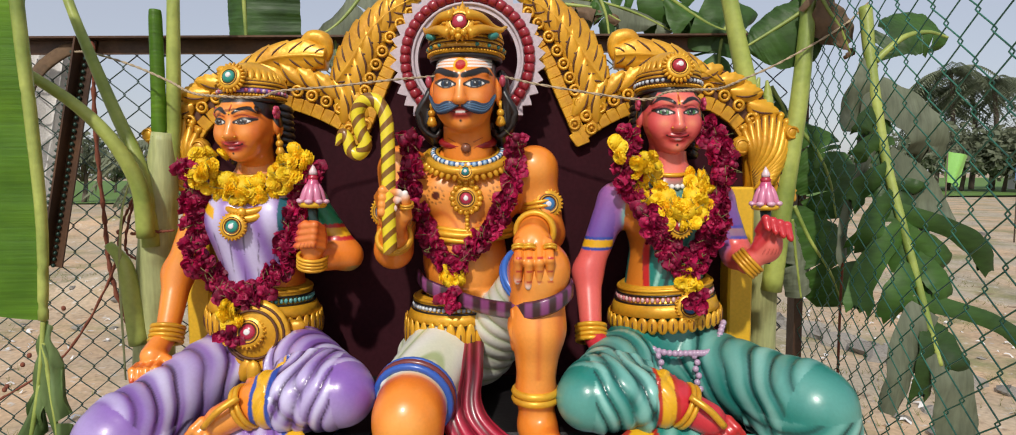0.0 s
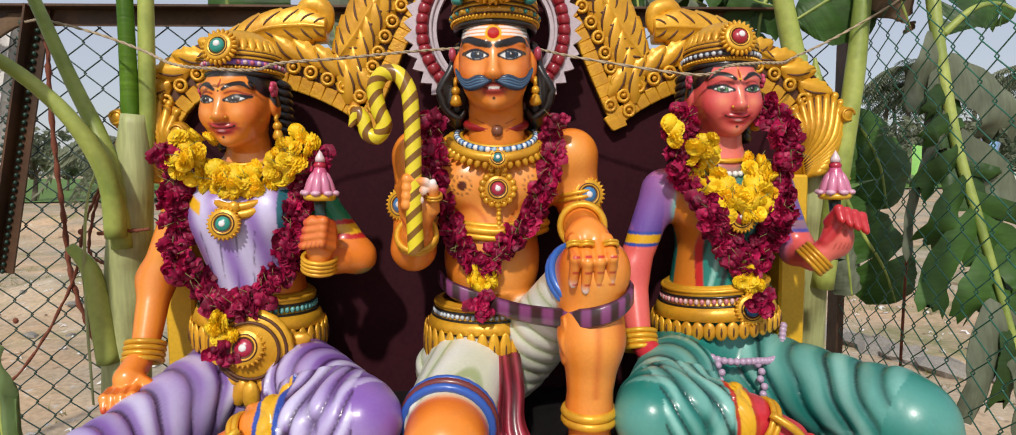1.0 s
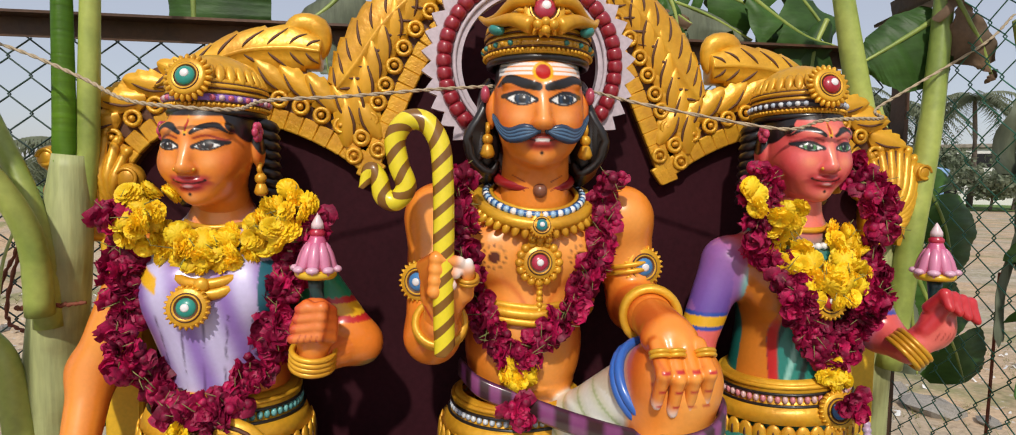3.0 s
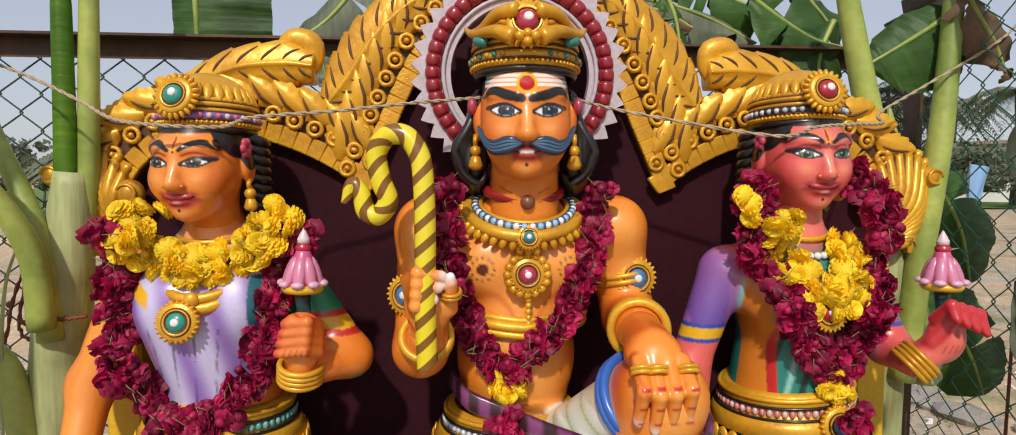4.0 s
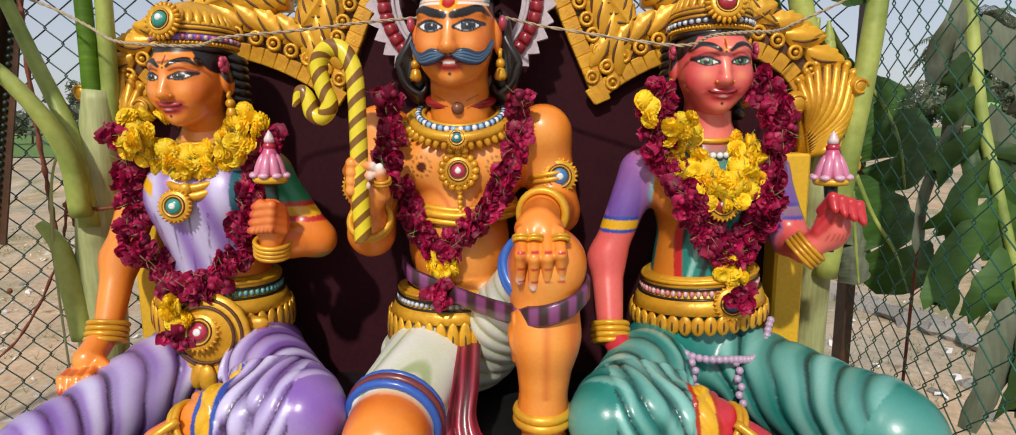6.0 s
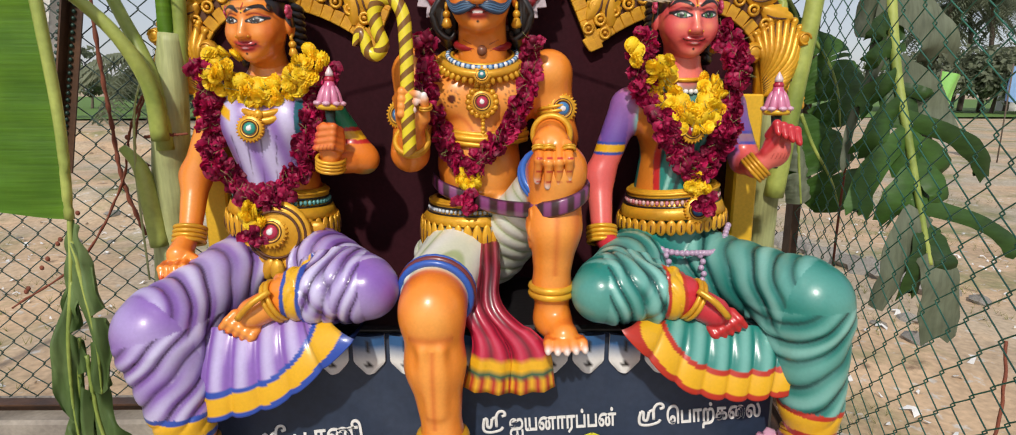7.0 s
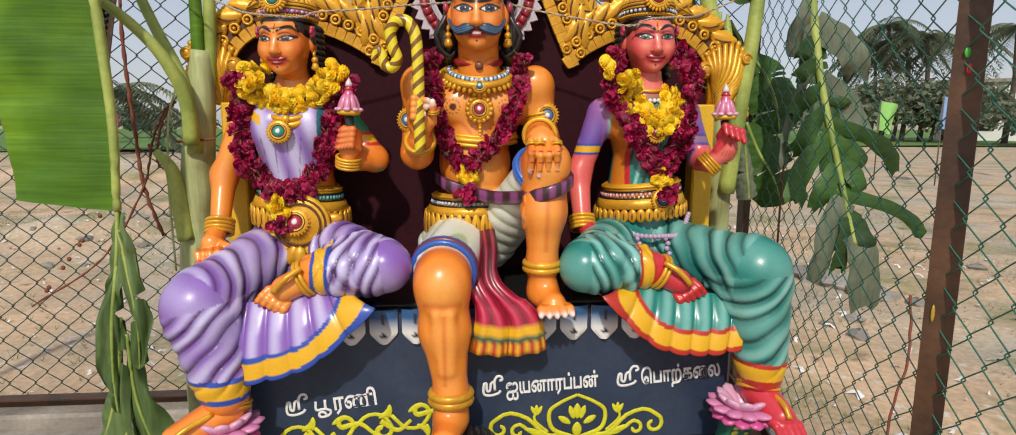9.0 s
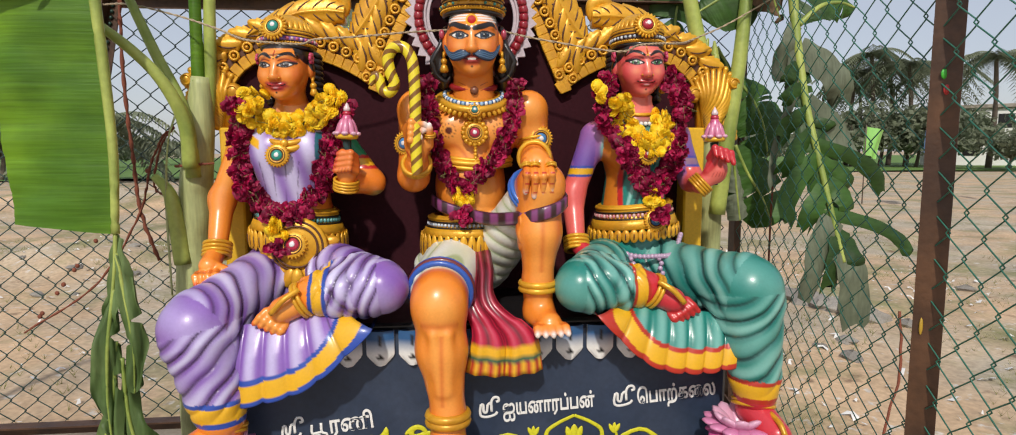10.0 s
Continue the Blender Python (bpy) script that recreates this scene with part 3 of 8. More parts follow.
    if male:
        # winged tiara, beads below the jewel and a tall finial
        for s in (-1, 1):
            pth = curve([(0.02 * s, -0.104, 0.085), (0.05 * s, -0.090, 0.098), (0.082 * s, -0.05, 0.104), (0.098 * s, -0.012, 0.124)], 14)
            geo.tube(w(pth), np.linspace(0.015, 0.004, 14), 8, 1)
            pth = curve([(0.015 * s, -0.100, 0.128), (0.045 * s, -0.084, 0.126), (0.07 * s, -0.055, 0.112), (0.092 * s, -0.03, 0.112)], 14)
            geo.tube(w(pth), np.linspace(0.014, 0.005, 14), 8, 1)
            geo.ball((m @ pose(0.072 * s, -0.062, 0.090)).translation, (0.016, 0.010, 0.009), 0, (0.03, 0.22, 0.19), turn=m @ pose(0, 0, 0, 0, -18 * s, 45 * s))
        for i, (bx, bz) in enumerate(((0, 0.076), (-0.012, 0.084), (0.012, 0.084), (0, 0.088))):
            geo.ball(w([(bx, -0.114, bz)])[0], 0.0085, 1)
        geo.lathe([(0.02, 0), (0.012, 0.012), (0.014, 0.018), (0.004, 0.03), (0.0005, 0.04)], m @ pose(0, -0.05, 0.135), 1, seg=14)


def bangles(geo, c, d, r, n=3, step=0.012, thick=0.0062, mat=1, col=(1, 1, 1)):
    """A stack of rings round a limb: centre, the limb's direction, radius."""
    q = Vector(d).to_track_quat("Z", "Y").to_matrix().to_4x4()
    a = np.arange(28) * 2 * np.pi / 28
    for i in range(n):
        P = [tuple(Matrix.Translation(c) @ q @ Vector((r * math.cos(t), r * math.sin(t), (i - (n - 1) / 2) * step))) for t in a]
        geo.tube(P, thick, 8, mat, col, True, up=d)


def fingers(k, roots, tips, bend, r, col, nail, nail_r=0.0055):
    """Four bent fingers or toes, each with a painted nail."""
    for a, b in zip(roots, tips):
        a, b = np.array(a, float), np.array(b, float)
        mid = (a + b) / 2 + np.array(bend)
        k.cap(a, mid, r * 1.1, r, col, 0.006)
        k.cap(mid, b, r, r * 0.82, col, 0.004)
        e = (b - mid) / (np.linalg.norm(b - mid) + 1e-9)
        k.egg(b + e * r * 0.5 + np.array((0, -0.0025, 0.001)), (nail_r, nail_r, nail_r * 1.25), nail, 0.002)


def necklace(geo, c, rx, ry, drop, z_tilt, r, mat=1, col=(1, 1, 1), n=30, beads=0.0, back=0.35):
    """A collar round the neck that dips in front."""
    out = []
    for i in range(n):
        a = (i / (n - 1) - 0.5) * 2 * math.pi * (1 - back / 2)
        f = (1 + math.cos(a)) / 2
        out.append((c[0] + rx * math.sin(a), c[1] - ry * math.cos(a), c[2] - drop * f ** 1.3 + z_tilt))
    if beads:
        L = curve(out, int(beads))
        for p in L:
            geo.ball(p, r, mat, col, 7, 5)
    else:
        geo.tube(out, r, 8, mat, col)
    return out


def medallion(geo, c, R, gem, tilt=80, yaw=0, rays=24):
    """A round gilded brooch with a gem, facing ahead."""
    q = Matrix.Translation(c) @ pose(0, 0, 0, tilt, 0, yaw)
    geo.lathe([(0.001, 0.004), (R * 0.55, 0.004), (R * 0.62, 0.010), (R * 0.72, 0.005), (R * 0.9, 0.007), (R, 0.002), (R * 1.02, -0.008)], q, 1, seg=24)
    for i in range(rays):
        b = i * 2 * math.pi / rays
        qq = q @ pose(math.cos(b) * R * 0.98, math.sin(b) * R * 0.98, 0.001, 0, 0, math.degrees(b))
        geo.ball(qq.translation, (R * 0.17, R * 0.085, 0.005), 1, seg=6, rings=4, turn=qq)
    geo.lathe([(R * 0.66, 0.007), (R * 0.69, 0.0095), (R * 0.74, 0.0062)], q, 2, seg=24)
    geo.ball((q @ pose(0, 0, 0.005)).translation, (R * 0.5, R * 0.5, 0.008), 0, gem, 14, 7, q)
    geo.ball((q @ pose(0, 0, 0.012)).translation, (R * 0.22, R * 0.22, 0.002), 0, (0.72, 0.70, 0.70), 10, 5, q)


def waistband(geo, c, rx, ry, z0, z1, tiles, tilt=0.0, fringe=0.05, spread=0.0, arc=1.0):
    """A broad gilded belt: ropes, a row of enamel tiles, and a hanging scalloped fringe."""
    def ell(a, g, z):
        g = g - 0.020 * min(max((z - z0) / (z1 - z0), 0), 1) + 0.004
        return (c[0] + (rx + g) * math.sin(a), c[1] - (ry + g) * math.cos(a), z + tilt * math.sin(a))
    A = [(i / 47 - 0.5) * 2 * math.pi * arc for i in range(48)]
    h = z1 - z0
    rows = [[ell(a, g, z0 + f * h) for a in A] for f, g in ((1, -0.004), (0.98, 0.008), (0.72, 0.010), (0.68, 0.003), (0.45, 0.003), (0.40, 0.012), (0.05, 0.014 + spread * 0.2), (0, -0.002))]
    geo.grid(rows, 1)
    geo.tube([ell(a, 0.010, z0 + 0.86 * h) for a in A], 0.005, 7, 1)
    geo.tube([ell(a, 0.010, z0 + 0.70 * h) for a in A], 0.003, 6, 0, INK)
    geo.tube([ell(a, 0.010, z0 + 0.44 * h) for a in A], 0.003, 6, 0, INK)
    for i in range(44):
        a = (i / 43 - 0.5) * 2 * math.pi * 0.72 * arc
        p = ell(a, 0.006, z0 + 0.57 * h)
        q = Matrix.Translation(p) @ pose(0, 0, 0, 0, 0, math.degrees(a))
        geo.ball(p, (rx * 0.046, 0.006, h * 0.095), 0, tiles[i % len(tiles)], 6, 4, q)
    for i in range(30):
        a = (i / 29 - 0.5) * 2 * math.pi * 0.8 * arc
        p = ell(a, 0.012 + spread * 0.5, z0 - fringe * 0.45)
        q = Matrix.Translation(p) @ pose(0, 0, 0, 0, 0, math.degrees(a))
        geo.ball(p, (rx * 0.118, 0.0055, fringe * 0.60), 1, (1, 1, 1), 8, 6, q)
        geo.ball(ell(a, 0.0165 + spread * 0.5, z0 - fringe * 0.5), (rx * 0.022, 0.003, fringe * 0.32), 2, (1, 1, 1), 5, 4, q)


def pleats(geo, x_top, x_hem, z_top, z_hem, y_top, y_hem, n_folds, cloth, pale, dark, trims, depth=0.013, y_back=1.42):
    """The pleated end of a garment that hangs over the seat's edge, with a striped border along its hem."""
    nu, nv = n_folds * 14, 40
    P, C = np.zeros((nv, nu, 3)), np.zeros((nv, nu, 3))
    u = np.linspace(0, 1, nu)
    ph = (u * n_folds) % 1.0
    rise = np.sqrt(np.clip(1 - (2 * ph - 1) ** 2, 0, 1))
    xt = np.interp(u, np.linspace(0, 1, len(x_top)), x_top)
    xh = np.interp(u, np.linspace(0, 1, len(x_hem)), x_hem)
    zt = np.interp(u, np.linspace(0, 1, len(z_top)), z_top)
    zh = curve([(i, zz, 0) for i, zz in enumerate(z_hem)], nu)[:, 1]
    for j in range(nv):
        v = j / (nv - 1)
        y = y_top + (y_hem - y_top) * math.sin(v * math.pi / 2) ** 0.8
        P[j, :, 0] = xt + (xh - xt) * v
        P[j, :, 1] = y - depth * (0.4 + 0.6 * min(1, v * 2.5)) * rise
        P[j, :, 2] = zt + (zh - zt) * v - 0.006 * rise * v
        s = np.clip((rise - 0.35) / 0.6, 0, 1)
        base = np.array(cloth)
        # highlight on each pleat and shade in its grooves, put into the colour
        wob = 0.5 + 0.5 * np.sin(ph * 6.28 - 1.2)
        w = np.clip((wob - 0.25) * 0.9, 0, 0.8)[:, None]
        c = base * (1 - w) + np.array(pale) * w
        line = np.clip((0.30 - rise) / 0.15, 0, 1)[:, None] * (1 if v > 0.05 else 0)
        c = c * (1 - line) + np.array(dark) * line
        drop = (1 - v) * np.abs(zt - zh)
        for lo, hi, col in trims:
            k = ((drop >= lo) & (drop < hi))[:, None]
            c = np.where(k, np.array(col) * (1 - 0.5 * line), c)
        C[j] = c
    back = P[-1].copy()
    back[:, 1] = y_back
    P = np.concatenate([P, back[None]])
    C = np.concatenate([C, C[-1:]])
    geo.grid(P, 0, C)
    return geo


def folds_paint(V, C, box, pts, cloth_mask, dark, r=0.004):
    """Dark brush lines along the folds, drawn as curves in space on the cloth."""
    for line in pts:
        p = curve(line, 16)
        d = np.full(len(V), 9.0)
        for q0, q1 in zip(p[:-1], p[1:]):
            ab = q1 - q0
            t = np.clip(((V - q0) @ ab) / (ab @ ab + 1e-12), 0, 1)
            d = np.minimum(d, np.linalg.norm(V - q0 - t[:, None] * ab, axis=1))
        lay(C, edge(d - r, 0.005) * cloth_mask, dark)


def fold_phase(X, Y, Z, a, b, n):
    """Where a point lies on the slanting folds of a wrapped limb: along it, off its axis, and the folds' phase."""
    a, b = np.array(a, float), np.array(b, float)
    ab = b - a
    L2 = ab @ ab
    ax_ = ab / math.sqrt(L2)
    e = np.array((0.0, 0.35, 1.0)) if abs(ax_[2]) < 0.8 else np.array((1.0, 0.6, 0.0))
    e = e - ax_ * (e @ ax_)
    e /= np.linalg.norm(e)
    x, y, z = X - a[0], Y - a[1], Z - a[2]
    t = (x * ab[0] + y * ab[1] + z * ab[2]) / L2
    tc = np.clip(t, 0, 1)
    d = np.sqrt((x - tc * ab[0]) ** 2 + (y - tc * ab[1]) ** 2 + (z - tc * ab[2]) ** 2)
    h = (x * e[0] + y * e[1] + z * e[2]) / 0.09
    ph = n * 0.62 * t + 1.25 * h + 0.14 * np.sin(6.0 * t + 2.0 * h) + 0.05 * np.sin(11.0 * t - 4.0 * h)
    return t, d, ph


def ripples(a, b, n, amp, lo, hi):
    """Fold relief for a wrapped limb: swells that slant round it from a to b, within reach hi of its axis."""
    def fn(X, Y, Z):
        t, d, ph = fold_phase(X, Y, Z, a, b, n)
        m = np.clip(t * 6, 0, 1) * np.clip((1.05 - t) * 6, 0, 1) * (d < hi)
        return -amp * m * np.abs(np.sin(ph * math.pi)) ** 0.42
    return fn


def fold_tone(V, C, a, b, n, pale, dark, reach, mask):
    """Airbrushed on the same folds: painted highlights along the crests, shade in the creases."""
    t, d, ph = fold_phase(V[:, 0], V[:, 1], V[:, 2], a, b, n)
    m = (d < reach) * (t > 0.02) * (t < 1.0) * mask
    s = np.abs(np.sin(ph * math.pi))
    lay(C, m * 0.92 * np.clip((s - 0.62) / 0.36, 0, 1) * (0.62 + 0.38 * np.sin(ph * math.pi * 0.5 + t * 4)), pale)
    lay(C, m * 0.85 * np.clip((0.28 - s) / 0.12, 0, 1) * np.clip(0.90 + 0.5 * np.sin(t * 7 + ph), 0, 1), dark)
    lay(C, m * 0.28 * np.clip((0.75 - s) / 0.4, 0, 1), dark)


MATS = [PAINT, GOLD, GOLD_DARK]


def lady(name, cx, skin, deep, cloth, pale, dark, side, head, iris, gem, band, tiles, label, trims, nails, legs):
    """A seated figure, one foot drawn up, one hand on the thigh and the other raised. side = -1: the raised hand towards +x and the knee drawn up there."""
    g = Geo()
    s = side

    def X(v):
        return cx + v

    def K(v):
        return cx - s * v
    k = Clay((cx - 0.40, 1.07, 0.48), (cx + 0.40, 1.80, 1.56), 0.0040)
    # trunk
    k.egg((cx, 1.625, 1.405), (0.115, 0.078, 0.13), cloth if s > 0 else pale)
    k.cap((X(-0.125), 1.615, 1.43), (X(0.125), 1.615, 1.43), 0.046, 0.046, skin, 0.04)
    k.cap((cx, 1.615, 1.45), (cx, 1.60, 1.56), 0.055, 0.045, skin, 0.03)
    for q in (-1, 1):
        k.egg((cx + 0.058 * q, 1.560, 1.385), (0.062, 0.055, 0.064), pale if s < 0 or q < 0 else cloth, 0.05)
    if s < 0:
        k.egg((cx - 0.015, 1.575, 1.33), (0.092, 0.060, 0.095), pale, 0.04)
    k.cap((cx, 1.625, 1.32), (cx, 1.63, 1.14), 0.092, 0.115, skin if s < 0 else cloth, 0.04)
    k.egg((cx, 1.64, 1.00), (0.168, 0.125, 0.10), cloth, 0.05)
    # legs: the folded one crosses in front, the other hangs to the footrest
    (ki, ai, ko, ao, toe_x, hem_x, hem_z) = legs
    knee_in, ank_in, knee_out, ank_out = [(K(p[0]), p[1], p[2]) for p in (ki, ai, ko, ao)]
    k.chain([(K(0.09), 1.57, 1.01), knee_in], [0.094, 0.063], cloth, 0.05)
    k.chain([knee_in, ank_in], [0.064, 0.050], cloth, 0.04)
    k.chain([(K(-0.09), 1.57, 0.985), knee_out], [0.093, 0.084], cloth, 0.05)
    k.chain([knee_out, ank_out], [0.088, 0.062], cloth, 0.04)
    wraps = (((K(0.10), 1.52, 1.03), knee_in, 7, 0.15), (knee_in, ank_in, 8, 0.115), ((K(-0.06), 1.55, 1.03), knee_out, 7, 0.165), (knee_out, ank_out, 7.5, 0.145))
    for a_, b_, n_, r_ in wraps:
        k.carve(ripples(a_, b_, n_, 0.0095, 0, r_))
    kb = k
    fc = np.array((K(ai[0] - 0.055), 1.295, ai[2] - 0.045))
    kf = Clay(fc - (0.125, 0.085, 0.10), fc + (0.125, 0.085, 0.10), 0.0026)
    kt = Clay((min(K(ao[0]), K(toe_x)) - 0.08, 1.07, 0.50), (max(K(ao[0]), K(toe_x)) + 0.08, 1.33, 0.70), 0.0026)
    # feet
    k = kf
    f1, f2 = np.array(ank_in), np.array((K(ai[0] - 0.072), 1.290, ai[2] - 0.032))
    k.cap(f1, f2, 0.040, 0.036, skin if s < 0 else PINKRED, 0.02)
    fd, fp = np.array((s * 0.62, -0.25, -0.75)), np.array((s * 0.72, 0.0, 0.60))
    fingers(k, [f2 + fd * 0.026 + fp * 0.0165 * (2 - i) for i in range(5)], [f2 + fd * (0.066 - 0.003 * i) + fp * 0.0185 * (2 - i) for i in range(5)], (0, -0.006, 0), 0.0105, RED if s > 0 else skin, (0.55, 0.02, 0.02))
    k = kt
    h1, h2 = np.array((K(ao[0]), 1.265, 0.63)), np.array((K(toe_x), 1.180, 0.588))
    k.cap(h1, h2, 0.048, 0.040, skin if s < 0 else PINKRED, 0.02)
    fingers(k, [h2 + (0.016 * (i - 2), -0.012, -0.006) for i in range(5)], [h2 + (0.017 * (i - 2) + s * 0.012, -0.048 + 0.004 * abs(i - 2), -0.030) for i in range(5)], (0, -0.004, 0.006), 0.0105, skin if s < 0 else PINKRED, nails)
    # the arm that rests on the thigh
    k = kb
    e1 = (X(-0.222 if s < 0 else -0.215), 1.60, 1.235)
    w1 = (X(-0.218 if s < 0 else -0.215), 1.525, 1.085)
    p1 = np.array((X(-0.218 if s < 0 else -0.185), 1.462, 1.048))
    sleeve = (0.03, 0.20, 0.10) if s < 0 else (0.26, 0.11, 0.36)
    k.chain([(X(-0.145), 1.61, 1.425), e1], [0.044, 0.036], skin if s < 0 else sleeve, 0.03)
    k.chain([e1, w1], [0.037, 0.027], skin, 0.03)
    k = kp = Clay(p1 - 0.115, p1 + 0.105, 0.0024)
    k.cap(w1, p1, 0.026, 0.030, skin if s < 0 else PINKRED, 0.02)
    fingers(k, [p1 + ((0.030 - 0.019 * i), -0.020, -0.012 - 0.003 * i) for i in range(4)], [p1 + ((0.030 - 0.019 * i) + (0.012 if s < 0 else 0.045), -0.078 + 0.010 * abs(i - 1.5), -0.040) for i in range(4)], (0, -0.010, 0.008), 0.0098, skin if s < 0 else PINKRED, nails)
    k.cap(p1 + (0.02, 0.0, 0.0), p1 + (0.07, -0.03, -0.01), 0.012, 0.0095, skin if s < 0 else PINKRED, 0.01)
    # the raised arm
    k = kb
    e2 = (X(0.245 if s < 0 else 0.178), 1.575, 1.285)
    w2 = (X(0.178 if s < 0 else 0.178), 1.495, 1.282)
    if s > 0:
        w2 = (X(0.178), 1.50, 1.272)
    p2 = np.array((X(0.185), 1.48, 1.335)) if s < 0 else np.array((X(0.222), 1.485, 1.315))
    k.chain([(X(0.135), 1.61, 1.425), e2], [0.044, 0.038], GREEN if s < 0 else sleeve, 0.03)
    k.chain([e2, w2], [0.037, 0.029], skin, 0.02)
    k = kq = Clay(p2 - 0.10, p2 + 0.10, 0.0024)
    k.cap(w2, p2, 0.026, 0.028, skin if s < 0 else PINK, 0.015)
    k.egg(p2 + (0, 0, 0.006), (0.037, 0.020, 0.046), skin if s < 0 else PINK, 0.01)
    if s < 0:
        fingers(k, [p2 + (0.026, -0.008, 0.030 - 0.015 * i) for i in range(4)], [p2 + (-0.016 - 0.004 * i, -0.030, 0.038 - 0.016 * i) for i in range(4)], (0.012, -0.016, 0.008), 0.0098, skin, (0.50, 0.02, 0.02))
        k.cap(p2 + (-0.028, -0.008, 0.0), p2 + (-0.008, -0.026, 0.045), 0.0115, 0.009, skin, 0.01)
    else:
        fingers(k, [p2 + (-0.026 + 0.0160 * i, -0.006, 0.042 - 0.003 * i) for i in range(4)], [p2 + (-0.022 + 0.0185 * i, -0.046, 0.052 - 0.008 * i) for i in range(4)], (0.002, -0.010, 0.026), 0.0100, PINKRED, (0.50, 0.02, 0.02))
        k.cap(p2 + (-0.030, -0.006, 0.0), p2 + (-0.006, -0.026, 0.046), 0.0115, 0.009, PINKRED, 0.01)

    k = kb

    def paint(V, C):
        x, y, z = V.T
        u = -s * (x - cx)
        cl = ((z < 1.10) & (y < 1.72)) * 1.0
        cl = cl * (np.linalg.norm(C - np.array(cloth), axis=1) < 0.1)
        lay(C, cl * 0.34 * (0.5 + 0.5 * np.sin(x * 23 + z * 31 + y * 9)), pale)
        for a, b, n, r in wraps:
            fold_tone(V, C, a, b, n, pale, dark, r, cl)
        # border round the drawn-up ankle and the hanging hem
        onin = (z > 0.90) & (z < 1.07) & (y < 1.39)
        a0 = ai[0]
        for lo, hi, col in ((0.0, 0.010, trims[0]), (0.010, 0.040, BANDY), (0.040, 0.050, trims[1])):
            lay(C, ((u > a0 + lo) & (u < a0 + hi) & onin) * 1.0, col)
        lay(C, ((u < a0) & (u > a0 - 0.10) & onin & (y < 1.375) & (z > 0.94)) * cl, skin if s < 0 else PINKRED)
        for lo, hi, col in ((0.668, 0.682, trims[0]), (0.682, 0.725, BANDY), (0.725, 0.738, trims[1])):
            lay(C, ((z > lo) & (z < hi) & (u < ao[0] + 0.08)) * 1.0, col)
        lay(C, ((z < 0.668)) * 1.0, skin if s < 0 else PINKRED)
        # upper garment: stripes, folds over the breast
        u = x - cx
        ch = ((z > ((1.215 + 0.9 * np.maximum(u - 0.03, 0)) if s < 0 else 1.19)) & (z < 1.44) & (np.abs(x - cx) < 0.125) & (y < 1.62)) * 1.0
        if s < 0:
            v = x - cx
            lay(C, ch, cloth)
            lay(C, ch * 0.85 * np.clip(0.62 + 0.5 * np.sin(v * 90 + (z - 1.3) * 22), 0, 1), pale)
            lay(C, 0.75 * ch * edge(np.abs(np.sin(v * 75 - (z - 1.38) * (v + 0.02) * 190)) - 0.10, 0.15) * (z < 1.352), dark)
            lay(C, ch * (v < -0.075) * edge(np.abs(z - 1.415 + 0.6 * (v + 0.1)) - 0.014, 0.004), BANDY)
            lay(C, ch * (v > 0.085), (0.02, 0.12, 0.16))
            for zz, hh, col in ((1.335, 0.008, RED), (1.350, 0.012, BANDY), (1.365, 0.005, RED), (1.40, 0.02, GREEN)):
                lay(C, ((np.abs(z - zz) < hh) & (u > 0.155) & (z > 1.31)) * 1.0, col)
            lay(C, ((u > 0.155) & (z < 1.327)) * ((z > 1.26) * 1.0), skin)
        else:
            lay(C, ch, cloth)
            v = u
            lay(C, ch * edge(np.abs(np.sin(v * 55 - (z - 1.3) * 14)) - 0.3, 0.2) * (z < 1.37), dark)
            lay(C, ch * edge(np.abs(np.sin(v * 55 - (z - 1.3) * 14 + 1.3)) - 0.25, 0.2) * (z < 1.36), pale)
            lay(C, ch * (v < -0.075), (0.62, 0.20, 0.02))
            lay(C, ch * edge(np.abs(v + 0.068) - 0.007, 0.003), RED)
            for q in (-1, 1):
                arm = q * u > 0.15
                for zz, hh, col in ((1.315, 0.018, BLUE), (1.315, 0.010, BANDY)):
                    lay(C, (arm & (np.abs(z - zz - (0.0 if q < 0 else 0.03)) < hh)) * 1.0, col)
                lay(C, (arm & (z < 1.298 + (0 if q < 0 else 0.03)) & (z > 1.12)) * 1.0, skin)
                lay(C, 0.75 * (arm & (z > 1.33) & (np.abs(u) < 0.215) & (y > 1.54)) * np.clip((1.44 - z) / 0.1, 0, 1), (0.10, 0.06, 0.34))
        # airbrushed red shading painted at the elbows and wrists
        sk = (np.linalg.norm(C - np.array(skin), axis=1) < 0.12) * 1.0
        for c_, r_ in ((e1, 0.05), (e2, 0.055), (w1, 0.04), (w2, 0.035)):
            lay(C, 0.5 * sk * np.exp(-np.sum((V - np.array(c_)) ** 2, axis=1) / r_ ** 2), deep)
        # red fingertips and palm
        lay(C, 0.5 * np.exp(-(((u - 0.2) / 0.05) ** 2 + ((z - 1.33) / 0.05) ** 2)) * (y < 1.52), RED)
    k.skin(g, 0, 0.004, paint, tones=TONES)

    def red_lines(V, C):
        x, y, z = V.T
        lay(C, 0.42 * np.clip((z - p2[2] + 0.06) / 0.06, 0, 1), RED)
        for c_ in (p1, p2):
            for i in range(5):
                lay(C, 0.8 * edge(stroke(x, z, [(c_[0] - 0.022 + 0.010 * i, c_[2] - 0.016), (c_[0] - 0.016 + 0.009 * i, c_[2] - 0.002)], [0.0012, 0.0008]), 0.002) * (y < c_[1] - 0.006), (0.30, 0.01, 0.012))
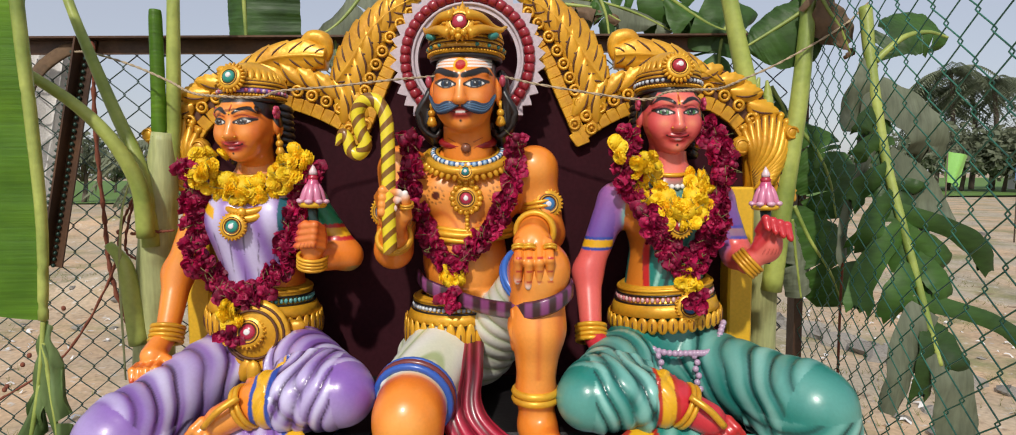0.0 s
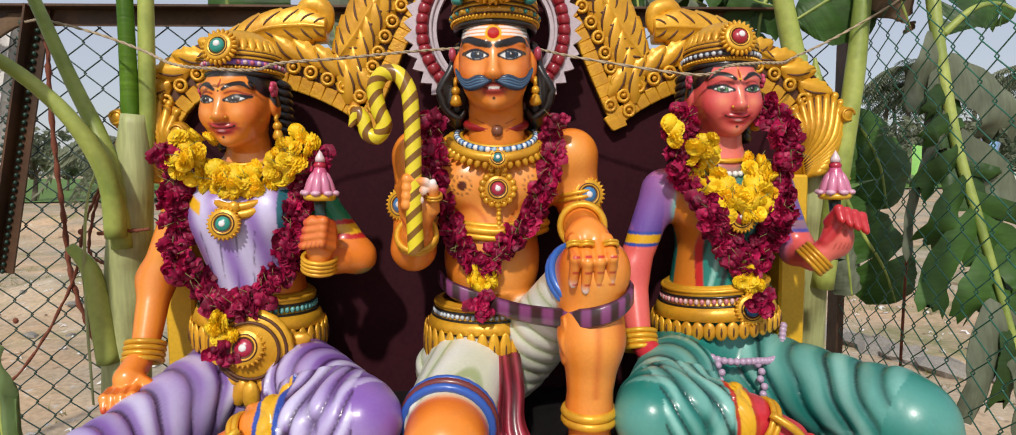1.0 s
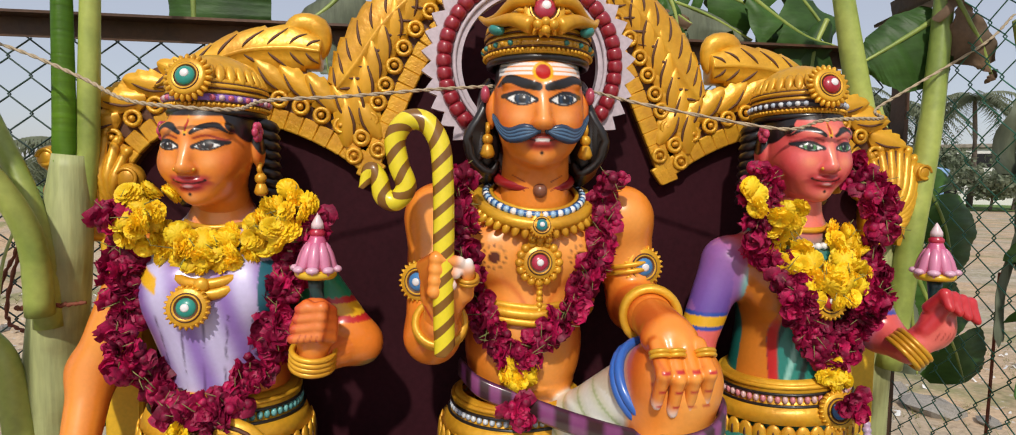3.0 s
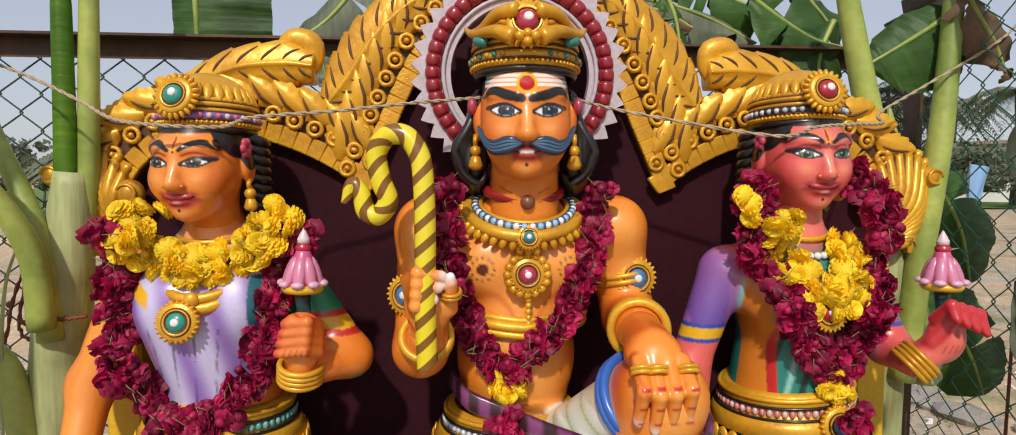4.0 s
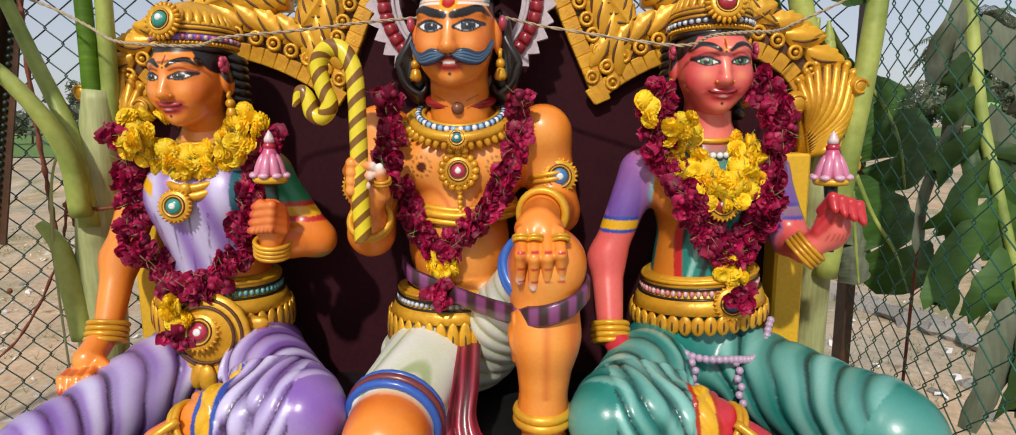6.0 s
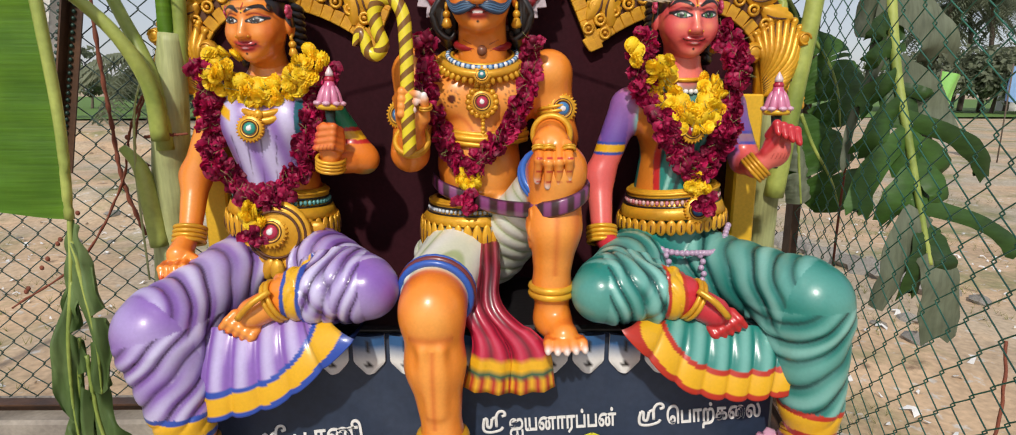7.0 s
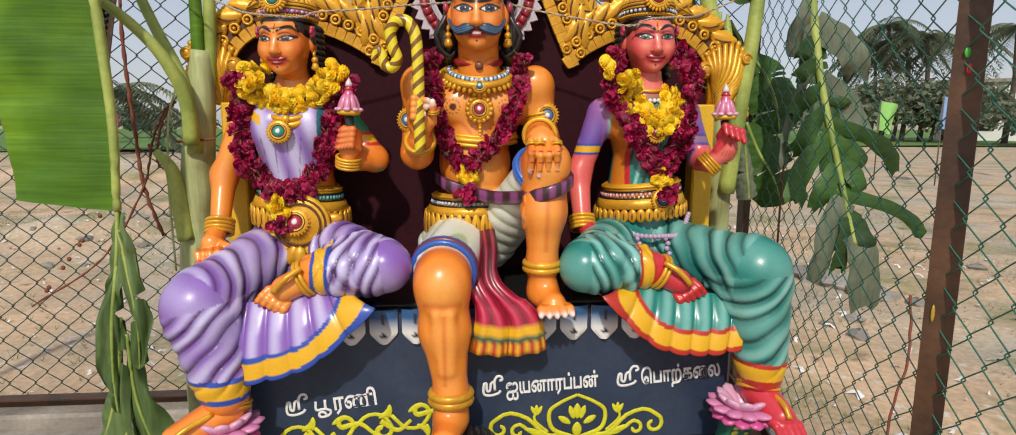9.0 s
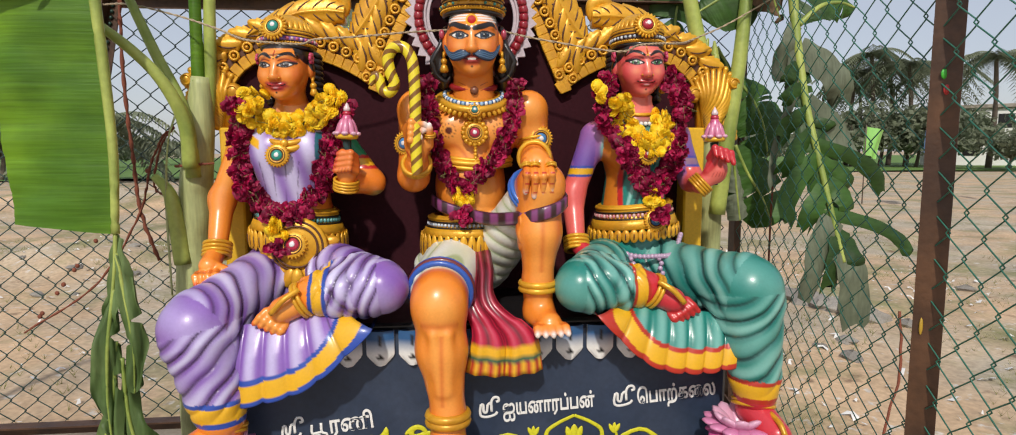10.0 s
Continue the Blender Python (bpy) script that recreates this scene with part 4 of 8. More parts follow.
    for kk in (kp, kq, kf, kt):
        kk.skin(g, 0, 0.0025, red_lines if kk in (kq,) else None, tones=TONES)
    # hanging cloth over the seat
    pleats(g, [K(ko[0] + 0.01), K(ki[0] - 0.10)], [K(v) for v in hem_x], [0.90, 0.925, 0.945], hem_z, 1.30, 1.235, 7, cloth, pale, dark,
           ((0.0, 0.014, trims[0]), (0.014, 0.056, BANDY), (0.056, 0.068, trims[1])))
    # ornaments
    bangles(g, w1, np.array(e1) - np.array(w1), 0.037, 4)
    bangles(g, w2, np.array(p2) - np.array(w2), 0.035, 4, 0.009, 0.005)
    bangles(g, (K(ai[0] - 0.022), 1.307, ai[2] - 0.008), (s * 0.8, 0, -0.4), 0.048, 2, 0.012, 0.006)
    bangles(g, (K(ao[0]), 1.262, 0.650), (0.15, 0.3, 1), 0.056, 2, 0.012, 0.006)
    for a, b in (((K(ai[0] - 0.02), 1.262, ai[2] + 0.030), (K(ai[0] - 0.090), 1.245, ai[2] - 0.030)), ((K(ao[0] - 0.02), 1.205, 0.640), (K(toe_x), 1.135, 0.605))):
        g.tube(curve([a, (np.array(a) + np.array(b)) / 2 + (0, -0.012, 0.008), b], 10), 0.008, 8, 1)
    nc = (cx, 1.610, 1.515)
    necklace(g, nc, 0.060, 0.058, 0.020, 0, 0.006, 1)
    necklace(g, (cx, 1.605, 1.49), 0.070, 0.068, 0.025, 0, 0.0075, 0, CHALK, beads=26)
    for d, r in ((0.09, 0.009), (0.108, 0.011)):
        necklace(g, (cx, 1.600, 1.495), 0.085, 0.095, d, 0, r, 1)
    g.ball((cx, 1.498, 1.405), (0.013, 0.009, 0.013), 1)
    medallion(g, (X(-0.018) if s < 0 else cx, 1.488, 1.37), 0.033, gem, 82)
    waistband(g, (cx, 1.627), 0.128, 0.122, 1.130, 1.212, tiles, 0.012 * s, 0.056 if s < 0 else 0.036, 0.010)
    if s < 0:
        medallion(g, (X(0.02), 1.470, 1.105), 0.040, (0.40, 0.02, 0.06), 75)
        for i in range(13):
            a = math.pi * (i / 12 - 0.5) * 1.15
            q = Matrix.Translation((X(0.03) + 0.088 * math.sin(a), 1.468 + 0.05 * abs(math.sin(a)), 1.085 - 0.085 * math.cos(a))) @ pose(0, 0, 0, 0, -math.degrees(a), 0)
            g.ball(q.translation, (0.020, 0.012, 0.034), 1, seg=8, rings=5, turn=q)
        g.ball((X(0.03), 1.492, 1.10), (0.088, 0.022, 0.085), 1, seg=20, rings=10)
        for R in (0.062, 0.075):
            g.tube([(X(0.03) + R * math.sin(a), 1.470 + 0.01 * (R > 0.07), 1.098 + R * math.cos(a)) for a in np.arange(30) * 2 * np.pi / 30], 0.0035, 6, 2, closed=True)
    else:
        medallion(g, (X(0.03), 1.490, 1.16), 0.034, (0.03, 0.13, 0.36), 80)
        pts = curve([(X(-0.125), 1.56, 1.10), (X(-0.06), 1.475, 1.055), (X(0.03), 1.462, 1.050), (X(0.085), 1.470, 1.058), (X(0.138), 1.55, 1.105)], 30)
        for p in pts:
            g.ball(p, 0.0088, 0, (0.45, 0.32, 0.45), 8, 6)
        for x0, n in ((-0.055, 4), (0.035, 7)):
            for i in range(n):
                g.ball((X(x0 + (0.006 * (i % 2))), 1.462 - 0.007 * i, 1.043 - 0.0145 * i), 0.0085, 0, (0.45, 0.32, 0.45), 8, 6)
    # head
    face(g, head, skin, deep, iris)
    crown(g, head, gem, band)
    M = np.asarray(head)
    for q in (-1, 1):
        for i in range(9):
            z = 0.03 - 0.018 * i
            P = curve([(0.066 * q, 0.03, z + 0.012), (0.088 * q, 0.046, z), (0.080 * q, 0.074, z - 0.006), (0.05 * q, 0.088, z)], 8)
            g.tube(P @ M[:3, :3].T + M[:3, 3], 0.0105, 6, 0, INK)
        for a in range(6):
            p = np.array((0.086 * q, -0.008 + 0.010 * math.cos(a * 1.047), 0.022 + 0.010 * math.sin(a * 1.047)))
            g.ball(p @ M[:3, :3].T + M[:3, 3], (0.006, 0.009, 0.009), 0, (0.52, 0.05, 0.12), 6, 5)
    return thing(name, g, MATS, label, "statue", "seated shrine statues")


lady("statue", -0.665, ORANGE, DEEP, PURPLE, PALE_P, DARK_P, -1, pose(-0.668, 1.572, 1.640, 6, 0, -9) @ Matrix.Scale(0.96, 4), (0.05, 0.02, 0.012), (0.02, 0.25, 0.20),
     (PURPLE, (0.55, 0.12, 0.18), (0.62, 0.45, 0.46)), ((0.15, 0.42, 0.40), (0.10, 0.32, 0.30)),
     "orange-skinned seated statue in a purple and lilac sari with gold jewels", (BLUE, BLUE), (0.55, 0.015, 0.015),
     ((0.30, 1.31, 1.005), (0.105, 1.315, 0.985), (-0.185, 1.275, 0.915), (-0.125, 1.25, 0.68), -0.225, (-0.20, 0.02, 0.28), (0.700, 0.715, 0.760, 0.910)))
lady("statue", 0.440, PINK, PINKRED, TEAL, PALE_T, DARK_T, 1, pose(0.438, 1.592, 1.660, 5, 0, 0) @ Matrix.Scale(1.0, 4), (0.06, 0.22, 0.06), (0.36, 0.012, 0.03),
     ((0.02, 0.02, 0.03), (0.62, 0.64, 0.66), (0.42, 0.48, 0.56)), ((0.60, 0.20, 0.22), (0.66, 0.42, 0.40)),
     "pink-skinned seated statue in teal trousers and a pearl girdle", ((0.45, 0.03, 0.015), (0.45, 0.03, 0.015)), (0.55, 0.03, 0.06),
     ((0.25, 1.31, 0.995), (0.055, 1.315, 0.985), (-0.235, 1.275, 0.985), (-0.258, 1.255, 0.69), -0.285, (-0.195, -0.01, 0.215), (0.775, 0.760, 0.79, 0.930)))


def lord(name, label):
    """The middle statue: one leg hangs, the other is drawn up on the seat with a strap round its knee."""
    g = Geo()
    cx = -0.098
    k = Clay((-0.40, 1.06, 0.47), (0.22, 1.76, 1.63), 0.0043)
    # trunk
    k.egg((cx, 1.635, 1.455), (0.150, 0.088, 0.125), ORANGE, 0.04)
    for q in (-1, 1):
        k.egg((cx + 0.068 * q, 1.575, 1.45), (0.066, 0.035, 0.052), ORANGE, 0.03)
        k.egg((cx + 0.178 * q, 1.615, 1.515), (0.060, 0.060, 0.060), ORANGE, 0.05)
    k.egg((cx - 0.012, 1.63, 1.27), (0.115, 0.098, 0.15), ORANGE, 0.05)
    k.cap((cx, 1.62, 1.52), (cx, 1.60, 1.62), 0.060, 0.052, ORANGE, 0.03)
    cloth = (0.66, 0.69, 0.54)
    k.egg((cx - 0.04, 1.63, 1.0), (0.160, 0.12, 0.095), cloth, 0.05)
    # raised leg
    kn, an = (0.080, 1.345, 1.285), (0.072, 1.335, 1.0)
    k.cap((-0.03, 1.59, 1.06), (0.062, 1.385, 1.25), 0.085, 0.066, cloth, 0.02)
    k.chain([kn, (0.076, 1.325, 1.15), an], [0.064, 0.058, 0.040], ORANGE, 0.03)
    k.egg((0.082, 1.318, 1.285), (0.062, 0.055, 0.060), ORANGE, 0.03)
    k.chain([an, (0.076, 1.345, 0.915), (0.098, 1.275, 0.900)], [0.040, 0.040, 0.034], ORANGE, 0.03)
    fingers(k, [(0.062 + 0.0185 * i, 1.262, 0.893) for i in range(5)], [(0.058 + 0.021 * i, 1.222 + 0.006 * abs(i - 1.5), 0.884) for i in range(5)], (0, 0, 0.004), 0.0125, ORANGE, CHALK, 0.0075)
    # hanging leg
    k2, a2 = (-0.208, 1.270, 0.985), (-0.188, 1.245, 0.66)
    k.cap((-0.165, 1.56, 1.02), (-0.202, 1.345, 0.995), 0.098, 0.088, cloth, 0.02)
    k.egg((-0.209, 1.245, 0.965), (0.073, 0.068, 0.075), ORANGE, 0.03)
    k.chain([k2, (-0.204, 1.255, 0.84), a2], [0.072, 0.066, 0.043], ORANGE, 0.03)
    for dx in (-0.018, 0.020):
        k.cap((-0.206 + dx, 1.192, 0.90), (-0.198 + dx * 0.5, 1.205, 0.74), 0.012, 0.009, ORANGE, 0.02)
    k.chain([a2, (-0.19, 1.25, 0.585), (-0.205, 1.165, 0.565)], [0.043, 0.044, 0.038], ORANGE, 0.03)
    fingers(k, [(-0.242 + 0.0195 * i, 1.150, 0.555) for i in range(5)], [(-0.252 + 0.0225 * i, 1.102 + 0.006 * abs(i - 3), 0.541) for i in range(5)], (0, 0, 0.006), 0.0135, ORANGE, CHALK, 0.008)
    # the arm with the cane
    e1, w1, p1 = (-0.288, 1.535, 1.305), (-0.272, 1.465, 1.345), np.array((-0.268, 1.437, 1.405))
    k.chain([(-0.275, 1.61, 1.505), e1], [0.060, 0.047], ORANGE, 0.03)
    k.chain([e1, w1], [0.046, 0.034], ORANGE, 0.02)
    kb = k
    k = kp = Clay(p1 - 0.11, p1 + 0.11, 0.0024)
    k.cap(w1, p1, 0.031, 0.032, ORANGE, 0.02)
    k.egg(p1, (0.040, 0.022, 0.045), ORANGE, 0.01)
    fingers(k, [p1 + (-0.034 + 0.004 * i, -0.004, 0.040 - 0.016 * i) for i in range(4)], [p1 + (0.018 - 0.006 * i, -0.042, 0.052 - 0.018 * i) for i in range(4)], (-0.006, -0.026, 0.012), 0.0110, ORANGE, CHALK, 0.0068)
    k.cap(p1 + (0.034, -0.008, -0.006), p1 + (0.036, -0.036, 0.040), 0.0125, 0.0105, ORANGE, 0.01)
    k.egg(p1 + (0.036, -0.041, 0.048), (0.0075, 0.006, 0.010), CHALK, 0.002)
    # the arm on the raised knee
    k = kb
    e2, w2, p2 = (0.112, 1.620, 1.338), (0.072, 1.420, 1.362), np.array((0.064, 1.325, 1.355))
    k.chain([(0.082, 1.640, 1.505), e2], [0.060, 0.050], ORANGE, 0.03)
    k.chain([e2, w2], [0.048, 0.038], ORANGE, 0.02)
    k = kq = Clay(p2 + (-0.11, -0.13, -0.16), p2 + (0.11, 0.12, 0.08), 0.0024)
    k.cap(w2, p2, 0.035, 0.036, ORANGE, 0.02)
    k.egg(p2 + (0, -0.01, -0.005), (0.043, 0.035, 0.026), ORANGE, 0.015)
    fingers(k, [p2 + (-0.030 + 0.021 * i, -0.034, -0.006) for i in range(4)], [p2 + (-0.034 + 0.0235 * i, -0.052, -0.098 + 0.012 * abs(i - 1.4)) for i in range(4)], (0, -0.026, 0.006), 0.0108, ORANGE, CHALK, 0.0072)

    k = kb

    def paint(V, C):
        x, y, z = V.T
        front = y < 1.62
        # airbrushed shading: shade painted under the chest muscles, on belly sides and joints
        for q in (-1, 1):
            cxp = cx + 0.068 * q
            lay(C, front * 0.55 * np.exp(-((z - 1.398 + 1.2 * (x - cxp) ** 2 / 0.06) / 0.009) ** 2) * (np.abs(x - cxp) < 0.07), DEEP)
            d = np.hypot(x - cxp - 0.012 * q, z - 1.445)
            lay(C, front * edge(d - 0.011), (0.10, 0.018, 0.008))
            for i in range(12):
                a = i * math.pi / 6
                lay(C, front * edge(np.hypot(x - cxp - 0.012 * q - 0.021 * math.cos(a), z - 1.445 - 0.021 * math.sin(a)) - 0.0024, 0.003), (0.10, 0.018, 0.008))
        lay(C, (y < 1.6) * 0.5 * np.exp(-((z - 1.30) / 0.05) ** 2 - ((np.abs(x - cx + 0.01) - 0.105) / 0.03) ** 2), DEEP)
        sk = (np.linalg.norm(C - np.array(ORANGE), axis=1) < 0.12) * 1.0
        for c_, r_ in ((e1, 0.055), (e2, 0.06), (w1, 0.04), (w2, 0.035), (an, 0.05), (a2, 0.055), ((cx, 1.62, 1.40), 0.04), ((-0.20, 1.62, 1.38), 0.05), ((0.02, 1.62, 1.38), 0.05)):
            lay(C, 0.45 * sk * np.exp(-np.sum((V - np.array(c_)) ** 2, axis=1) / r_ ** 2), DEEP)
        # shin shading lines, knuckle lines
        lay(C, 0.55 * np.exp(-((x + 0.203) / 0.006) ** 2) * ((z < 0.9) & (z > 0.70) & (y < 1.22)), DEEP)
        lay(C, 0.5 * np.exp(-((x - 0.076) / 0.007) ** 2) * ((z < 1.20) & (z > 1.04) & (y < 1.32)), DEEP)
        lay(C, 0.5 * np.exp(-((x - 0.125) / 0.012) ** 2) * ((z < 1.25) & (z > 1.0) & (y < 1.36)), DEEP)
        for i in range(4):
            fx = p2[0] - 0.031 + 0.0225 * i
            for zz in (1.322, 1.292):
                lay(C, edge(np.maximum(np.abs(z - zz) - 0.0022, np.abs(x - fx) - 0.0065), 0.002) * (y < 1.30), RED)
            for zz in (1.268,):
                lay(C, edge(np.maximum(np.abs(z - zz) - 0.002, np.abs(x - fx) - 0.006), 0.002) * (y < 1.30), RED)
        for i in range(3):
            lay(C, edge(stroke(x, z, [(-0.300 + 0.016 * i, 1.38), (-0.286 + 0.014 * i, 1.355)], [0.0016, 0.001]), 0.003) * (y < 1.44), RED)
        # highlights painted on the kneecaps, with shade under the hanging one
        for kx, ky, kz in ((-0.225, 1.18, 0.985), (-0.192, 1.18, 0.985), (0.085, 1.26, 1.27)):
            lay(C, 0.35 * np.exp(-((x - kx) / 0.016) ** 2 - ((z - kz) / 0.025) ** 2) * (y < 1.30), (0.86, 0.42, 0.10))
        lay(C, 0.5 * np.exp(-((z - 0.925) / 0.010) ** 2) * ((np.abs(x + 0.208) < 0.05) & (y < 1.24)), DEEP)
        # white cloth with green folds, striped border above the hanging knee
        cl = (np.linalg.norm(C - np.array(cloth), axis=1) < 0.12) * 1.0
        s = np.abs(np.sin((z * 1.0 + x * 0.5 - y * 0.4) * 62))
        lay(C, cl * np.clip((0.26 - s) / 0.25, 0, 0.6), (0.24, 0.36, 0.06))
        lay(C, cl * 0.6 * np.clip((s - 0.5) * 2, 0, 1), CHALK)
    k.carve(lambda X, Y, Z: 0.0035 * np.abs(np.sin((Z + 0.5 * X - 0.4 * Y) * 62)) * ((Z < 1.2) & (Y > 1.30) & (X < 0.02)) * -1.0)
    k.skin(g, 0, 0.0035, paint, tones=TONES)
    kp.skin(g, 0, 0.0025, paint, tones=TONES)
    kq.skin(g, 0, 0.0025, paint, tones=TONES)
    # hems: striped bands round the hanging thigh and the raised knee
    d2 = np.array(k2) - np.array((-0.165, 1.56, 1.05))
    bangles(g, (-0.206, 1.308, 0.990), d2, 0.086, 1, 0.01, 0.0085, 0, (0.03, 0.10, 0.42))
    bangles(g, (-0.204, 1.322, 0.993), d2, 0.089, 1, 0.01, 0.0085, 0, (0.16, 0.03, 0.03))
    bangles(g, (-0.203, 1.335, 0.995), d2, 0.090, 1, 0.01, 0.0065, 0, (0.03, 0.10, 0.42))
    d3 = np.array(kn) - np.array((-0.03, 1.59, 1.08))
    bangles(g, (0.066, 1.375, 1.262), d3, 0.072, 2, 0.014, 0.008, 0, (0.03, 0.12, 0.45))
    # strap round body and knee, in purple and brown blocks
    pts = curve([(-0.235, 1.60, 1.225), (-0.205, 1.535, 1.210), (-0.14, 1.505, 1.190), (-0.06, 1.44, 1.178), (0.01, 1.335, 1.190), (0.06, 1.268, 1.205), (0.115, 1.268, 1.222), (0.150, 1.315, 1.240), (0.142, 1.38, 1.245), (0.10, 1.47, 1.22)], 96)
    cols = np.array([(0.22, 0.055, 0.17) if (i // 3) % 2 else (0.045, 0.018, 0.02) for i in range(96)])
    up = np.array((0, 0, 1.0))
    P, C = [], []
    for a, b in ((-0.020, 0.0), (-0.014, -0.006), (0.014, -0.006), (0.020, 0.0), (0.014, 0.005), (-0.014, 0.005)):
        t = np.gradient(pts, axis=0)
        out = np.cross(t, up)
        out /= np.linalg.norm(out, axis=1)[:, None]
        P.append(pts + up * a - out * b * -1.0)
        C.append(cols if abs(a) < 0.02 else np.tile((0.07, 0.02, 0.05), (96, 1)))
    g.grid(np.transpose(np.array(P), (1, 0, 2)), 0, np.transpose(np.array(C), (1, 0, 2)), False, True)
    # sash: two red tails with a striped, fringed end
    for q, x0, x1 in ((-1, -0.112, -0.085), (1, -0.078, 0.025)):
        n = 30
        path = curve([(x0, 1.50, 1.08), (x0 + 0.004 * q, 1.40, 1.03), (x0 + 0.008 * q, 1.335, 0.95), (x1 - 0.01 * q, 1.30, 0.86), (x1, 1.290, 0.755)], n)
        w = np.interp(np.linspace(0, 1, n), (0, 0.4, 0.6, 0.8, 1), (0.024, 0.022, 0.034, 0.048, 0.057))
        a = np.arange(24) * 2 * np.pi / 24
        P, C = np.zeros((n, 24, 3)), np.zeros((n, 24, 3))
        for i in range(n):
            z = path[i, 2]
            fl = 0.5 + 0.16 * np.cos(a * 6) * min(1, i / 8)
            P[i] = np.column_stack([path[i, 0] + w[i] * np.cos(a), path[i, 1] + w[i] * fl * np.sin(a) * (1.1 if z > 0.9 else 0.8), np.full(24, z) + 0.008 * np.cos(a) * q * (z < 0.9)])
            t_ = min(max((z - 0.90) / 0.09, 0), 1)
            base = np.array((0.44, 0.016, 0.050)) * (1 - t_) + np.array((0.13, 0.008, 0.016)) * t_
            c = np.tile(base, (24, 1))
            # folds of the sash: shade painted in the valleys, highlight on the ridges
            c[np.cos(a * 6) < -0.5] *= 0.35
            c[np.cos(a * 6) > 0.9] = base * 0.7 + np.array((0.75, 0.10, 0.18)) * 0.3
            for lo, hi, col in ((0.0, 0.80, (0.42, 0.02, 0.02)), (0.795, 0.803, (0.02, 0.10, 0.06)), (0.803, 0.832, BANDY), (0.832, 0.842, (0.02, 0.10, 0.06))):
                if lo <= z < hi:
                    c = np.tile(col, (24, 1))
            if z < 0.793:
                c[::2] = (0.72, 0.40, 0.02)
            C[i] = c
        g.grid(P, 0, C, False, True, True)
    # jewels
    c = (cx, 1.615, 1.60)
    necklace(g, (cx, 1.605, 1.598), 0.068, 0.062, 0.028, 0, 0.0105, 0, (0.30, 0.012, 0.014))
    g.ball((cx, 1.532, 1.566), 0.0135, 0, (0.20, 0.07, 0.035), 10, 8)
    necklace(g, (cx, 1.600, 1.585), 0.092, 0.075, 0.062, 0, 0.008, 0, (0.03, 0.04, 0.07))
    P = necklace(g, (cx, 1.598, 1.585), 0.092, 0.080, 0.062, 0, 0.0068, 0, (0.02, 0.10, 0.3))
    for i, p in enumerate(curve(P, 34)):
        g.ball(p + np.array((0, -0.004, 0)), (0.007, 0.006, 0.007), 0, CHALK if i % 2 else (0.30, 0.48, 0.66), 6, 4)
    necklace(g, (cx, 1.600, 1.582), 0.082, 0.078, 0.052, 0, 0.0045, 1)
    P = necklace(g, (cx, 1.600, 1.578), 0.106, 0.085, 0.072, 0, 0.012, 1)
    for p in curve(P, 36):
        d = np.array((p[0] - cx, 0, min(p[2] - 1.60, -0.01)))
        d /= np.linalg.norm(d)
        q = Matrix.Translation(Vector(p + d * 0.014)) @ pose(0, 0, 0, 0, math.degrees(math.atan2(d[0], d[2])), 0)
        g.ball(q.translation, (0.008, 0.006, 0.013), 1, seg=6, rings=5, turn=q)
    medallion(g, (cx, 1.512, 1.505), 0.022, (0.02, 0.22, 0.26), 76)
    for i in range(16):
        a = i * math.pi / 8
        g.ball((cx + 0.0 + 0.036 * math.sin(a), 1.527, 1.437 + 0.036 * math.cos(a)), 0.0085, 1, seg=8)
    medallion(g, (cx, 1.526, 1.437), 0.031, (0.42, 0.03, 0.07), 84)
    for i in range(7):
        g.ball((cx + (i % 3 - 1) * 0.014, 1.520, 1.480 + 0.009 * (i % 2)), 0.0085, 1, seg=8)
    for i in range(5):
        g.ball((cx + 0.002, 1.530, 1.392 - 0.011 * i), 0.0065, 1, seg=8)
    # chest band, belt
    for z, gr, r in ((1.352, 0.0, 0.007), (1.340, 0.004, 0.009), (1.325, 0.003, 0.008)):
        g.tube([(cx - 0.006 + (0.122 + gr) * math.sin(a), 1.630 - (0.098 + gr) * math.cos(a), z + 0.012 * abs(math.sin(a))) for a in np.linspace(-1.75, 1.75, 40)], r, 8, 1)
    waistband(g, (-0.124, 1.620), 0.126, 0.122, 1.112, 1.178, ((0.62, 0.64, 0.66), (0.45, 0.50, 0.56)), 0.0, 0.075, 0.012)
    # armlets, bracelets, anklets, rings
    medallion(g, (0.116, 1.584, 1.420), 0.037, (0.05, 0.20, 0.45), 88, 6)
    bangles(g, (0.099, 1.630, 1.415), (0.15, -0.1, -1), 0.057, 2, 0.012, 0.005)
    medallion(g, (-0.312, 1.520, 1.405), 0.034, (0.05, 0.20, 0.45), 86, -25)
    bangles(g, (-0.285, 1.57, 1.40), (0, -0.3, -1), 0.056, 2, 0.012, 0.005)
    bangles(g, (0.074, 1.425, 1.362), (0.2, 0.9, 0), 0.045, 2, 0.010, 0.0075)
    bangles(g, (-0.275, 1.478, 1.340), (0, -0.8, 0.6), 0.041, 2, 0.010, 0.007)
    bangles(g, (0.072, 1.335, 0.995), (0, 0, 1), 0.047, 2, 0.016, 0.0098)
    bangles(g, (-0.189, 1.245, 0.652), (0, 0.05, 1), 0.052, 2, 0.018, 0.0125)
    for i in (0, 1, 3):
        bangles(g, p2 + (-0.031 + 0.0222 * i, -0.052, -0.014), (0, -0.5, -0.9), 0.0130, 2, 0.006, 0.0034)
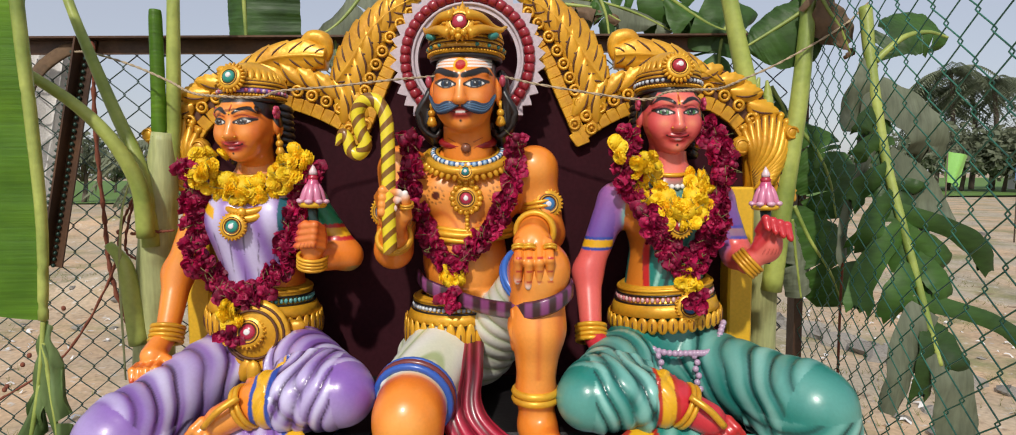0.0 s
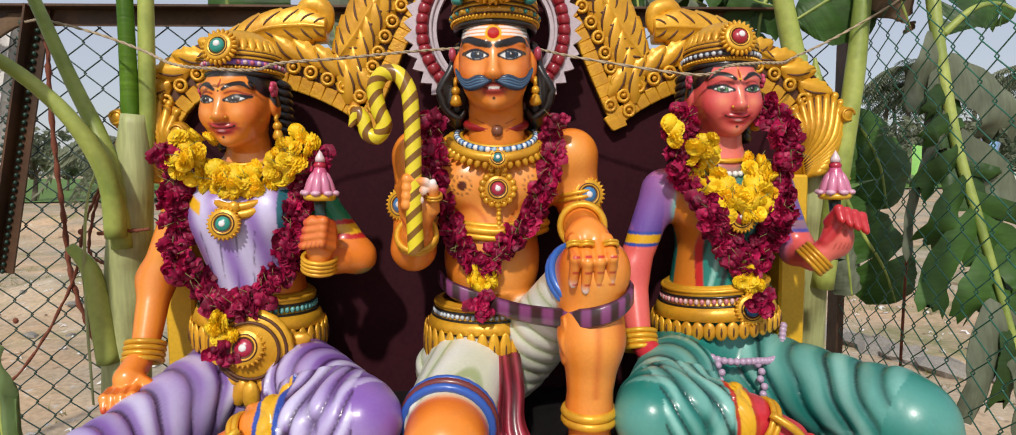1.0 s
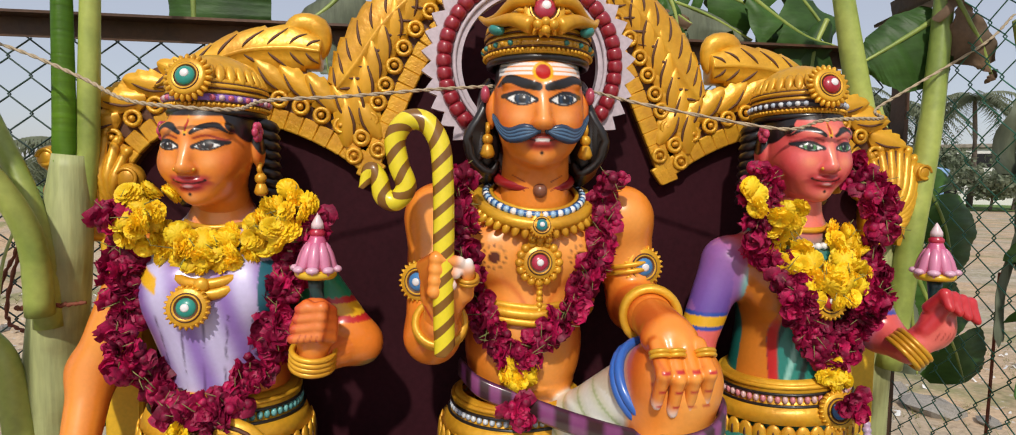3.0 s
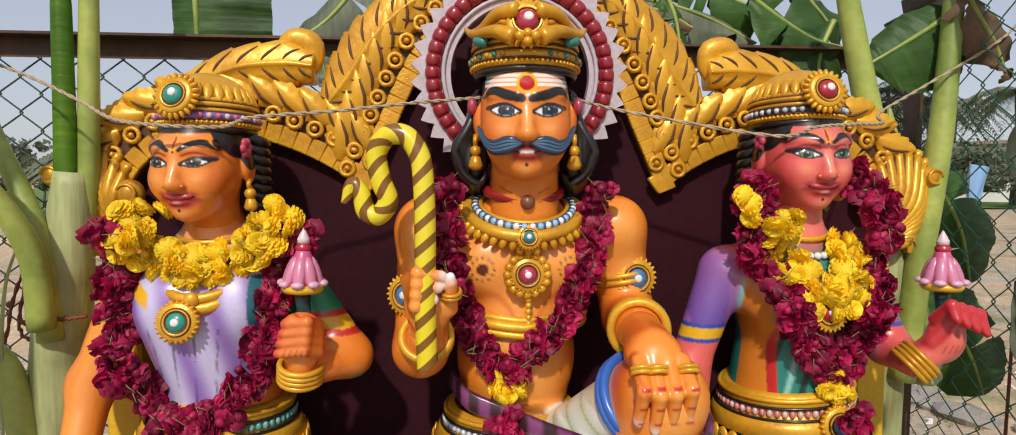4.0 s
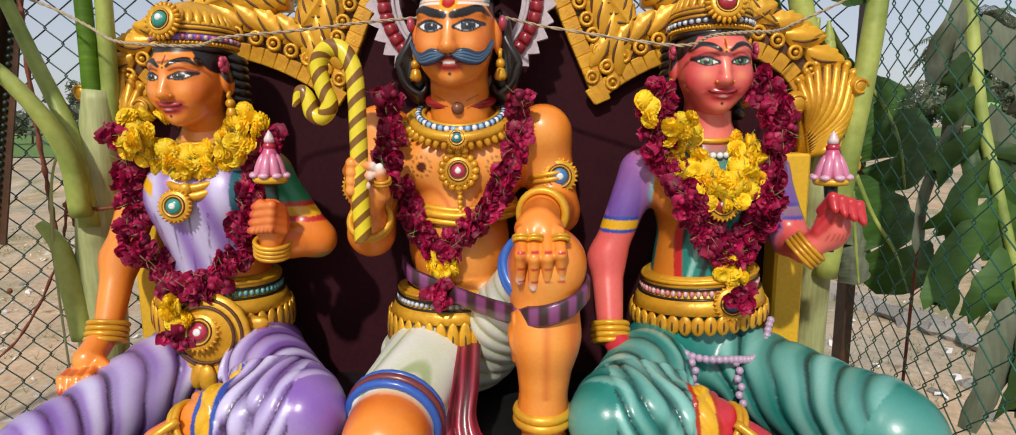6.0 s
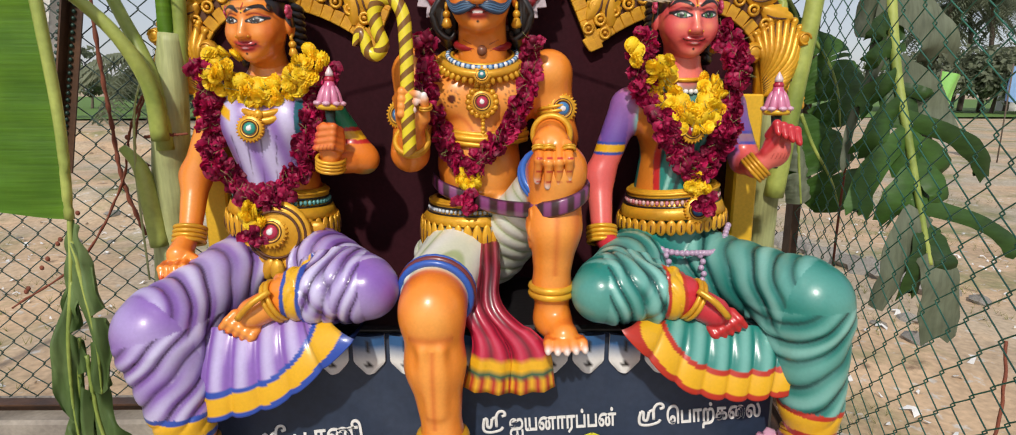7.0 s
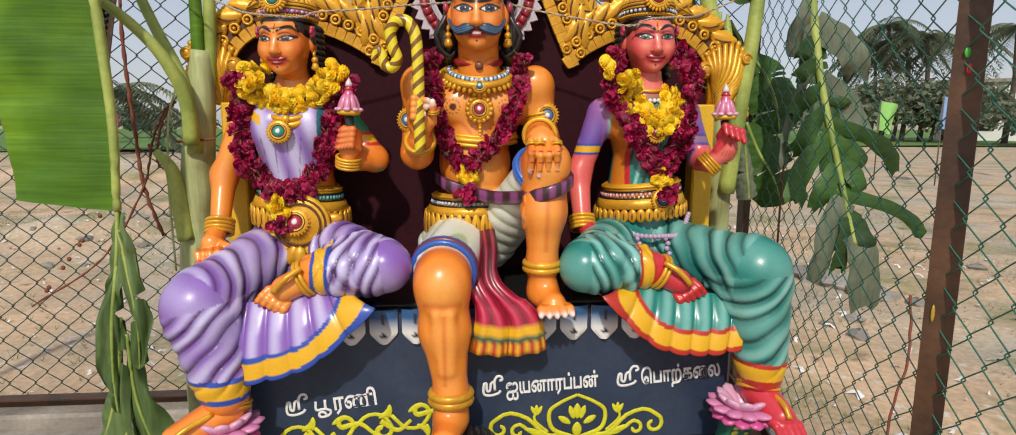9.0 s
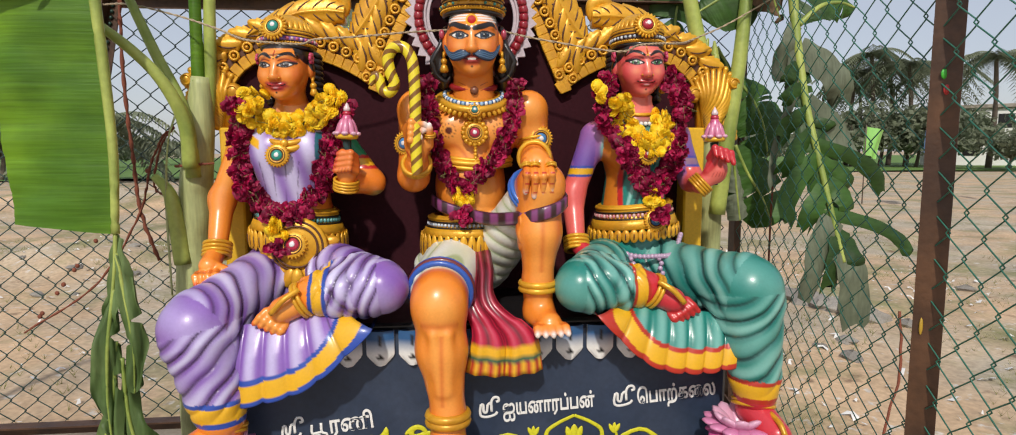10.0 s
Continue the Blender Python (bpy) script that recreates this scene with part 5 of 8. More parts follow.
    bangles(g, p1 + (0.036, -0.026, 0.022), (0, -0.4, 0.9), 0.0145, 2, 0.006, 0.0036)
    # head
    head = pose(cx - 0.002, 1.562, 1.726, 4, 0, -4) @ Matrix.Scale(1.09, 4)
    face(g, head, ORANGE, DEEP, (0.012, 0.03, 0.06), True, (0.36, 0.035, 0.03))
    crown(g, head, (0.36, 0.02, 0.05), ((0.60, 0.30, 0.018), (0.03, 0.20, 0.17), (0.56, 0.28, 0.016)), True)
    M = np.asarray(head)

    def w(p):
        return np.asarray(p, float) @ M[:3, :3].T + M[:3, 3]
    for q in (-1, 1):
        # moustache of curved strands
        for i in range(7):
            f = i / 6
            P = curve([(0.004 * q, -0.096, -0.050 + 0.004 * f), (0.026 * q, -0.096, -0.042 - 0.016 * f), (0.050 * q, -0.080, -0.048 - 0.014 * f), (0.066 * q, -0.064, -0.036 - 0.012 * f), (0.076 * q, -0.056, -0.022 - 0.006 * f)], 16)
            g.tube(w(P), np.interp(np.linspace(0, 1, 16), (0, 0.35, 1), (0.004, 0.0068, 0.0018)), 6, 0, (0.075, 0.155, 0.27) if i % 2 else (0.020, 0.042, 0.085))
        # hair bunched behind the jaw, with curls over it
        g.ball(w([(0.088 * q, 0.040, -0.070)])[0], (0.030, 0.034, 0.066), 0, INK, 12, 9)
        g.ball(w([(0.080 * q, 0.060, -0.010)])[0], (0.024, 0.034, 0.060), 0, INK, 12, 9)
        for i in range(12):
            f = i / 11
            P = curve([(0.074 * q, 0.030, 0.03 - 0.07 * f), (0.096 * q, 0.010, -0.025 - 0.06 * f), (0.116 * q - 0.014 * q * f, 0.006 + 0.03 * f, -0.060 - 0.055 * f), (0.106 * q - 0.02 * q * f, 0.008 + 0.035 * f, -0.098 - 0.035 * f), (0.078 * q, 0.01 + 0.045 * f, -0.118 - 0.02 * f), (0.066 * q, 0.02 + 0.045 * f, -0.10 - 0.02 * f)], 18)
            g.tube(w(P), np.interp(np.linspace(0, 1, 18), (0, 0.5, 1), (0.010, 0.0105, 0.006)), 7, 0, INK)
        g.ball(w([(0.088 * q, 0.0, 0.012)])[0], (0.009, 0.013, 0.016), 0, (0.40, 0.05, 0.09), 8, 6)
    return thing(name, g, MATS, label, "statue", "seated shrine statues")


lord("statue", "orange-skinned seated statue with a blue moustache, gold crown and knee strap")

# ---------------------------------------------------------------- plinth
plinth = empty("plinth", "dark navy painted concrete plinth with lettering and lime scrollwork", "plinth")
g = Geo()
g.box((-0.89, 1.372, 0.425), (0.668, 1.83, 0.865), bevel=0.012)
part("body", g, NAVY, plinth, smooth=False)
g = Geo()
g.box((-0.915, 1.345, 0.372), (0.693, 1.85, 0.425), bevel=0.012)
part("base_moulding", g, NAVY, plinth, smooth=False)
g = Geo()
n = 120
xs = np.linspace(-0.98, 0.76, n)
rows = []
for f, (dy, z) in enumerate(((0.0, 0.262), (-0.012, 0.30), (0.0, 0.345), (0.035, 0.372), (0.55, 0.372))):
    rows.append(np.column_stack([xs, 1.265 + dy + (0.012 * np.sin(xs * 62) if f < 4 else 0) + 0 * xs, np.full(n, z)]))
g.grid(np.array(rows), 0)
part("wavy_step", g, NAVY, plinth)
g = Geo()
g.box((-0.895, 1.366, 0.866), (0.672, 1.80, 0.886), bevel=0.008)
part("seat_slab", g, BLACK, plinth, smooth=False)


def petal_tile():
    """A hanging tongue of the seat's border: blue above, fading to white, a black spot near its tip."""
    g = Geo()
    nv, nu = 14, 11
    P, C = np.zeros((nv, nu, 3)), np.zeros((nv, nu, 3))
    for j in range(nv):
        v = j / (nv - 1)
        half = 0.040 if v < 0.72 else 0.040 - (v - 0.72) / 0.28 * 0.026
        u = np.linspace(-1, 1, nu)
        P[j] = np.column_stack([u * half, -0.010 * (1 - u ** 2) - 0.004, np.full(nu, -0.105 * v)])
        t = np.clip((v - 0.25) / 0.4, 0, 1)
        C[j] = np.array((0.03, 0.11, 0.27)) * (1 - t) + np.array(CHALK) * t
        d = np.hypot(u * half, -0.105 * v + 0.078)
        C[j][d < 0.009] = INK
        C[j][(np.abs(u * half - 0.003 * math.sin(v * 20)) < 0.0035) & (0.12 < v < 0.42)] = INK
    g.grid(P, 0, C)
    b = P.copy()
    b[:, :, 1] = 0.004
    g.grid(np.stack([P[-1], b[-1]]), 0, CHALK)
    for e in (0, -1):
        g.grid(np.stack([P[:, e], b[:, e]]), 0, CHALK)
    return g.mesh("petal_tile", [PAINT])


pt = petal_tile()
for i in range(17):
    part("petal_tile", pt, None, plinth, "blue and white painted tongue" if i == 0 else "", m=pose(-0.845 + 0.0925 * i, 1.362, 0.868, 4, 0, 0))


def lettering(text, x0, z0, x1, size, rise):
    cu = bpy.data.curves.new("lettering", "FONT")
    cu.body = text
    cu.size = size
    cu.extrude = 0.0012
    cu.offset = 0.0015
    cu.materials.append(WHITE)
    ob = new("lettering", cu)
    bpy.context.view_layer.update()
    w = max(ob.dimensions.x, 0.01)
    k = (x1 - x0) / w
    ob.matrix_basis = pose(x0, 1.3695, z0, 90, -rise, 0) @ Matrix.Diagonal((k, 1, 1, 1))
    ob.parent = plinth
    tagged(ob, "white painted lettering")


def glyph(strokes, x0, z0, w, h, rise):
    """A hand-painted character: brush strokes in a unit square, at its place on the plinth."""
    g = Geo()
    e = np.array((math.cos(radians(rise)), 0, math.sin(radians(rise))))
    for st in strokes:
        p = np.array([np.array((x0, 1.3695, z0)) + e * a * w + np.array((0, 0, b * h)) for a, b in curve([(a, b, 0) for a, b in st], 26)[:, :2]])
        g.tube(p, 0.0040, 8, 0, flat=0.3, up=(0, 1, 0))
    part("lettering", g, WHITE, plinth, "white painted lettering")


SRI = ([(0.09, 0.68), (0.04, 0.30), (0.12, 0.06), (0.42, 0.0), (0.78, 0.08), (0.90, 0.22)], [(0.09, 0.68), (0.20, 0.62), (0.22, 0.30), (0.36, 0.25), (0.42, 0.64)],
       [(0.42, 0.64), (0.58, 0.68), (0.62, 0.30)], [(0.62, 0.24), (0.60, 0.72), (0.72, 0.96), (0.92, 0.95), (0.98, 0.78), (0.84, 0.74)])
PUU = ([(0.06, 0.96), (0.08, 0.48), (0.40, 0.46), (0.66, 0.48)], [(0.62, 1.0), (0.66, 0.48), (0.94, 0.34), (0.88, 0.10), (0.48, 0.0), (0.26, 0.10), (0.30, 0.28), (0.54, 0.28), (0.70, 0.12)])
glyph(SRI, -0.673, 0.546, 0.062, 0.062, 6)
glyph(PUU, -0.590, 0.537, 0.048, 0.053, 6)
lettering("ரணி", -0.536, 0.561, -0.412, 0.066, 6)
glyph(SRI, -0.098, 0.588, 0.060, 0.060, 3.5)
lettering("ஐயனாரப்பன்", -0.028, 0.592, 0.252, 0.062, 3.5)
glyph(SRI, 0.310, 0.605, 0.066, 0.060, 5)
lettering("\u0bc6\u0baa\u0bbeற்க\u0bc8\u0bb2", 0.385, 0.611, 0.632, 0.062, 5)


def scroll(g, pts, r0, r1, curl=0.0, side=1):
    """A brush stroke that thins out, ending in a curl."""
    p = [np.array((a, 0, b)) for a, b in pts]
    if curl:
        d = p[-1] - p[-2]
        a0 = math.atan2(d[2], d[0])
        for i in range(1, 13):
            a = a0 + side * i * 0.48
            p.append(p[-1] + np.array((math.cos(a), 0, math.sin(a))) * curl * (1 - i / 16) * 0.42)
    q = curve(p, 40)
    q[:, 1] = 1.3695
    g.tube(q, np.linspace(r0, r1, 40), 8, 0, flat=0.25, up=(0, 1, 0))


def drop(g, x, z, a, length, w):
    d = np.array((math.cos(a), 0, math.sin(a)))
    q = np.array([np.array((x, 1.3695, z)) + d * length * t for t in np.linspace(0, 1, 8)])
    g.tube(q, w * np.array((0.25, 0.6, 0.85, 1, 1, 0.85, 0.6, 0.15)), 8, 0, flat=0.25, up=(0, 1, 0))


g = Geo()
cx0, cz0 = 0.19, 0.445
for s in (-1, 1):
    scroll(g, [(cx0 + 0.012 * s, cz0), (cx0 + 0.075 * s, cz0 + 0.03), (cx0 + 0.085 * s, cz0 + 0.085), (cx0 + 0.05 * s, cz0 + 0.115), (cx0, cz0 + 0.138)], 0.008, 0.005)
    scroll(g, [(cx0 + 0.03 * s, cz0), (cx0 + 0.10 * s, cz0 + 0.015), (cx0 + 0.15 * s, cz0 + 0.065), (cx0 + 0.21 * s, cz0 + 0.085), (cx0 + 0.255 * s, cz0 + 0.06)], 0.007, 0.006, 0.035, -s)
    scroll(g, [(cx0 + 0.05 * s, cz0 + 0.01), (cx0 + 0.12 * s, cz0 + 0.01), (cx0 + 0.17 * s, cz0 + 0.045)], 0.006, 0.006, 0.028, -s)
    scroll(g, [(cx0 + 0.09 * s, cz0 + 0.02), (cx0 + 0.13 * s, cz0 + 0.06), (cx0 + 0.125 * s, cz0 + 0.09)], 0.005, 0.004)
    for k in (-0.5, 0, 0.5):
        drop(g, cx0 + 0.125 * s, cz0 + 0.075, math.pi / 2 + k, 0.035, 0.007)
    drop(g, cx0 + 0.10 * s, cz0 + 0.01, math.pi / 2 - s * 1.2, 0.07, 0.010)
    drop(g, cx0 + 0.07 * s, cz0 - 0.005, math.pi / 2 - s * 1.75, 0.06, 0.008)
    drop(g, cx0 + 0.02 * s, cz0 + 0.045, math.pi / 2 - s * 1.0, 0.045, 0.011)
    drop(g, cx0 + 0.01 * s, cz0 + 0.06, math.pi / 2 - s * 0.30, 0.045, 0.010)
drop(g, cx0, cz0 + 0.06, math.pi / 2, 0.05, 0.013)
drop(g, cx0, cz0, math.pi / 2, 0.05, 0.016)
part("scroll_ornament", g, LIME, plinth, "lime yellow painted scrollwork")
g = Geo()
for i in range(4):
    x, z, s = -0.685 + 0.112 * i, 0.478 + 0.016 * i, 1 if i % 2 == 0 else -1
    scroll(g, [(x - 0.02, z - 0.012 * s), (x + 0.02, z + 0.028 * s), (x + 0.065, z + 0.028 * s), (x + 0.09, z - 0.004 * s)], 0.006, 0.009, 0.034, -s)
    scroll(g, [(x + 0.06, z + 0.01), (x + 0.11, z - 0.02 * s), (x + 0.15, z + 0.01 * s)], 0.009, 0.006)
    for k, a in enumerate((0.5, 1.0, 1.5)):
        drop(g, x + 0.055 + 0.015 * k, z + 0.02 * s, s * a, 0.042, 0.0095)
    drop(g, x + 0.03, z - 0.02 * s, -s * 0.6, 0.05, 0.009)
part("scroll_ornament", g, LIME, plinth, "lime yellow painted scrollwork")

# ---------------------------------------------------------------- throne back
throne = empty("throne_back", "carved gilded throne back with a dark maroon panel", "throne")
MID = -0.10
half = [(0.83, 0.86), (0.83, 1.48), (0.80, 1.58), (0.74, 1.66), (0.65, 1.705), (0.55, 1.705), (0.45, 1.68), (0.33, 1.60), (0.27, 1.70), (0.22, 1.80), (0.12, 1.92), (0.0, 1.97)]
hx, hz = [p[0] for p in half[1:]][::-1], [p[1] for p in half[1:]][::-1]
g = Geo()
cols_ = np.linspace(-0.828, 0.828, 120)
tops = np.interp(np.abs(cols_), hx, hz) + 0.02
R = [np.column_stack([MID + cols_, np.full(120, y), zz]) for y, zz in ((1.815, np.full(120, 0.86)), (1.775, np.full(120, 0.86)), (1.775, tops), (1.815, tops))]
g.grid(np.transpose(np.array(R), (1, 0, 2)), 0, (1, 1, 1), False, True, True)
part("panel", g, MAROON, throne, "dark maroon painted board", smooth=False)
for x0, x1 in ((-0.925, -0.855), (0.645, 0.715)):
    g = Geo()
    g.box((x0, 1.70, 0.885), (x1, 1.775, 1.46), bevel=0.006)
    part("side_strip", g, YELLOW, throne, "yellow painted upright", smooth=False)


def carved_leaf():
    """A gilded acanthus leaf, 1 long along x: flat relief with a lobed edge, a raised rib and one incised comma."""
    g = Geo()
    P = []
    for j in range(17):
        t = j / 16
        w = 0.34 * math.sin(math.pi * min(1, t * 0.88 + 0.10)) ** 0.75
        lobe = 0.80 + 0.28 * ((t * 4.0) % 1.0)
        row = []
        for u in (-1, -0.55, 0, 0.55, 1):
            h = w * (lobe if abs(u) == 1 else 1)
            row.append((t + 0.05 * abs(u) * lobe, -0.10 * (1 - u * u) * (0.6 + 0.4 * math.sin(math.pi * t)) - (0.05 if u == 0 else 0) - 0.06 * t, u * h + 0.14 * t * t))
        P.append(row)
    P = np.array(P)
    g.grid(P)
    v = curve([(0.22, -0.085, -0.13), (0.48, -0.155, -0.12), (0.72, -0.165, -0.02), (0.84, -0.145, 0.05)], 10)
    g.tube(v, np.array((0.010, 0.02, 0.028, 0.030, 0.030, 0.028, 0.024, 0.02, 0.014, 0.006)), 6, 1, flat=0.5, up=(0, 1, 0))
    rim = np.concatenate([P[:, 0], P[-1, 1:], P[-2::-1, 4], P[0, 3:0:-1]])
    rim2 = rim.copy()
    rim2[:, 1] = 0.14
    g.grid(np.stack([rim, rim2]), 0, (1, 1, 1), False, True)
    return g.mesh("carved_leaf", [GOLD_CARVED, GOLD_DARK])


def wing(path, widths, y, lobes, name="wing"):
    """A carved wing along an (x, z) path: bulged relief with a saw-lobed edge, a raised rib and slanting dark incisions."""
    n = 96
    p = curve([(a, b, 0) for a, b in path], n)[:, :2]
    d = np.gradient(p, axis=0)
    d /= np.linalg.norm(d, axis=1)[:, None]
    nn = np.column_stack([-d[:, 1], d[:, 0]])
    half = np.interp(np.linspace(0, 1, n), np.linspace(0, 1, len(widths)), widths)

    def at(f, u, lift=0.0):
        i = min(max(f * (n - 1), 0), n - 1.001)
        k, r = int(i), i - int(i)
        q = (p[k] * (1 - r) + p[k + 1] * r) + (nn[k] * (1 - r) + nn[k + 1] * r) * u * (half[k] * (1 - r) + half[k + 1] * r)
        return np.array((q[0], y - 0.022 * math.sqrt(max(1 - u * u, 0)) - 0.004 - lift, q[1]))
    g = Geo()
    rows = []
    for i in range(n):
        f = i / (n - 1)
        saw = 0.84 + 0.20 * ((f * lobes) % 1.0)
        row = [at(f, u * (saw if abs(u) == 1 else 1)) - np.array((0, 0.005 if u == 0 else 0, 0)) for u in (-1, -0.75, -0.4, -0.08, 0, 0.08, 0.4, 0.75, 1)]
        for u in (1, -1):
            q = at(f, u * saw)
            q[1] = y + 0.03
            row.append(q)
        rows.append(row)
    g.grid(np.array(rows), 0, (1, 1, 1), False, True, True)
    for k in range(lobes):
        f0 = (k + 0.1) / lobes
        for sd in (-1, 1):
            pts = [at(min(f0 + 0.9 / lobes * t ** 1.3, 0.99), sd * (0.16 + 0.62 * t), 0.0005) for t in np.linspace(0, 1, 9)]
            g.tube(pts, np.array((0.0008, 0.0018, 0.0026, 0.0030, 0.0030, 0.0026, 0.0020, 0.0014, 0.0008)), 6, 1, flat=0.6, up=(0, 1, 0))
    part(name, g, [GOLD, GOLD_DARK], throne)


def rosette():
    g = Geo()
    a = np.arange(14) * 2 * np.pi / 14
    g.tube(np.column_stack([0.75 * np.cos(a), np.full(14, -0.15), 0.75 * np.sin(a)]), 0.27, 6, 0, closed=True, up=(0, 1, 0))
    g.ball((0.05, -0.25, 0), (0.36, 0.36, 0.36), 0, seg=8, rings=5)
    return g.mesh("rosette", [GOLD_CARVED])


def plate():
    g = Geo()
    g.box((-0.505, -0.22, -0.52), (0.505, 0.3, 0.52), bevel=0.06)
    return g.mesh("plate", [GOLD_CARVED], False)


LEAFM, ROSEM, PLATEM = carved_leaf(), rosette(), plate()


def along(path, step, start=0.0):
    """Points and directions at even steps along an (x, z) path."""
    p = curve([(a, b, 0) for a, b in path], 120)[:, :2]
    L = np.concatenate([[0], np.cumsum(np.linalg.norm(np.diff(p, axis=0), axis=1))])
    for s in np.arange(start, L[-1], step):
        q = np.array([np.interp(s, L, p[:, i]) for i in (0, 1)])
        e = np.array([np.interp(min(s + 0.004, L[-1]), L, p[:, i]) for i in (0, 1)]) - np.array([np.interp(max(s - 0.004, 0), L, p[:, i]) for i in (0, 1)])
        yield q, e / np.linalg.norm(e), s / L[-1]


def ribbon(path, lo, hi, y0, y1, mat, name):
    """A curved slab that follows a path, between two offsets to its left."""
    p = np.array([np.concatenate([q, d]) for q, d, f in along(path, 0.012, 0.045)])
    n = np.column_stack([-p[:, 3], p[:, 2]])
    A, B = p[:, :2] + n * lo, p[:, :2] + n * hi
    R = [np.column_stack([a[:, 0], np.full(len(a), y), a[:, 1]]) for a, y in ((A, y1), (A, y0), (B, y0), (B, y1))]
    g = Geo()
    g.grid(np.transpose(np.array(R), (1, 0, 2)), 0, (1, 1, 1), False, True, True)
    part(name, g, mat, throne, smooth=False)


def place(me, name, x, z, a, size, y=1.75, flip=1, wide=1.0):
    part(name, me, None, throne, m=Matrix.Translation((x, y, z)) @ pose(0, 0, 0, 0, -math.degrees(a), 0) @ Matrix.Diagonal((size, size, size * flip * wide, 1)))


for s in (1, -1):
    def mx(pts):
        return [(MID + s * (a + 0.10) if s > 0 else -0.20 - a, b) for a, b in pts]
    arch = mx([(0.212, 1.580), (0.286, 1.632), (0.37, 1.672), (0.46, 1.696), (0.56, 1.692), (0.65, 1.645), (0.705, 1.56), (0.722, 1.47)])
    rise = mx([(0.212, 1.580), (0.180, 1.655), (0.150, 1.722), (0.118, 1.795), (0.075, 1.87), (0.01, 1.94)])
    for path, sgn in ((arch, s), (rise, -s)):
        # dark slab behind the rows puts the shade of their gaps into colour
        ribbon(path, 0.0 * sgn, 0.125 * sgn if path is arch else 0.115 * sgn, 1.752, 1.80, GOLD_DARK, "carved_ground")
        for q, d, f in along(path, 0.030, 0.012):
            n = np.array((-d[1], d[0])) * sgn
            c = q + n * 0.019
            place(PLATEM, "plate", c[0], c[1], math.atan2(d[1], d[0]), 0.030, 1.748, 1, 1.25)
        for q, d, f in along(path, 0.040, 0.030):
            n = np.array((-d[1], d[0])) * sgn
            c = q + n * 0.056
            place(ROSEM, "rosette", c[0], c[1], math.atan2(d[1], d[0]), 0.0185, 1.742)
        for q, d, f in along(path, 0.044, 0.04):
            n = np.array((-d[1], d[0])) * sgn
            c = q + n * 0.078
            b = math.atan2(d[1], d[0]) + sgn * 0.28
            place(LEAFM, "carved_leaf", c[0], c[1], b, 0.092 if path is arch else 0.100, 1.746, sgn)
    # tall wing of the middle arch and crest over the side arch
    wing(mx([(0.285, 1.765), (0.245, 1.82), (0.195, 1.895), (0.13, 1.96), (0.06, 2.0)]), (0.030, 0.056, 0.060, 0.052, 0.02), 1.758, 9)
    wing(mx([(0.635, 1.755), (0.56, 1.795), (0.47, 1.832), (0.38, 1.842), (0.318, 1.838)]), (0.012, 0.032, 0.046, 0.052, 0.03), 1.758, 8)
    (ex, ez), = mx([(0.352, 1.862)])
    g = Geo()
    pts = curve([(ex + 0.13 * s, 1.77, ez - 0.075), (ex + 0.05 * s, 1.77, ez - 0.05), (ex - 0.02 * s, 1.77, ez - 0.02), (ex - 0.025 * s, 1.765, ez + 0.025), (ex + 0.01 * s, 1.76, ez + 0.035), (ex + 0.028 * s, 1.76, ez + 0.012), (ex + 0.012 * s, 1.758, ez)], 26)
    g.tube(pts, np.interp(np.linspace(0, 1, 26), (0, 0.5, 1), (0.012, 0.026, 0.012)), 10, 0, flat=0.7, up=(0, 1, 0))
    part("scroll", g, GOLD, throne)
    # outer feathers down the side arch
    for q, d, f in along(mx([(0.62, 1.775), (0.68, 1.735), (0.725, 1.66), (0.745, 1.57)]), 0.033):
        b = math.atan2(d[1], d[0]) + s * 0.35
        place(LEAFM, "carved_leaf", q[0], q[1], b, 0.07, 1.760, s)
    # bird-like volute at the shoulder
    (bx, bz), = mx([(0.765, 1.565)])
    g = Geo()

    def vp(u, v, y):
        return (bx + s * u, y, bz + v)
    ends = curve([(-0.070, 0.060, 0), (-0.040, 0.092, 0), (0.0, 0.105, 0), (0.036, 0.092, 0), (0.058, 0.058, 0), (0.060, 0.015, 0), (0.048, -0.035, 0), (0.020, -0.085, 0)], 13)
    back = [vp(-0.055, -0.125, 1.775)] + [vp(e[0] * 0.98, e[1] * 0.98, 1.775) for e in ends]
    front = [vp(-0.055, -0.125, 1.745)] + [vp(e[0] * 0.98, e[1] * 0.98, 1.745) for e in ends]
    g.grid(np.array([back, front]), 0, (1, 1, 1), False, True, True)
    for i, e in enumerate(ends):
        t = i / 12
        a = np.array((-0.050 + 0.012 * t, -0.110 + 0.070 * (1 - t) ** 1.5))
        m1 = a * 0.55 + e[:2] * 0.45 + np.array((0.018, -0.010)) * (1 - abs(2 * t - 1))
        P = curve([vp(a[0], a[1], 1.742), vp(m1[0], m1[1], 1.722), vp(e[0], e[1], 1.742)], 14)
        g.tube(P, np.interp(np.linspace(0, 1, 14), (0, 0.6, 1), (0.006, 0.0125, 0.009)), 8, 0)
        q = Matrix.Translation(vp(e[0] * 1.06, e[1] * 1.06, 1.745)) @ pose(0, 0, 0, 0, -s * math.degrees(math.atan2(e[1], e[0])), 0)
        g.ball(q.translation, (0.014, 0.013, 0.011), 0, seg=8, rings=5, turn=q)
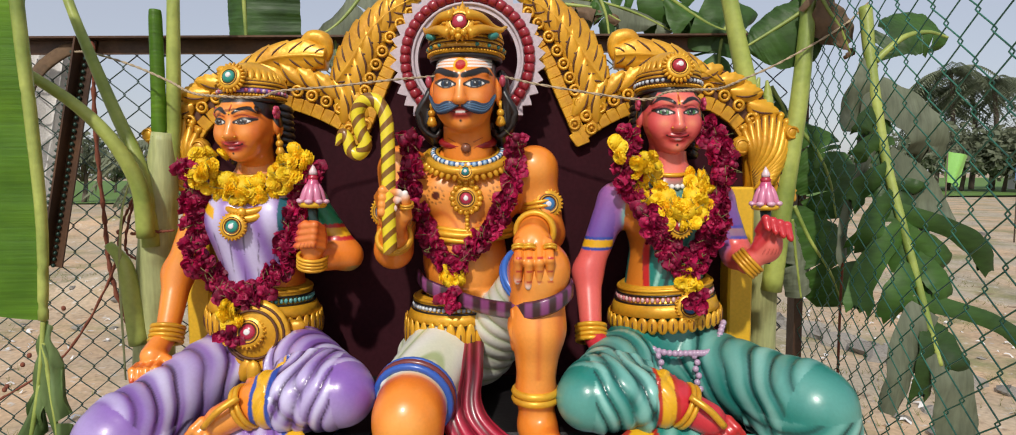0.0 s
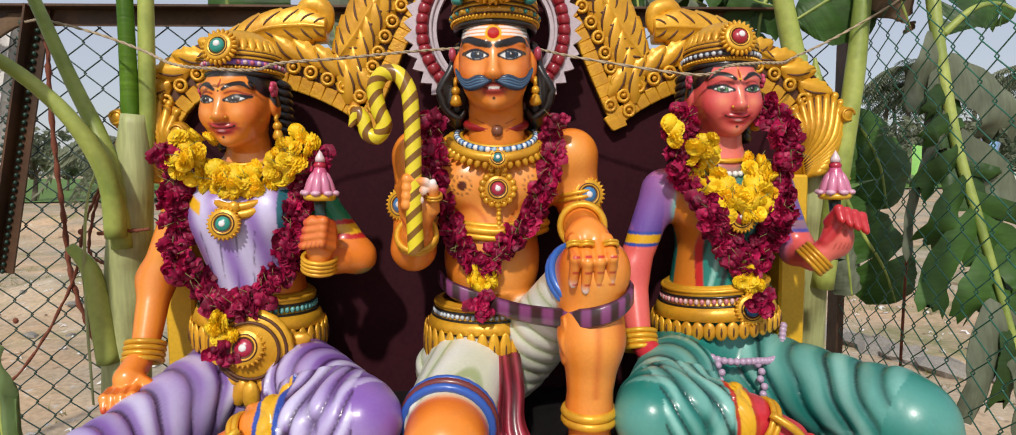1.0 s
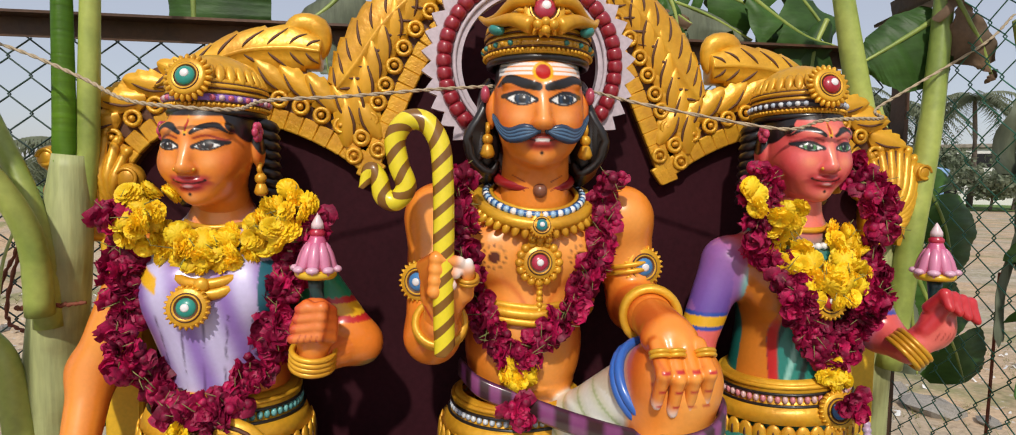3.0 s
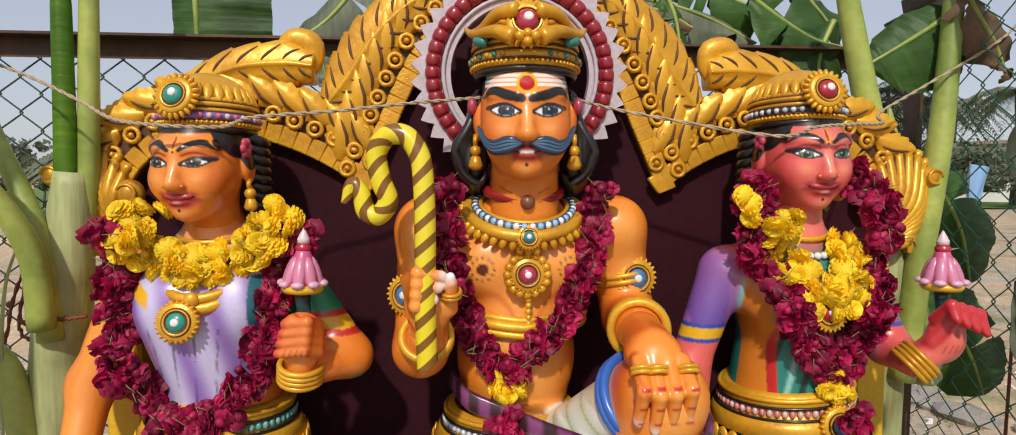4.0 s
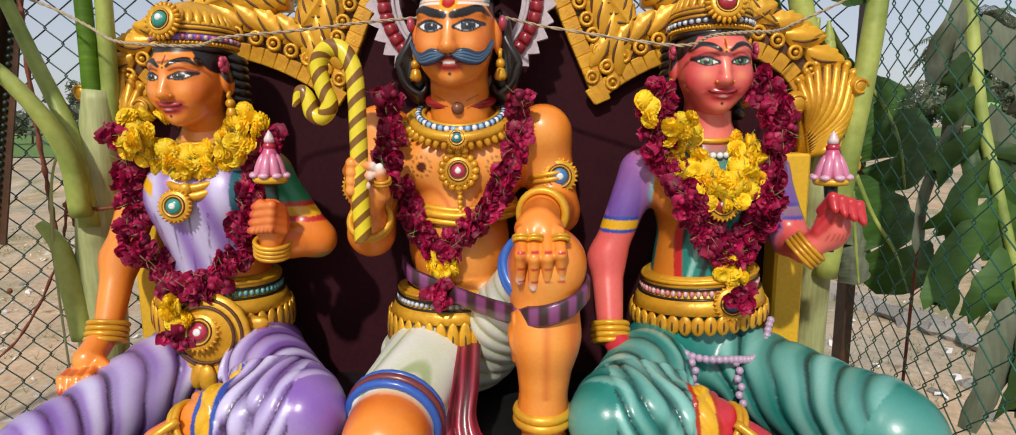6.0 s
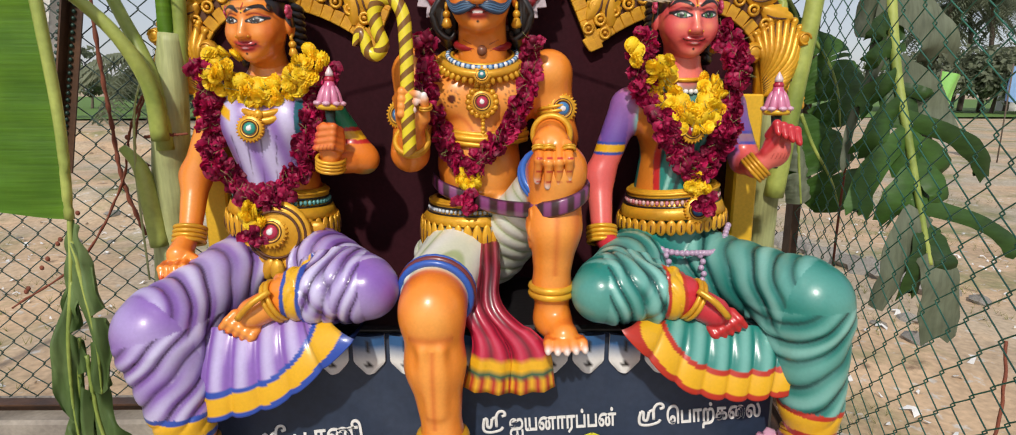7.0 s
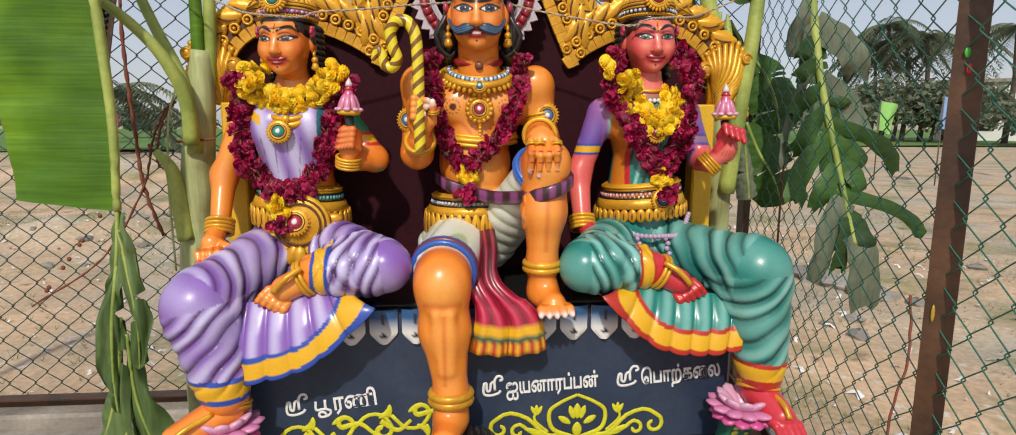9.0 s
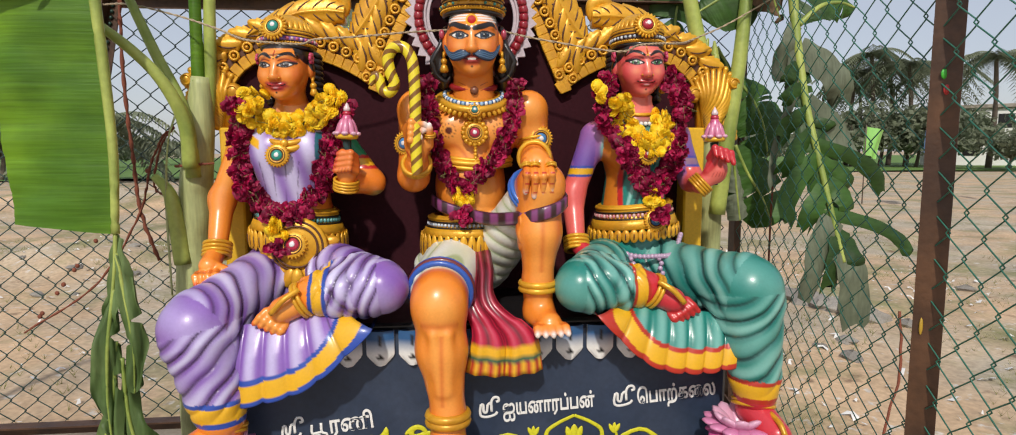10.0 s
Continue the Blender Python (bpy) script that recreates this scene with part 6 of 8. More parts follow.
        if i < 12:
            e2_ = (e + ends[i + 1]) / 2
            P2 = curve([vp(a[0] + 0.001, a[1], 1.736), vp(*(a * 0.55 + e2_[:2] * 0.45 + np.array((0.018, -0.010)) * (1 - abs(2 * t - 1))), 1.718), vp(e2_[0] * 0.96, e2_[1] * 0.96, 1.738)], 12)
            g.tube(P2, 0.0022, 5, 1)
    for (u, v), R in (((0.060, 0.050), 0.024), ((-0.082, 0.012), 0.030)):
        g.ball(vp(u, v, 1.735), (R, 0.022, R), 0, seg=14, rings=9)
        g.tube([vp(u + R * 0.62 * math.cos(b), v + R * 0.62 * math.sin(b), 1.717) for b in np.linspace(0, 5.2, 22)], 0.004, 6, 0)
    part("volute", g, [GOLD, GOLD_DARK], throne, "gilded bird-shaped volute")

# halo behind the middle head
halo = empty("halo", "round crimson and lilac halo with a saw-toothed rim", "halo")
HC = (-0.100, 1.662, 1.812)


def ring_slab(r0, r1, y0, y1, mat, name, teeth=0, depth=0.0, n=144):
    g = Geo()
    a = np.arange(n) * 2 * np.pi / n
    R = r1 + (depth * (1 - 2 * np.abs((np.arange(n) * teeth / n) % 1 - 0.5)) if teeth else 0) + 0 * a
    rows = []
    for r, y in ((r0 + 0 * a, y1), (r0 + 0 * a, y0), (R, y0), (R, y1)):
        rows.append(np.column_stack([HC[0] + r * np.cos(a), np.full(n, y), HC[2] + r * np.sin(a)]))
    g.grid(np.array(rows), 0, (1, 1, 1), True, True)
    part(name, g, mat, halo, smooth=False)


ring_slab(0.136, 0.194, 1.652, 1.672, LILAC, "toothed_rim", 36, 0.020)
g = Geo()
g.tube([(HC[0] + 0.150 * math.cos(a), 1.649, HC[2] + 0.150 * math.sin(a)) for a in np.arange(60) * 2 * np.pi / 60], 0.0045, 6, 0, closed=True, up=(0, 1, 0))
part("inner_ring", g, LILAC, halo)
g = Geo()
g.tube([(0.0115 * t, 0, -0.0115 * 0.045 * t * t) for t in np.linspace(-1, 1, 5)], np.array((0.0135, 0.0155, 0.0158, 0.0155, 0.0135)), 10, 0, up=(0, 1, 0))
BEADM = g.mesh("halo_bead", [CRIMSON])
for i in range(44):
    a = i * 2 * math.pi / 44
    part("halo_bead", BEADM, None, halo, m=Matrix.Translation((HC[0] + 0.170 * math.cos(a), 1.650, HC[2] + 0.170 * math.sin(a))) @ pose(0, 0, 0, 0, -math.degrees(a) + 90, 0))

# ---------------------------------------------------------------- things held in the hands
g = Geo()
pts = curve([(-0.268, 1.392, 1.312), (-0.271, 1.394, 1.406), (-0.271, 1.40, 1.514), (-0.273, 1.405, 1.591), (-0.279, 1.41, 1.640), (-0.300, 1.415, 1.672), (-0.329, 1.42, 1.673), (-0.347, 1.425, 1.646), (-0.341, 1.425, 1.605), (-0.330, 1.425, 1.572), (-0.346, 1.427, 1.549), (-0.365, 1.43, 1.556), (-0.373, 1.43, 1.585), (-0.386, 1.43, 1.597), (-0.396, 1.43, 1.567)], 1400)
rad = np.interp(np.linspace(0, 1, 1400), (0, 0.55, 0.8, 0.93, 1), (0.0165, 0.0165, 0.0155, 0.012, 0.008))
L = np.concatenate([[0], np.cumsum(np.linalg.norm(np.diff(pts, axis=0), axis=1))])
d = np.gradient(pts, axis=0)
d /= np.linalg.norm(d, axis=1)[:, None]
sd = np.cross(d, (0, 1, 0))
sd /= np.linalg.norm(sd, axis=1)[:, None]
P, C = np.zeros((1400, 20, 3)), np.zeros((1400, 20, 3))
for j in range(20):
    # the rows slant with the spiral, so that each stripe keeps a clean edge
    a = j * 2 * math.pi / 20
    at_ = np.clip(L - 0.014 * math.cos(a), 0, L[-1])
    c_ = np.column_stack([np.interp(at_, L, pts[:, i]) for i in range(3)])
    n_ = np.column_stack([np.interp(at_, L, sd[:, i]) for i in range(3)])
    P[:, j] = c_ + np.interp(at_, L, rad)[:, None] * (math.cos(a) * n_ + math.sin(a) * np.array((0, 1, 0)))
    C[:, j] = np.where(((L / 0.037) % 1.0 < 0.42)[:, None], np.array((0.20, 0.085, 0.008)), np.array((0.74, 0.60, 0.020)))
g.grid(P, 0, C, False, True, True)
thing("cane", g, PAINT, "yellow crook-handled cane with brown spiral stripes held in the hand", "cane")


def lotus_bud(x, y, z, lean, h=0.082):
    ob = empty("lotus_bud", "pink painted lotus bud on a dark green stalk", "lotus bud", "lotus buds")
    m = pose(x, y, z, 0, lean, 0)
    g = Geo()
    g.lathe([(0.002, 0.0), (0.024, 0.002), (0.028, 0.012), (0.022, 0.035), (0.013, 0.055), (0.010, 0.064)], m, 0, (0.55, 0.10, 0.22), 20)
    for i in range(8):
        a = i * math.pi / 4
        q = m @ pose(0.0225 * math.cos(a), 0.0225 * math.sin(a), 0.022, 0, 0, math.degrees(a)) @ pose(0, 0, 0, 0, -18, 0)
        g.ball(q.translation, (0.008, 0.0105, 0.030), 0, (0.60, 0.20, 0.33), 8, 8, q)
        q2 = m @ pose(0.034 * math.cos(a), 0.034 * math.sin(a), 0.006, 0, 0, math.degrees(a))
        g.ball(q2.translation, (0.008, 0.011, 0.006), 0, (0.66, 0.38, 0.50), 8, 5, q2)
    part("petals", g, PAINT, ob)
    g = Geo()
    g.lathe([(0.009, 0.056), (0.013, 0.062), (0.013, 0.067), (0.010, 0.070), (0.009, 0.074)], m, 0, (0.42, 0.02, 0.05), 14)
    g.lathe([(0.0105, 0.072), (0.010, 0.080), (0.004, 0.092), (0.0005, 0.098)], m, 0, (0.72, 0.55, 0.58), 14)
    part("tip", g, PAINT, ob, "white and crimson tip")
    g = Geo()
    g.lathe([(0.006, -0.012), (0.030, -0.010), (0.034, -0.005), (0.034, 0.001), (0.022, 0.004)], m, 0, (0.70, 0.42, 0.02), 20)
    part("collar", g, PAINT, ob, "yellow collar")
    g = Geo()
    g.tube([tuple((m @ pose(0.006 * math.sin(t * 2), 0, -0.012 - 0.135 * t)).translation) for t in np.linspace(0, 1, 10)], np.linspace(0.013, 0.008, 10), 10, 0, (0.012, 0.045, 0.045))
    part("stalk", g, PAINT, ob)


lotus_bud(-0.480, 1.488, 1.428, 2)
lotus_bud(0.655, 1.490, 1.418, -1)


def footrest(x, y, z, s):
    """A pink lotus on a leaning green stalk, under a foot."""
    ob = empty("lotus_footrest", "pink lotus footrest on a green spotted stalk", "footrest", "lotus footrests")
    g = Geo()
    for ring, (n, r, tilt, ln) in enumerate(((10, 0.045, 40, 0.050), (12, 0.060, 14, 0.058), (12, 0.055, -14, 0.050))):
        for i in range(n):
            a = i * 2 * math.pi / n + ring * 0.3
            q = pose(x, y, z + 0.012 - 0.016 * ring, 0, 0, 0) @ pose(r * math.cos(a), r * math.sin(a), 0, 0, 0, math.degrees(a)) @ pose(0, 0, 0, 0, -tilt, 0)
            g.ball(q.translation, (ln * 0.8, 0.026, 0.011), 0, ((0.66, 0.36, 0.50), (0.62, 0.22, 0.40), (0.55, 0.08, 0.26))[ring], 9, 7, q)
    part("petals", g, PAINT, ob)
    g = Geo()
    P = curve([(x, y + 0.01, z - 0.02), (x - 0.025 * s, y + 0.04, z - 0.16), (x - 0.06 * s, y + 0.07, 0.262)], 16)
    g.tube(P, np.linspace(0.048, 0.030, 16), 14, 0, (0.015, 0.13, 0.075))
    for i in range(9):
        for k in (-1, 1):
            p = P[1 + i] + np.array((0.014 * k - 0.004 * s, -0.044 + 0.0015 * i, 0.0))
            g.ball(p, (0.013, 0.004, 0.006), 0, (0.60, 0.55, 0.04), 8, 5, pose(0, 0, 0, 0, 18 * k, 0))
    part("stalk", g, PAINT, ob, "green stalk with yellow spots")


footrest(-0.800, 1.245, 0.585, -1)
footrest(0.650, 1.250, 0.592, 1)

# small crouching figure under the hanging foot
k = Clay((-0.30, 1.08, 0.25), (0.02, 1.36, 0.62), 0.005)
k.egg((-0.135, 1.225, 0.43), (0.078, 0.075, 0.085), (0.40, 0.02, 0.015), 0.02)
k.egg((-0.130, 1.250, 0.475), (0.085, 0.080, 0.075), INK, 0.01)
k.egg((-0.17, 1.22, 0.32), (0.10, 0.10, 0.09), (0.40, 0.02, 0.015), 0.03)
k.egg((-0.195, 1.20, 0.50), (0.05, 0.06, 0.022), (0.60, 0.45, 0.03), 0.01)
k.carve(lambda X, Y, Z: 0.005 * (np.abs(np.sin(X * 160 + np.sin(Z * 90))) < 0.4) * (Z > 0.46), 0.015)


def demon_paint(V, C):
    x, y, z = V.T
    for ex in (-0.165, -0.11):
        lay(C, (y < 1.2) * edge(np.hypot((x - ex) * 0.7, z - 0.425) - 0.010), CHALK)
        lay(C, (y < 1.2) * edge(np.hypot(x - ex, z - 0.425) - 0.006), INK)


g = Geo()
k.skin(g, 0, 0.003, demon_paint)
thing("crouching_figurine", g, PAINT, "small red painted figurine with black hair under the foot", "figurine")

# ---------------------------------------------------------------- garlands
def rose_mesh(seed):
    rnd = random.Random(seed)
    g = Geo()
    for i in range(11):
        a, lift = i * 2.4, i / 10
        r = 0.017 * (1 - 0.55 * lift)
        q = pose(0, 0, 0.010 * lift, rnd.uniform(-25, 25), rnd.uniform(-25, 25), math.degrees(a)) @ pose(r * 0.55, 0, 0, 0, -35 + 75 * lift, 0)
        P = [[tuple(q @ Vector((r * 1.1 * u * (1 - 0.2 * abs(v)), r * 0.95 * v, 0.35 * r * (u * u + v * v) + rnd.uniform(-0.0022, 0.0022)))) for v in (-1, -0.4, 0.4, 1)] for u in (-0.6, 0.3, 1.0)]
        g.grid(P)
    g.ball((0, 0, -0.004), (0.012, 0.012, 0.010), 0, seg=6, rings=4)
    return g.mesh("rose", [ROSE])


def marigold_mesh(seed):
    rnd = random.Random(seed)
    g = Geo()
    for ring, (n, tilt, r) in enumerate(((22, 2, 0.026), (20, 16, 0.0245), (18, 30, 0.0225), (15, 44, 0.0195))):
        for i in range(n):
            a = 360 * (i + 0.5 * (ring % 2)) / n + rnd.uniform(-8, 8)
            q = pose(0, 0, 0.002 * ring, 0, 0, a) @ pose(0, 0, 0, rnd.uniform(-12, 12), -tilt + rnd.uniform(-10, 10), 0)
            w = r * 0.21
            P = [[tuple(q @ Vector((r * t, ww * w * k, 0.0015 * math.sin(t * 3) + 0.001 * abs(k)))) for k in (-1, 0, 1)] for t, ww in ((0.15, 0.5), (0.65, 1.0), (1.0, 0.75))]
            g.grid(P)
    a = np.arange(40) * 2 * np.pi / 40
    rows = []
    for j in range(11):
        t = j / 10
        ruff = 1 + 0.13 * np.cos(a * (10 - 0.5 * j) + j * 2.2) + 0.06 * np.cos(a * 17 + j)
        rr = 0.0205 * math.cos(t * 1.45) * ruff
        zz = -0.004 + 0.0175 * math.sin(t * 1.5) + (0.0022 * (j % 2)) * np.cos(a * 10 + j * 2.2)
        rows.append(np.column_stack([rr * np.cos(a), rr * np.sin(a), zz]))
    g.grid(rows, 0, (1, 1, 1), False, True, True)
    return g.mesh("marigold", [MARIGOLD], True)


ROSES = [rose_mesh(s) for s in range(5)]
MARIS = [marigold_mesh(s) for s in range(4)]
SEPAL = material("dry_sepal", (0.22, 0.22, 0.07), 0.8, 0, 0.3, 50, 0.2, 200)
statues = [o for o in scene.objects if o.name.startswith("statue")]
bpy.context.view_layer.update()


def rest_y(x, z, fallback):
    """The depth at which something laid on the statues from the front would touch."""
    best = None
    for o in statues:
        ok, p, n, i = o.ray_cast(o.matrix_world.inverted() @ Vector((x, 0.8, z)), Vector((0, 1, 0)), distance=0.9)
        if ok and (best is None or p.y < best):
            best = p.y
    return fallback if best is None else min(max(best, fallback - 0.05), fallback + 0.06)


def strung(name, path, label, meshes, pname, step, per, wide, size, yf, lift, seed, category="garland", ends=()):
    rnd = random.Random(seed)
    ob = empty(name, label, category, "flower garlands")
    pts = list(along(path, step))
    ys = np.array([rest_y(q[0], q[1], yf) for q, d, f in pts])
    k = np.array([0.25, 0.5, 0.25])
    ys = np.convolve(np.pad(ys, 1, "edge"), k, "valid")
    for (q, d, f), y in zip(pts, ys):
        n = np.array((-d[1], d[0]))
        for j in range(per):
            o = (j - (per - 1) / 2) * wide + rnd.uniform(-0.005, 0.005)
            c = q + n * o + d * rnd.uniform(-0.006, 0.006)
            out = lift + 0.010 * (1 - (2 * o / (wide * per + 1e-6)) ** 2) + rnd.uniform(-0.005, 0.007)
            m = Matrix.Translation((c[0], y - out, c[1])) @ pose(0, 0, 0, 90 + rnd.uniform(-45, 45), rnd.uniform(-45, 45) + 700 * o, rnd.uniform(0, 360)) @ pose(0, 0, 0, 0, 0, rnd.uniform(0, 360))
            part(pname, rnd.choice(meshes), None, ob, m=m @ Matrix.Scale(size * rnd.uniform(0.85, 1.2), 4))
    g = Geo()
    g.tube([(q[0], y - 0.006, q[1]) for (q, d, f), y in zip(pts, ys)], 0.004, 6)
    for (q, d, f), y in zip(pts, ys):
        for j in range(2):
            a = rnd.uniform(0, 6.28)
            e = np.array((math.cos(a), -0.5, math.sin(a))) * rnd.uniform(0.02, 0.040)
            b = np.array((q[0], y - lift - 0.008, q[1]))
            g.tube([b, b + e * 0.5 + rnd.uniform(-0.003, 0.003), b + e], (0.0012, 0.0009, 0.0004), 4)
    part("string", g, SEPAL, ob, "thin stalks and thread")
    for nm, ms, cx2, cz2, cnt, sz in ends:
        yy = rest_y(cx2, cz2, yf)
        for i in range(cnt):
            a = i * 2.4
            rr = 0.021 * math.sqrt(i / max(cnt, 1)) * 1.3
            m = Matrix.Translation((cx2 + rr * math.cos(a), yy - 0.020 - rnd.uniform(0, 0.01), cz2 + rr * math.sin(a) * 1.1)) @ pose(0, 0, 0, 90 + rnd.uniform(-30, 30), rnd.uniform(-30, 30), rnd.uniform(0, 360))
            part(nm, rnd.choice(ms), None, ob, m=m @ Matrix.Scale(sz, 4))
    return ob


strung("rose_garland", [(-0.795, 1.530), (-0.805, 1.452), (-0.805, 1.37), (-0.794, 1.295), (-0.751, 1.228), (-0.686, 1.194), (-0.628, 1.203), (-0.584, 1.261), (-0.557, 1.327), (-0.535, 1.402), (-0.512, 1.467), (-0.490, 1.525)],
       "thick garland of dark red roses hung over the shoulders", ROSES, "rose", 0.0175, 4, 0.0142, 0.74, 1.53, 0.020, 1, ends=(("marigold", MARIS, -0.690, 1.149, 7, 0.75), ("rose", ROSES, -0.688, 1.100, 6, 0.8)))
strung("marigold_garland", [(-0.748, 1.555), (-0.762, 1.510), (-0.745, 1.478), (-0.692, 1.460), (-0.635, 1.460), (-0.575, 1.488), (-0.533, 1.517), (-0.510, 1.552)],
       "short garland of bright yellow marigolds round the neck", MARIS, "marigold", 0.021, 3, 0.0215, 0.74, 1.52, 0.024, 2)
strung("rose_garland", [(-0.244, 1.600), (-0.241, 1.532), (-0.237, 1.466), (-0.222, 1.399), (-0.198, 1.341), (-0.165, 1.290), (-0.137, 1.265), (-0.111, 1.282), (-0.073, 1.315), (-0.039, 1.357), (-0.006, 1.407), (0.019, 1.465), (0.028, 1.531), (0.030, 1.595)],
       "dark red rose garland with a marigold cluster below", ROSES, "rose", 0.0175, 3, 0.0150, 0.74, 1.545, 0.020, 3, ends=(("marigold", MARIS, -0.135, 1.240, 9, 0.72), ("rose", ROSES, -0.139, 1.186, 6, 0.8)))
strung("rose_garland", [(0.312, 1.602), (0.304, 1.554), (0.313, 1.497), (0.346, 1.431), (0.38, 1.366), (0.414, 1.308), (0.451, 1.269), (0.472, 1.258), (0.496, 1.283), (0.52, 1.332), (0.535, 1.398), (0.550, 1.463), (0.557, 1.528), (0.539, 1.585), (0.519, 1.625)],
       "thick dark red rose garland hung low on the chest", ROSES, "rose", 0.0175, 4, 0.0142, 0.74, 1.53, 0.022, 4, ends=(("marigold", MARIS, 0.472, 1.226, 7, 0.72), ("rose", ROSES, 0.478, 1.183, 6, 0.8)))
strung("marigold_garland", [(0.352, 1.535), (0.372, 1.465), (0.399, 1.418), (0.439, 1.394), (0.479, 1.416), (0.497, 1.456), (0.504, 1.515)],
       "loose garland of yellow marigolds on the chest", MARIS, "marigold", 0.022, 3, 0.0230, 0.76, 1.51, 0.018, 5, ends=(("marigold", MARIS, 0.288, 1.566, 3, 0.8),))

# twine tied across the three heads
g = Geo()
for off in (0.0, math.pi):
    pts = curve([(-1.40, 1.96, 1.90), (-1.20, 1.75, 1.855), (-1.0, 1.62, 1.795), (-0.84, 1.51, 1.735), (-0.76, 1.462, 1.700), (-0.69, 1.455, 1.690), (-0.60, 1.475, 1.690), (-0.56, 1.50, 1.708), (-0.43, 1.52, 1.722), (-0.30, 1.555, 1.742), (-0.19, 1.585, 1.756), (-0.10, 1.60, 1.765),
                 (-0.01, 1.585, 1.756), (0.10, 1.555, 1.728), (0.34, 1.515, 1.686), (0.40, 1.472, 1.698), (0.46, 1.462, 1.702), (0.53, 1.490, 1.708), (0.62, 1.62, 1.742), (0.78, 1.70, 1.812), (0.95, 1.71, 1.91), (1.03, 1.72, 1.98)], 420)
    ph = np.arange(420) * 0.9 + off
    pts = pts + np.column_stack([0 * ph, 0.0018 * np.cos(ph), 0.0018 * np.sin(ph)])
    g.tube(pts, 0.0020, 6)
thing("twine", g, TWINE, "twisted jute twine tied across the crowned heads", "twine")

# ---------------------------------------------------------------- ground and kerb
def ground_z(x, y):
    r = math.hypot(x, y)
    z = 0.05 * noise.noise((x * 0.35, y * 0.35, 1.3)) + 0.025 * noise.noise((x * 1.7, y * 1.7, 4.1)) + 0.010 * noise.noise((x * 6, y * 6, 7.7))
    pile = 0.32 * math.exp(-((x + 4.6) / 1.3) ** 2 - ((y - 7.2) / 0.9) ** 2) + 0.22 * math.exp(-((x + 2.6) / 0.8) ** 2 - ((y - 8.0) / 0.7) ** 2)
    pile += 0.5 * math.exp(-((x + 9.0) / 4) ** 2 - ((y - 15.0) / 1.5) ** 2)
    return -0.02 + z * min(1, 6 / (r * 0.25 + 1)) + pile * (1 + 0.35 * noise.noise((x * 2.5, y * 2.5, 0.2)))


def soil_material():
    m = material("dry_dug_soil", (0.50, 0.35, 0.215), 0.95, 0, 0.36, 1.6, 1.0, 26, second=(0.40, 0.34, 0.25), mix_scale=0.55, mix_at=(0.42, 0.60))
    n, l = m.node_tree.nodes, m.node_tree.links
    hs = [q for q in n if q.bl_idname == "ShaderNodeHueSaturation"][0]
    src = hs.inputs["Color"].links[0].from_socket
    co = [q for q in n if q.bl_idname == "ShaderNodeTexCoord"][0]
    # scrubby grass in patches, with pale grit
    for scale, lo, hi, col, det in ((0.9, 0.50, 0.64, (0.24, 0.225, 0.10), 9), (9.0, 0.60, 0.68, (0.52, 0.48, 0.42), 4), (3.2, 0.60, 0.70, (0.16, 0.10, 0.06), 7)):
        t = n.new("ShaderNodeTexNoise")
        t.inputs["Scale"].default_value, t.inputs["Detail"].default_value, t.inputs["Roughness"].default_value = scale, det, 0.65
        l.new(co.outputs["Object"], t.inputs["Vector"])
        r = n.new("ShaderNodeMapRange")
        r.inputs["From Min"].default_value, r.inputs["From Max"].default_value = lo, hi
        l.new(t.outputs["Fac"], r.inputs["Value"])
        mx = n.new("ShaderNodeMix")
        mx.data_type = "RGBA"
        l.new(r.outputs["Result"], mx.inputs["Factor"])
        l.new(src, mx.inputs[6])
        mx.inputs[7].default_value = (*col, 1)
        src = mx.outputs[2]
    l.new(src, hs.inputs["Color"])
    return m


g = Geo()
ax = np.concatenate([-np.geomspace(12, 900, 16)[::-1], np.linspace(-11.5, 11.5, 140), np.geomspace(12, 900, 16)])
ay = np.concatenate([-np.geomspace(6, 900, 8)[::-1], np.linspace(-5, 18, 150), np.geomspace(18.5, 900, 18)])
g.grid([[(x, y, ground_z(x, y) if abs(x) < 60 and abs(y) < 60 else -0.02) for x in ax] for y in ay])
thing("ground", g, soil_material(), "dry brown soil with grit and sparse grass", "ground", kind="structure")
g = Geo()
xs, ys = np.linspace(-120, 190, 40), np.linspace(34, 160, 20)
g.grid([[(x, y + 3 * math.sin(x * 0.07), 0.06 + 0.05 * math.sin(x * 0.4 + y)) for x in xs] for y in ys])
thing("grass_field", g, GREEN_GRASS, "far strip of short green grass", "grass", kind="stuff")
g = Geo()
g.box((-3.2, -1.6, -0.10), (1.02, 2.16, 0.262), bevel=0.015)
thing("pavement", g, CONCRETE, "worn grey concrete platform under the shrine", "pavement", kind="structure", smooth=False)
g = Geo()
g.box((-3.2, 1.90, 0.25), (1.0, 2.10, 0.315), bevel=0.012)
thing("kerb", g, CONCRETE, "grey concrete kerb below the fence", "kerb", kind="structure", smooth=False)

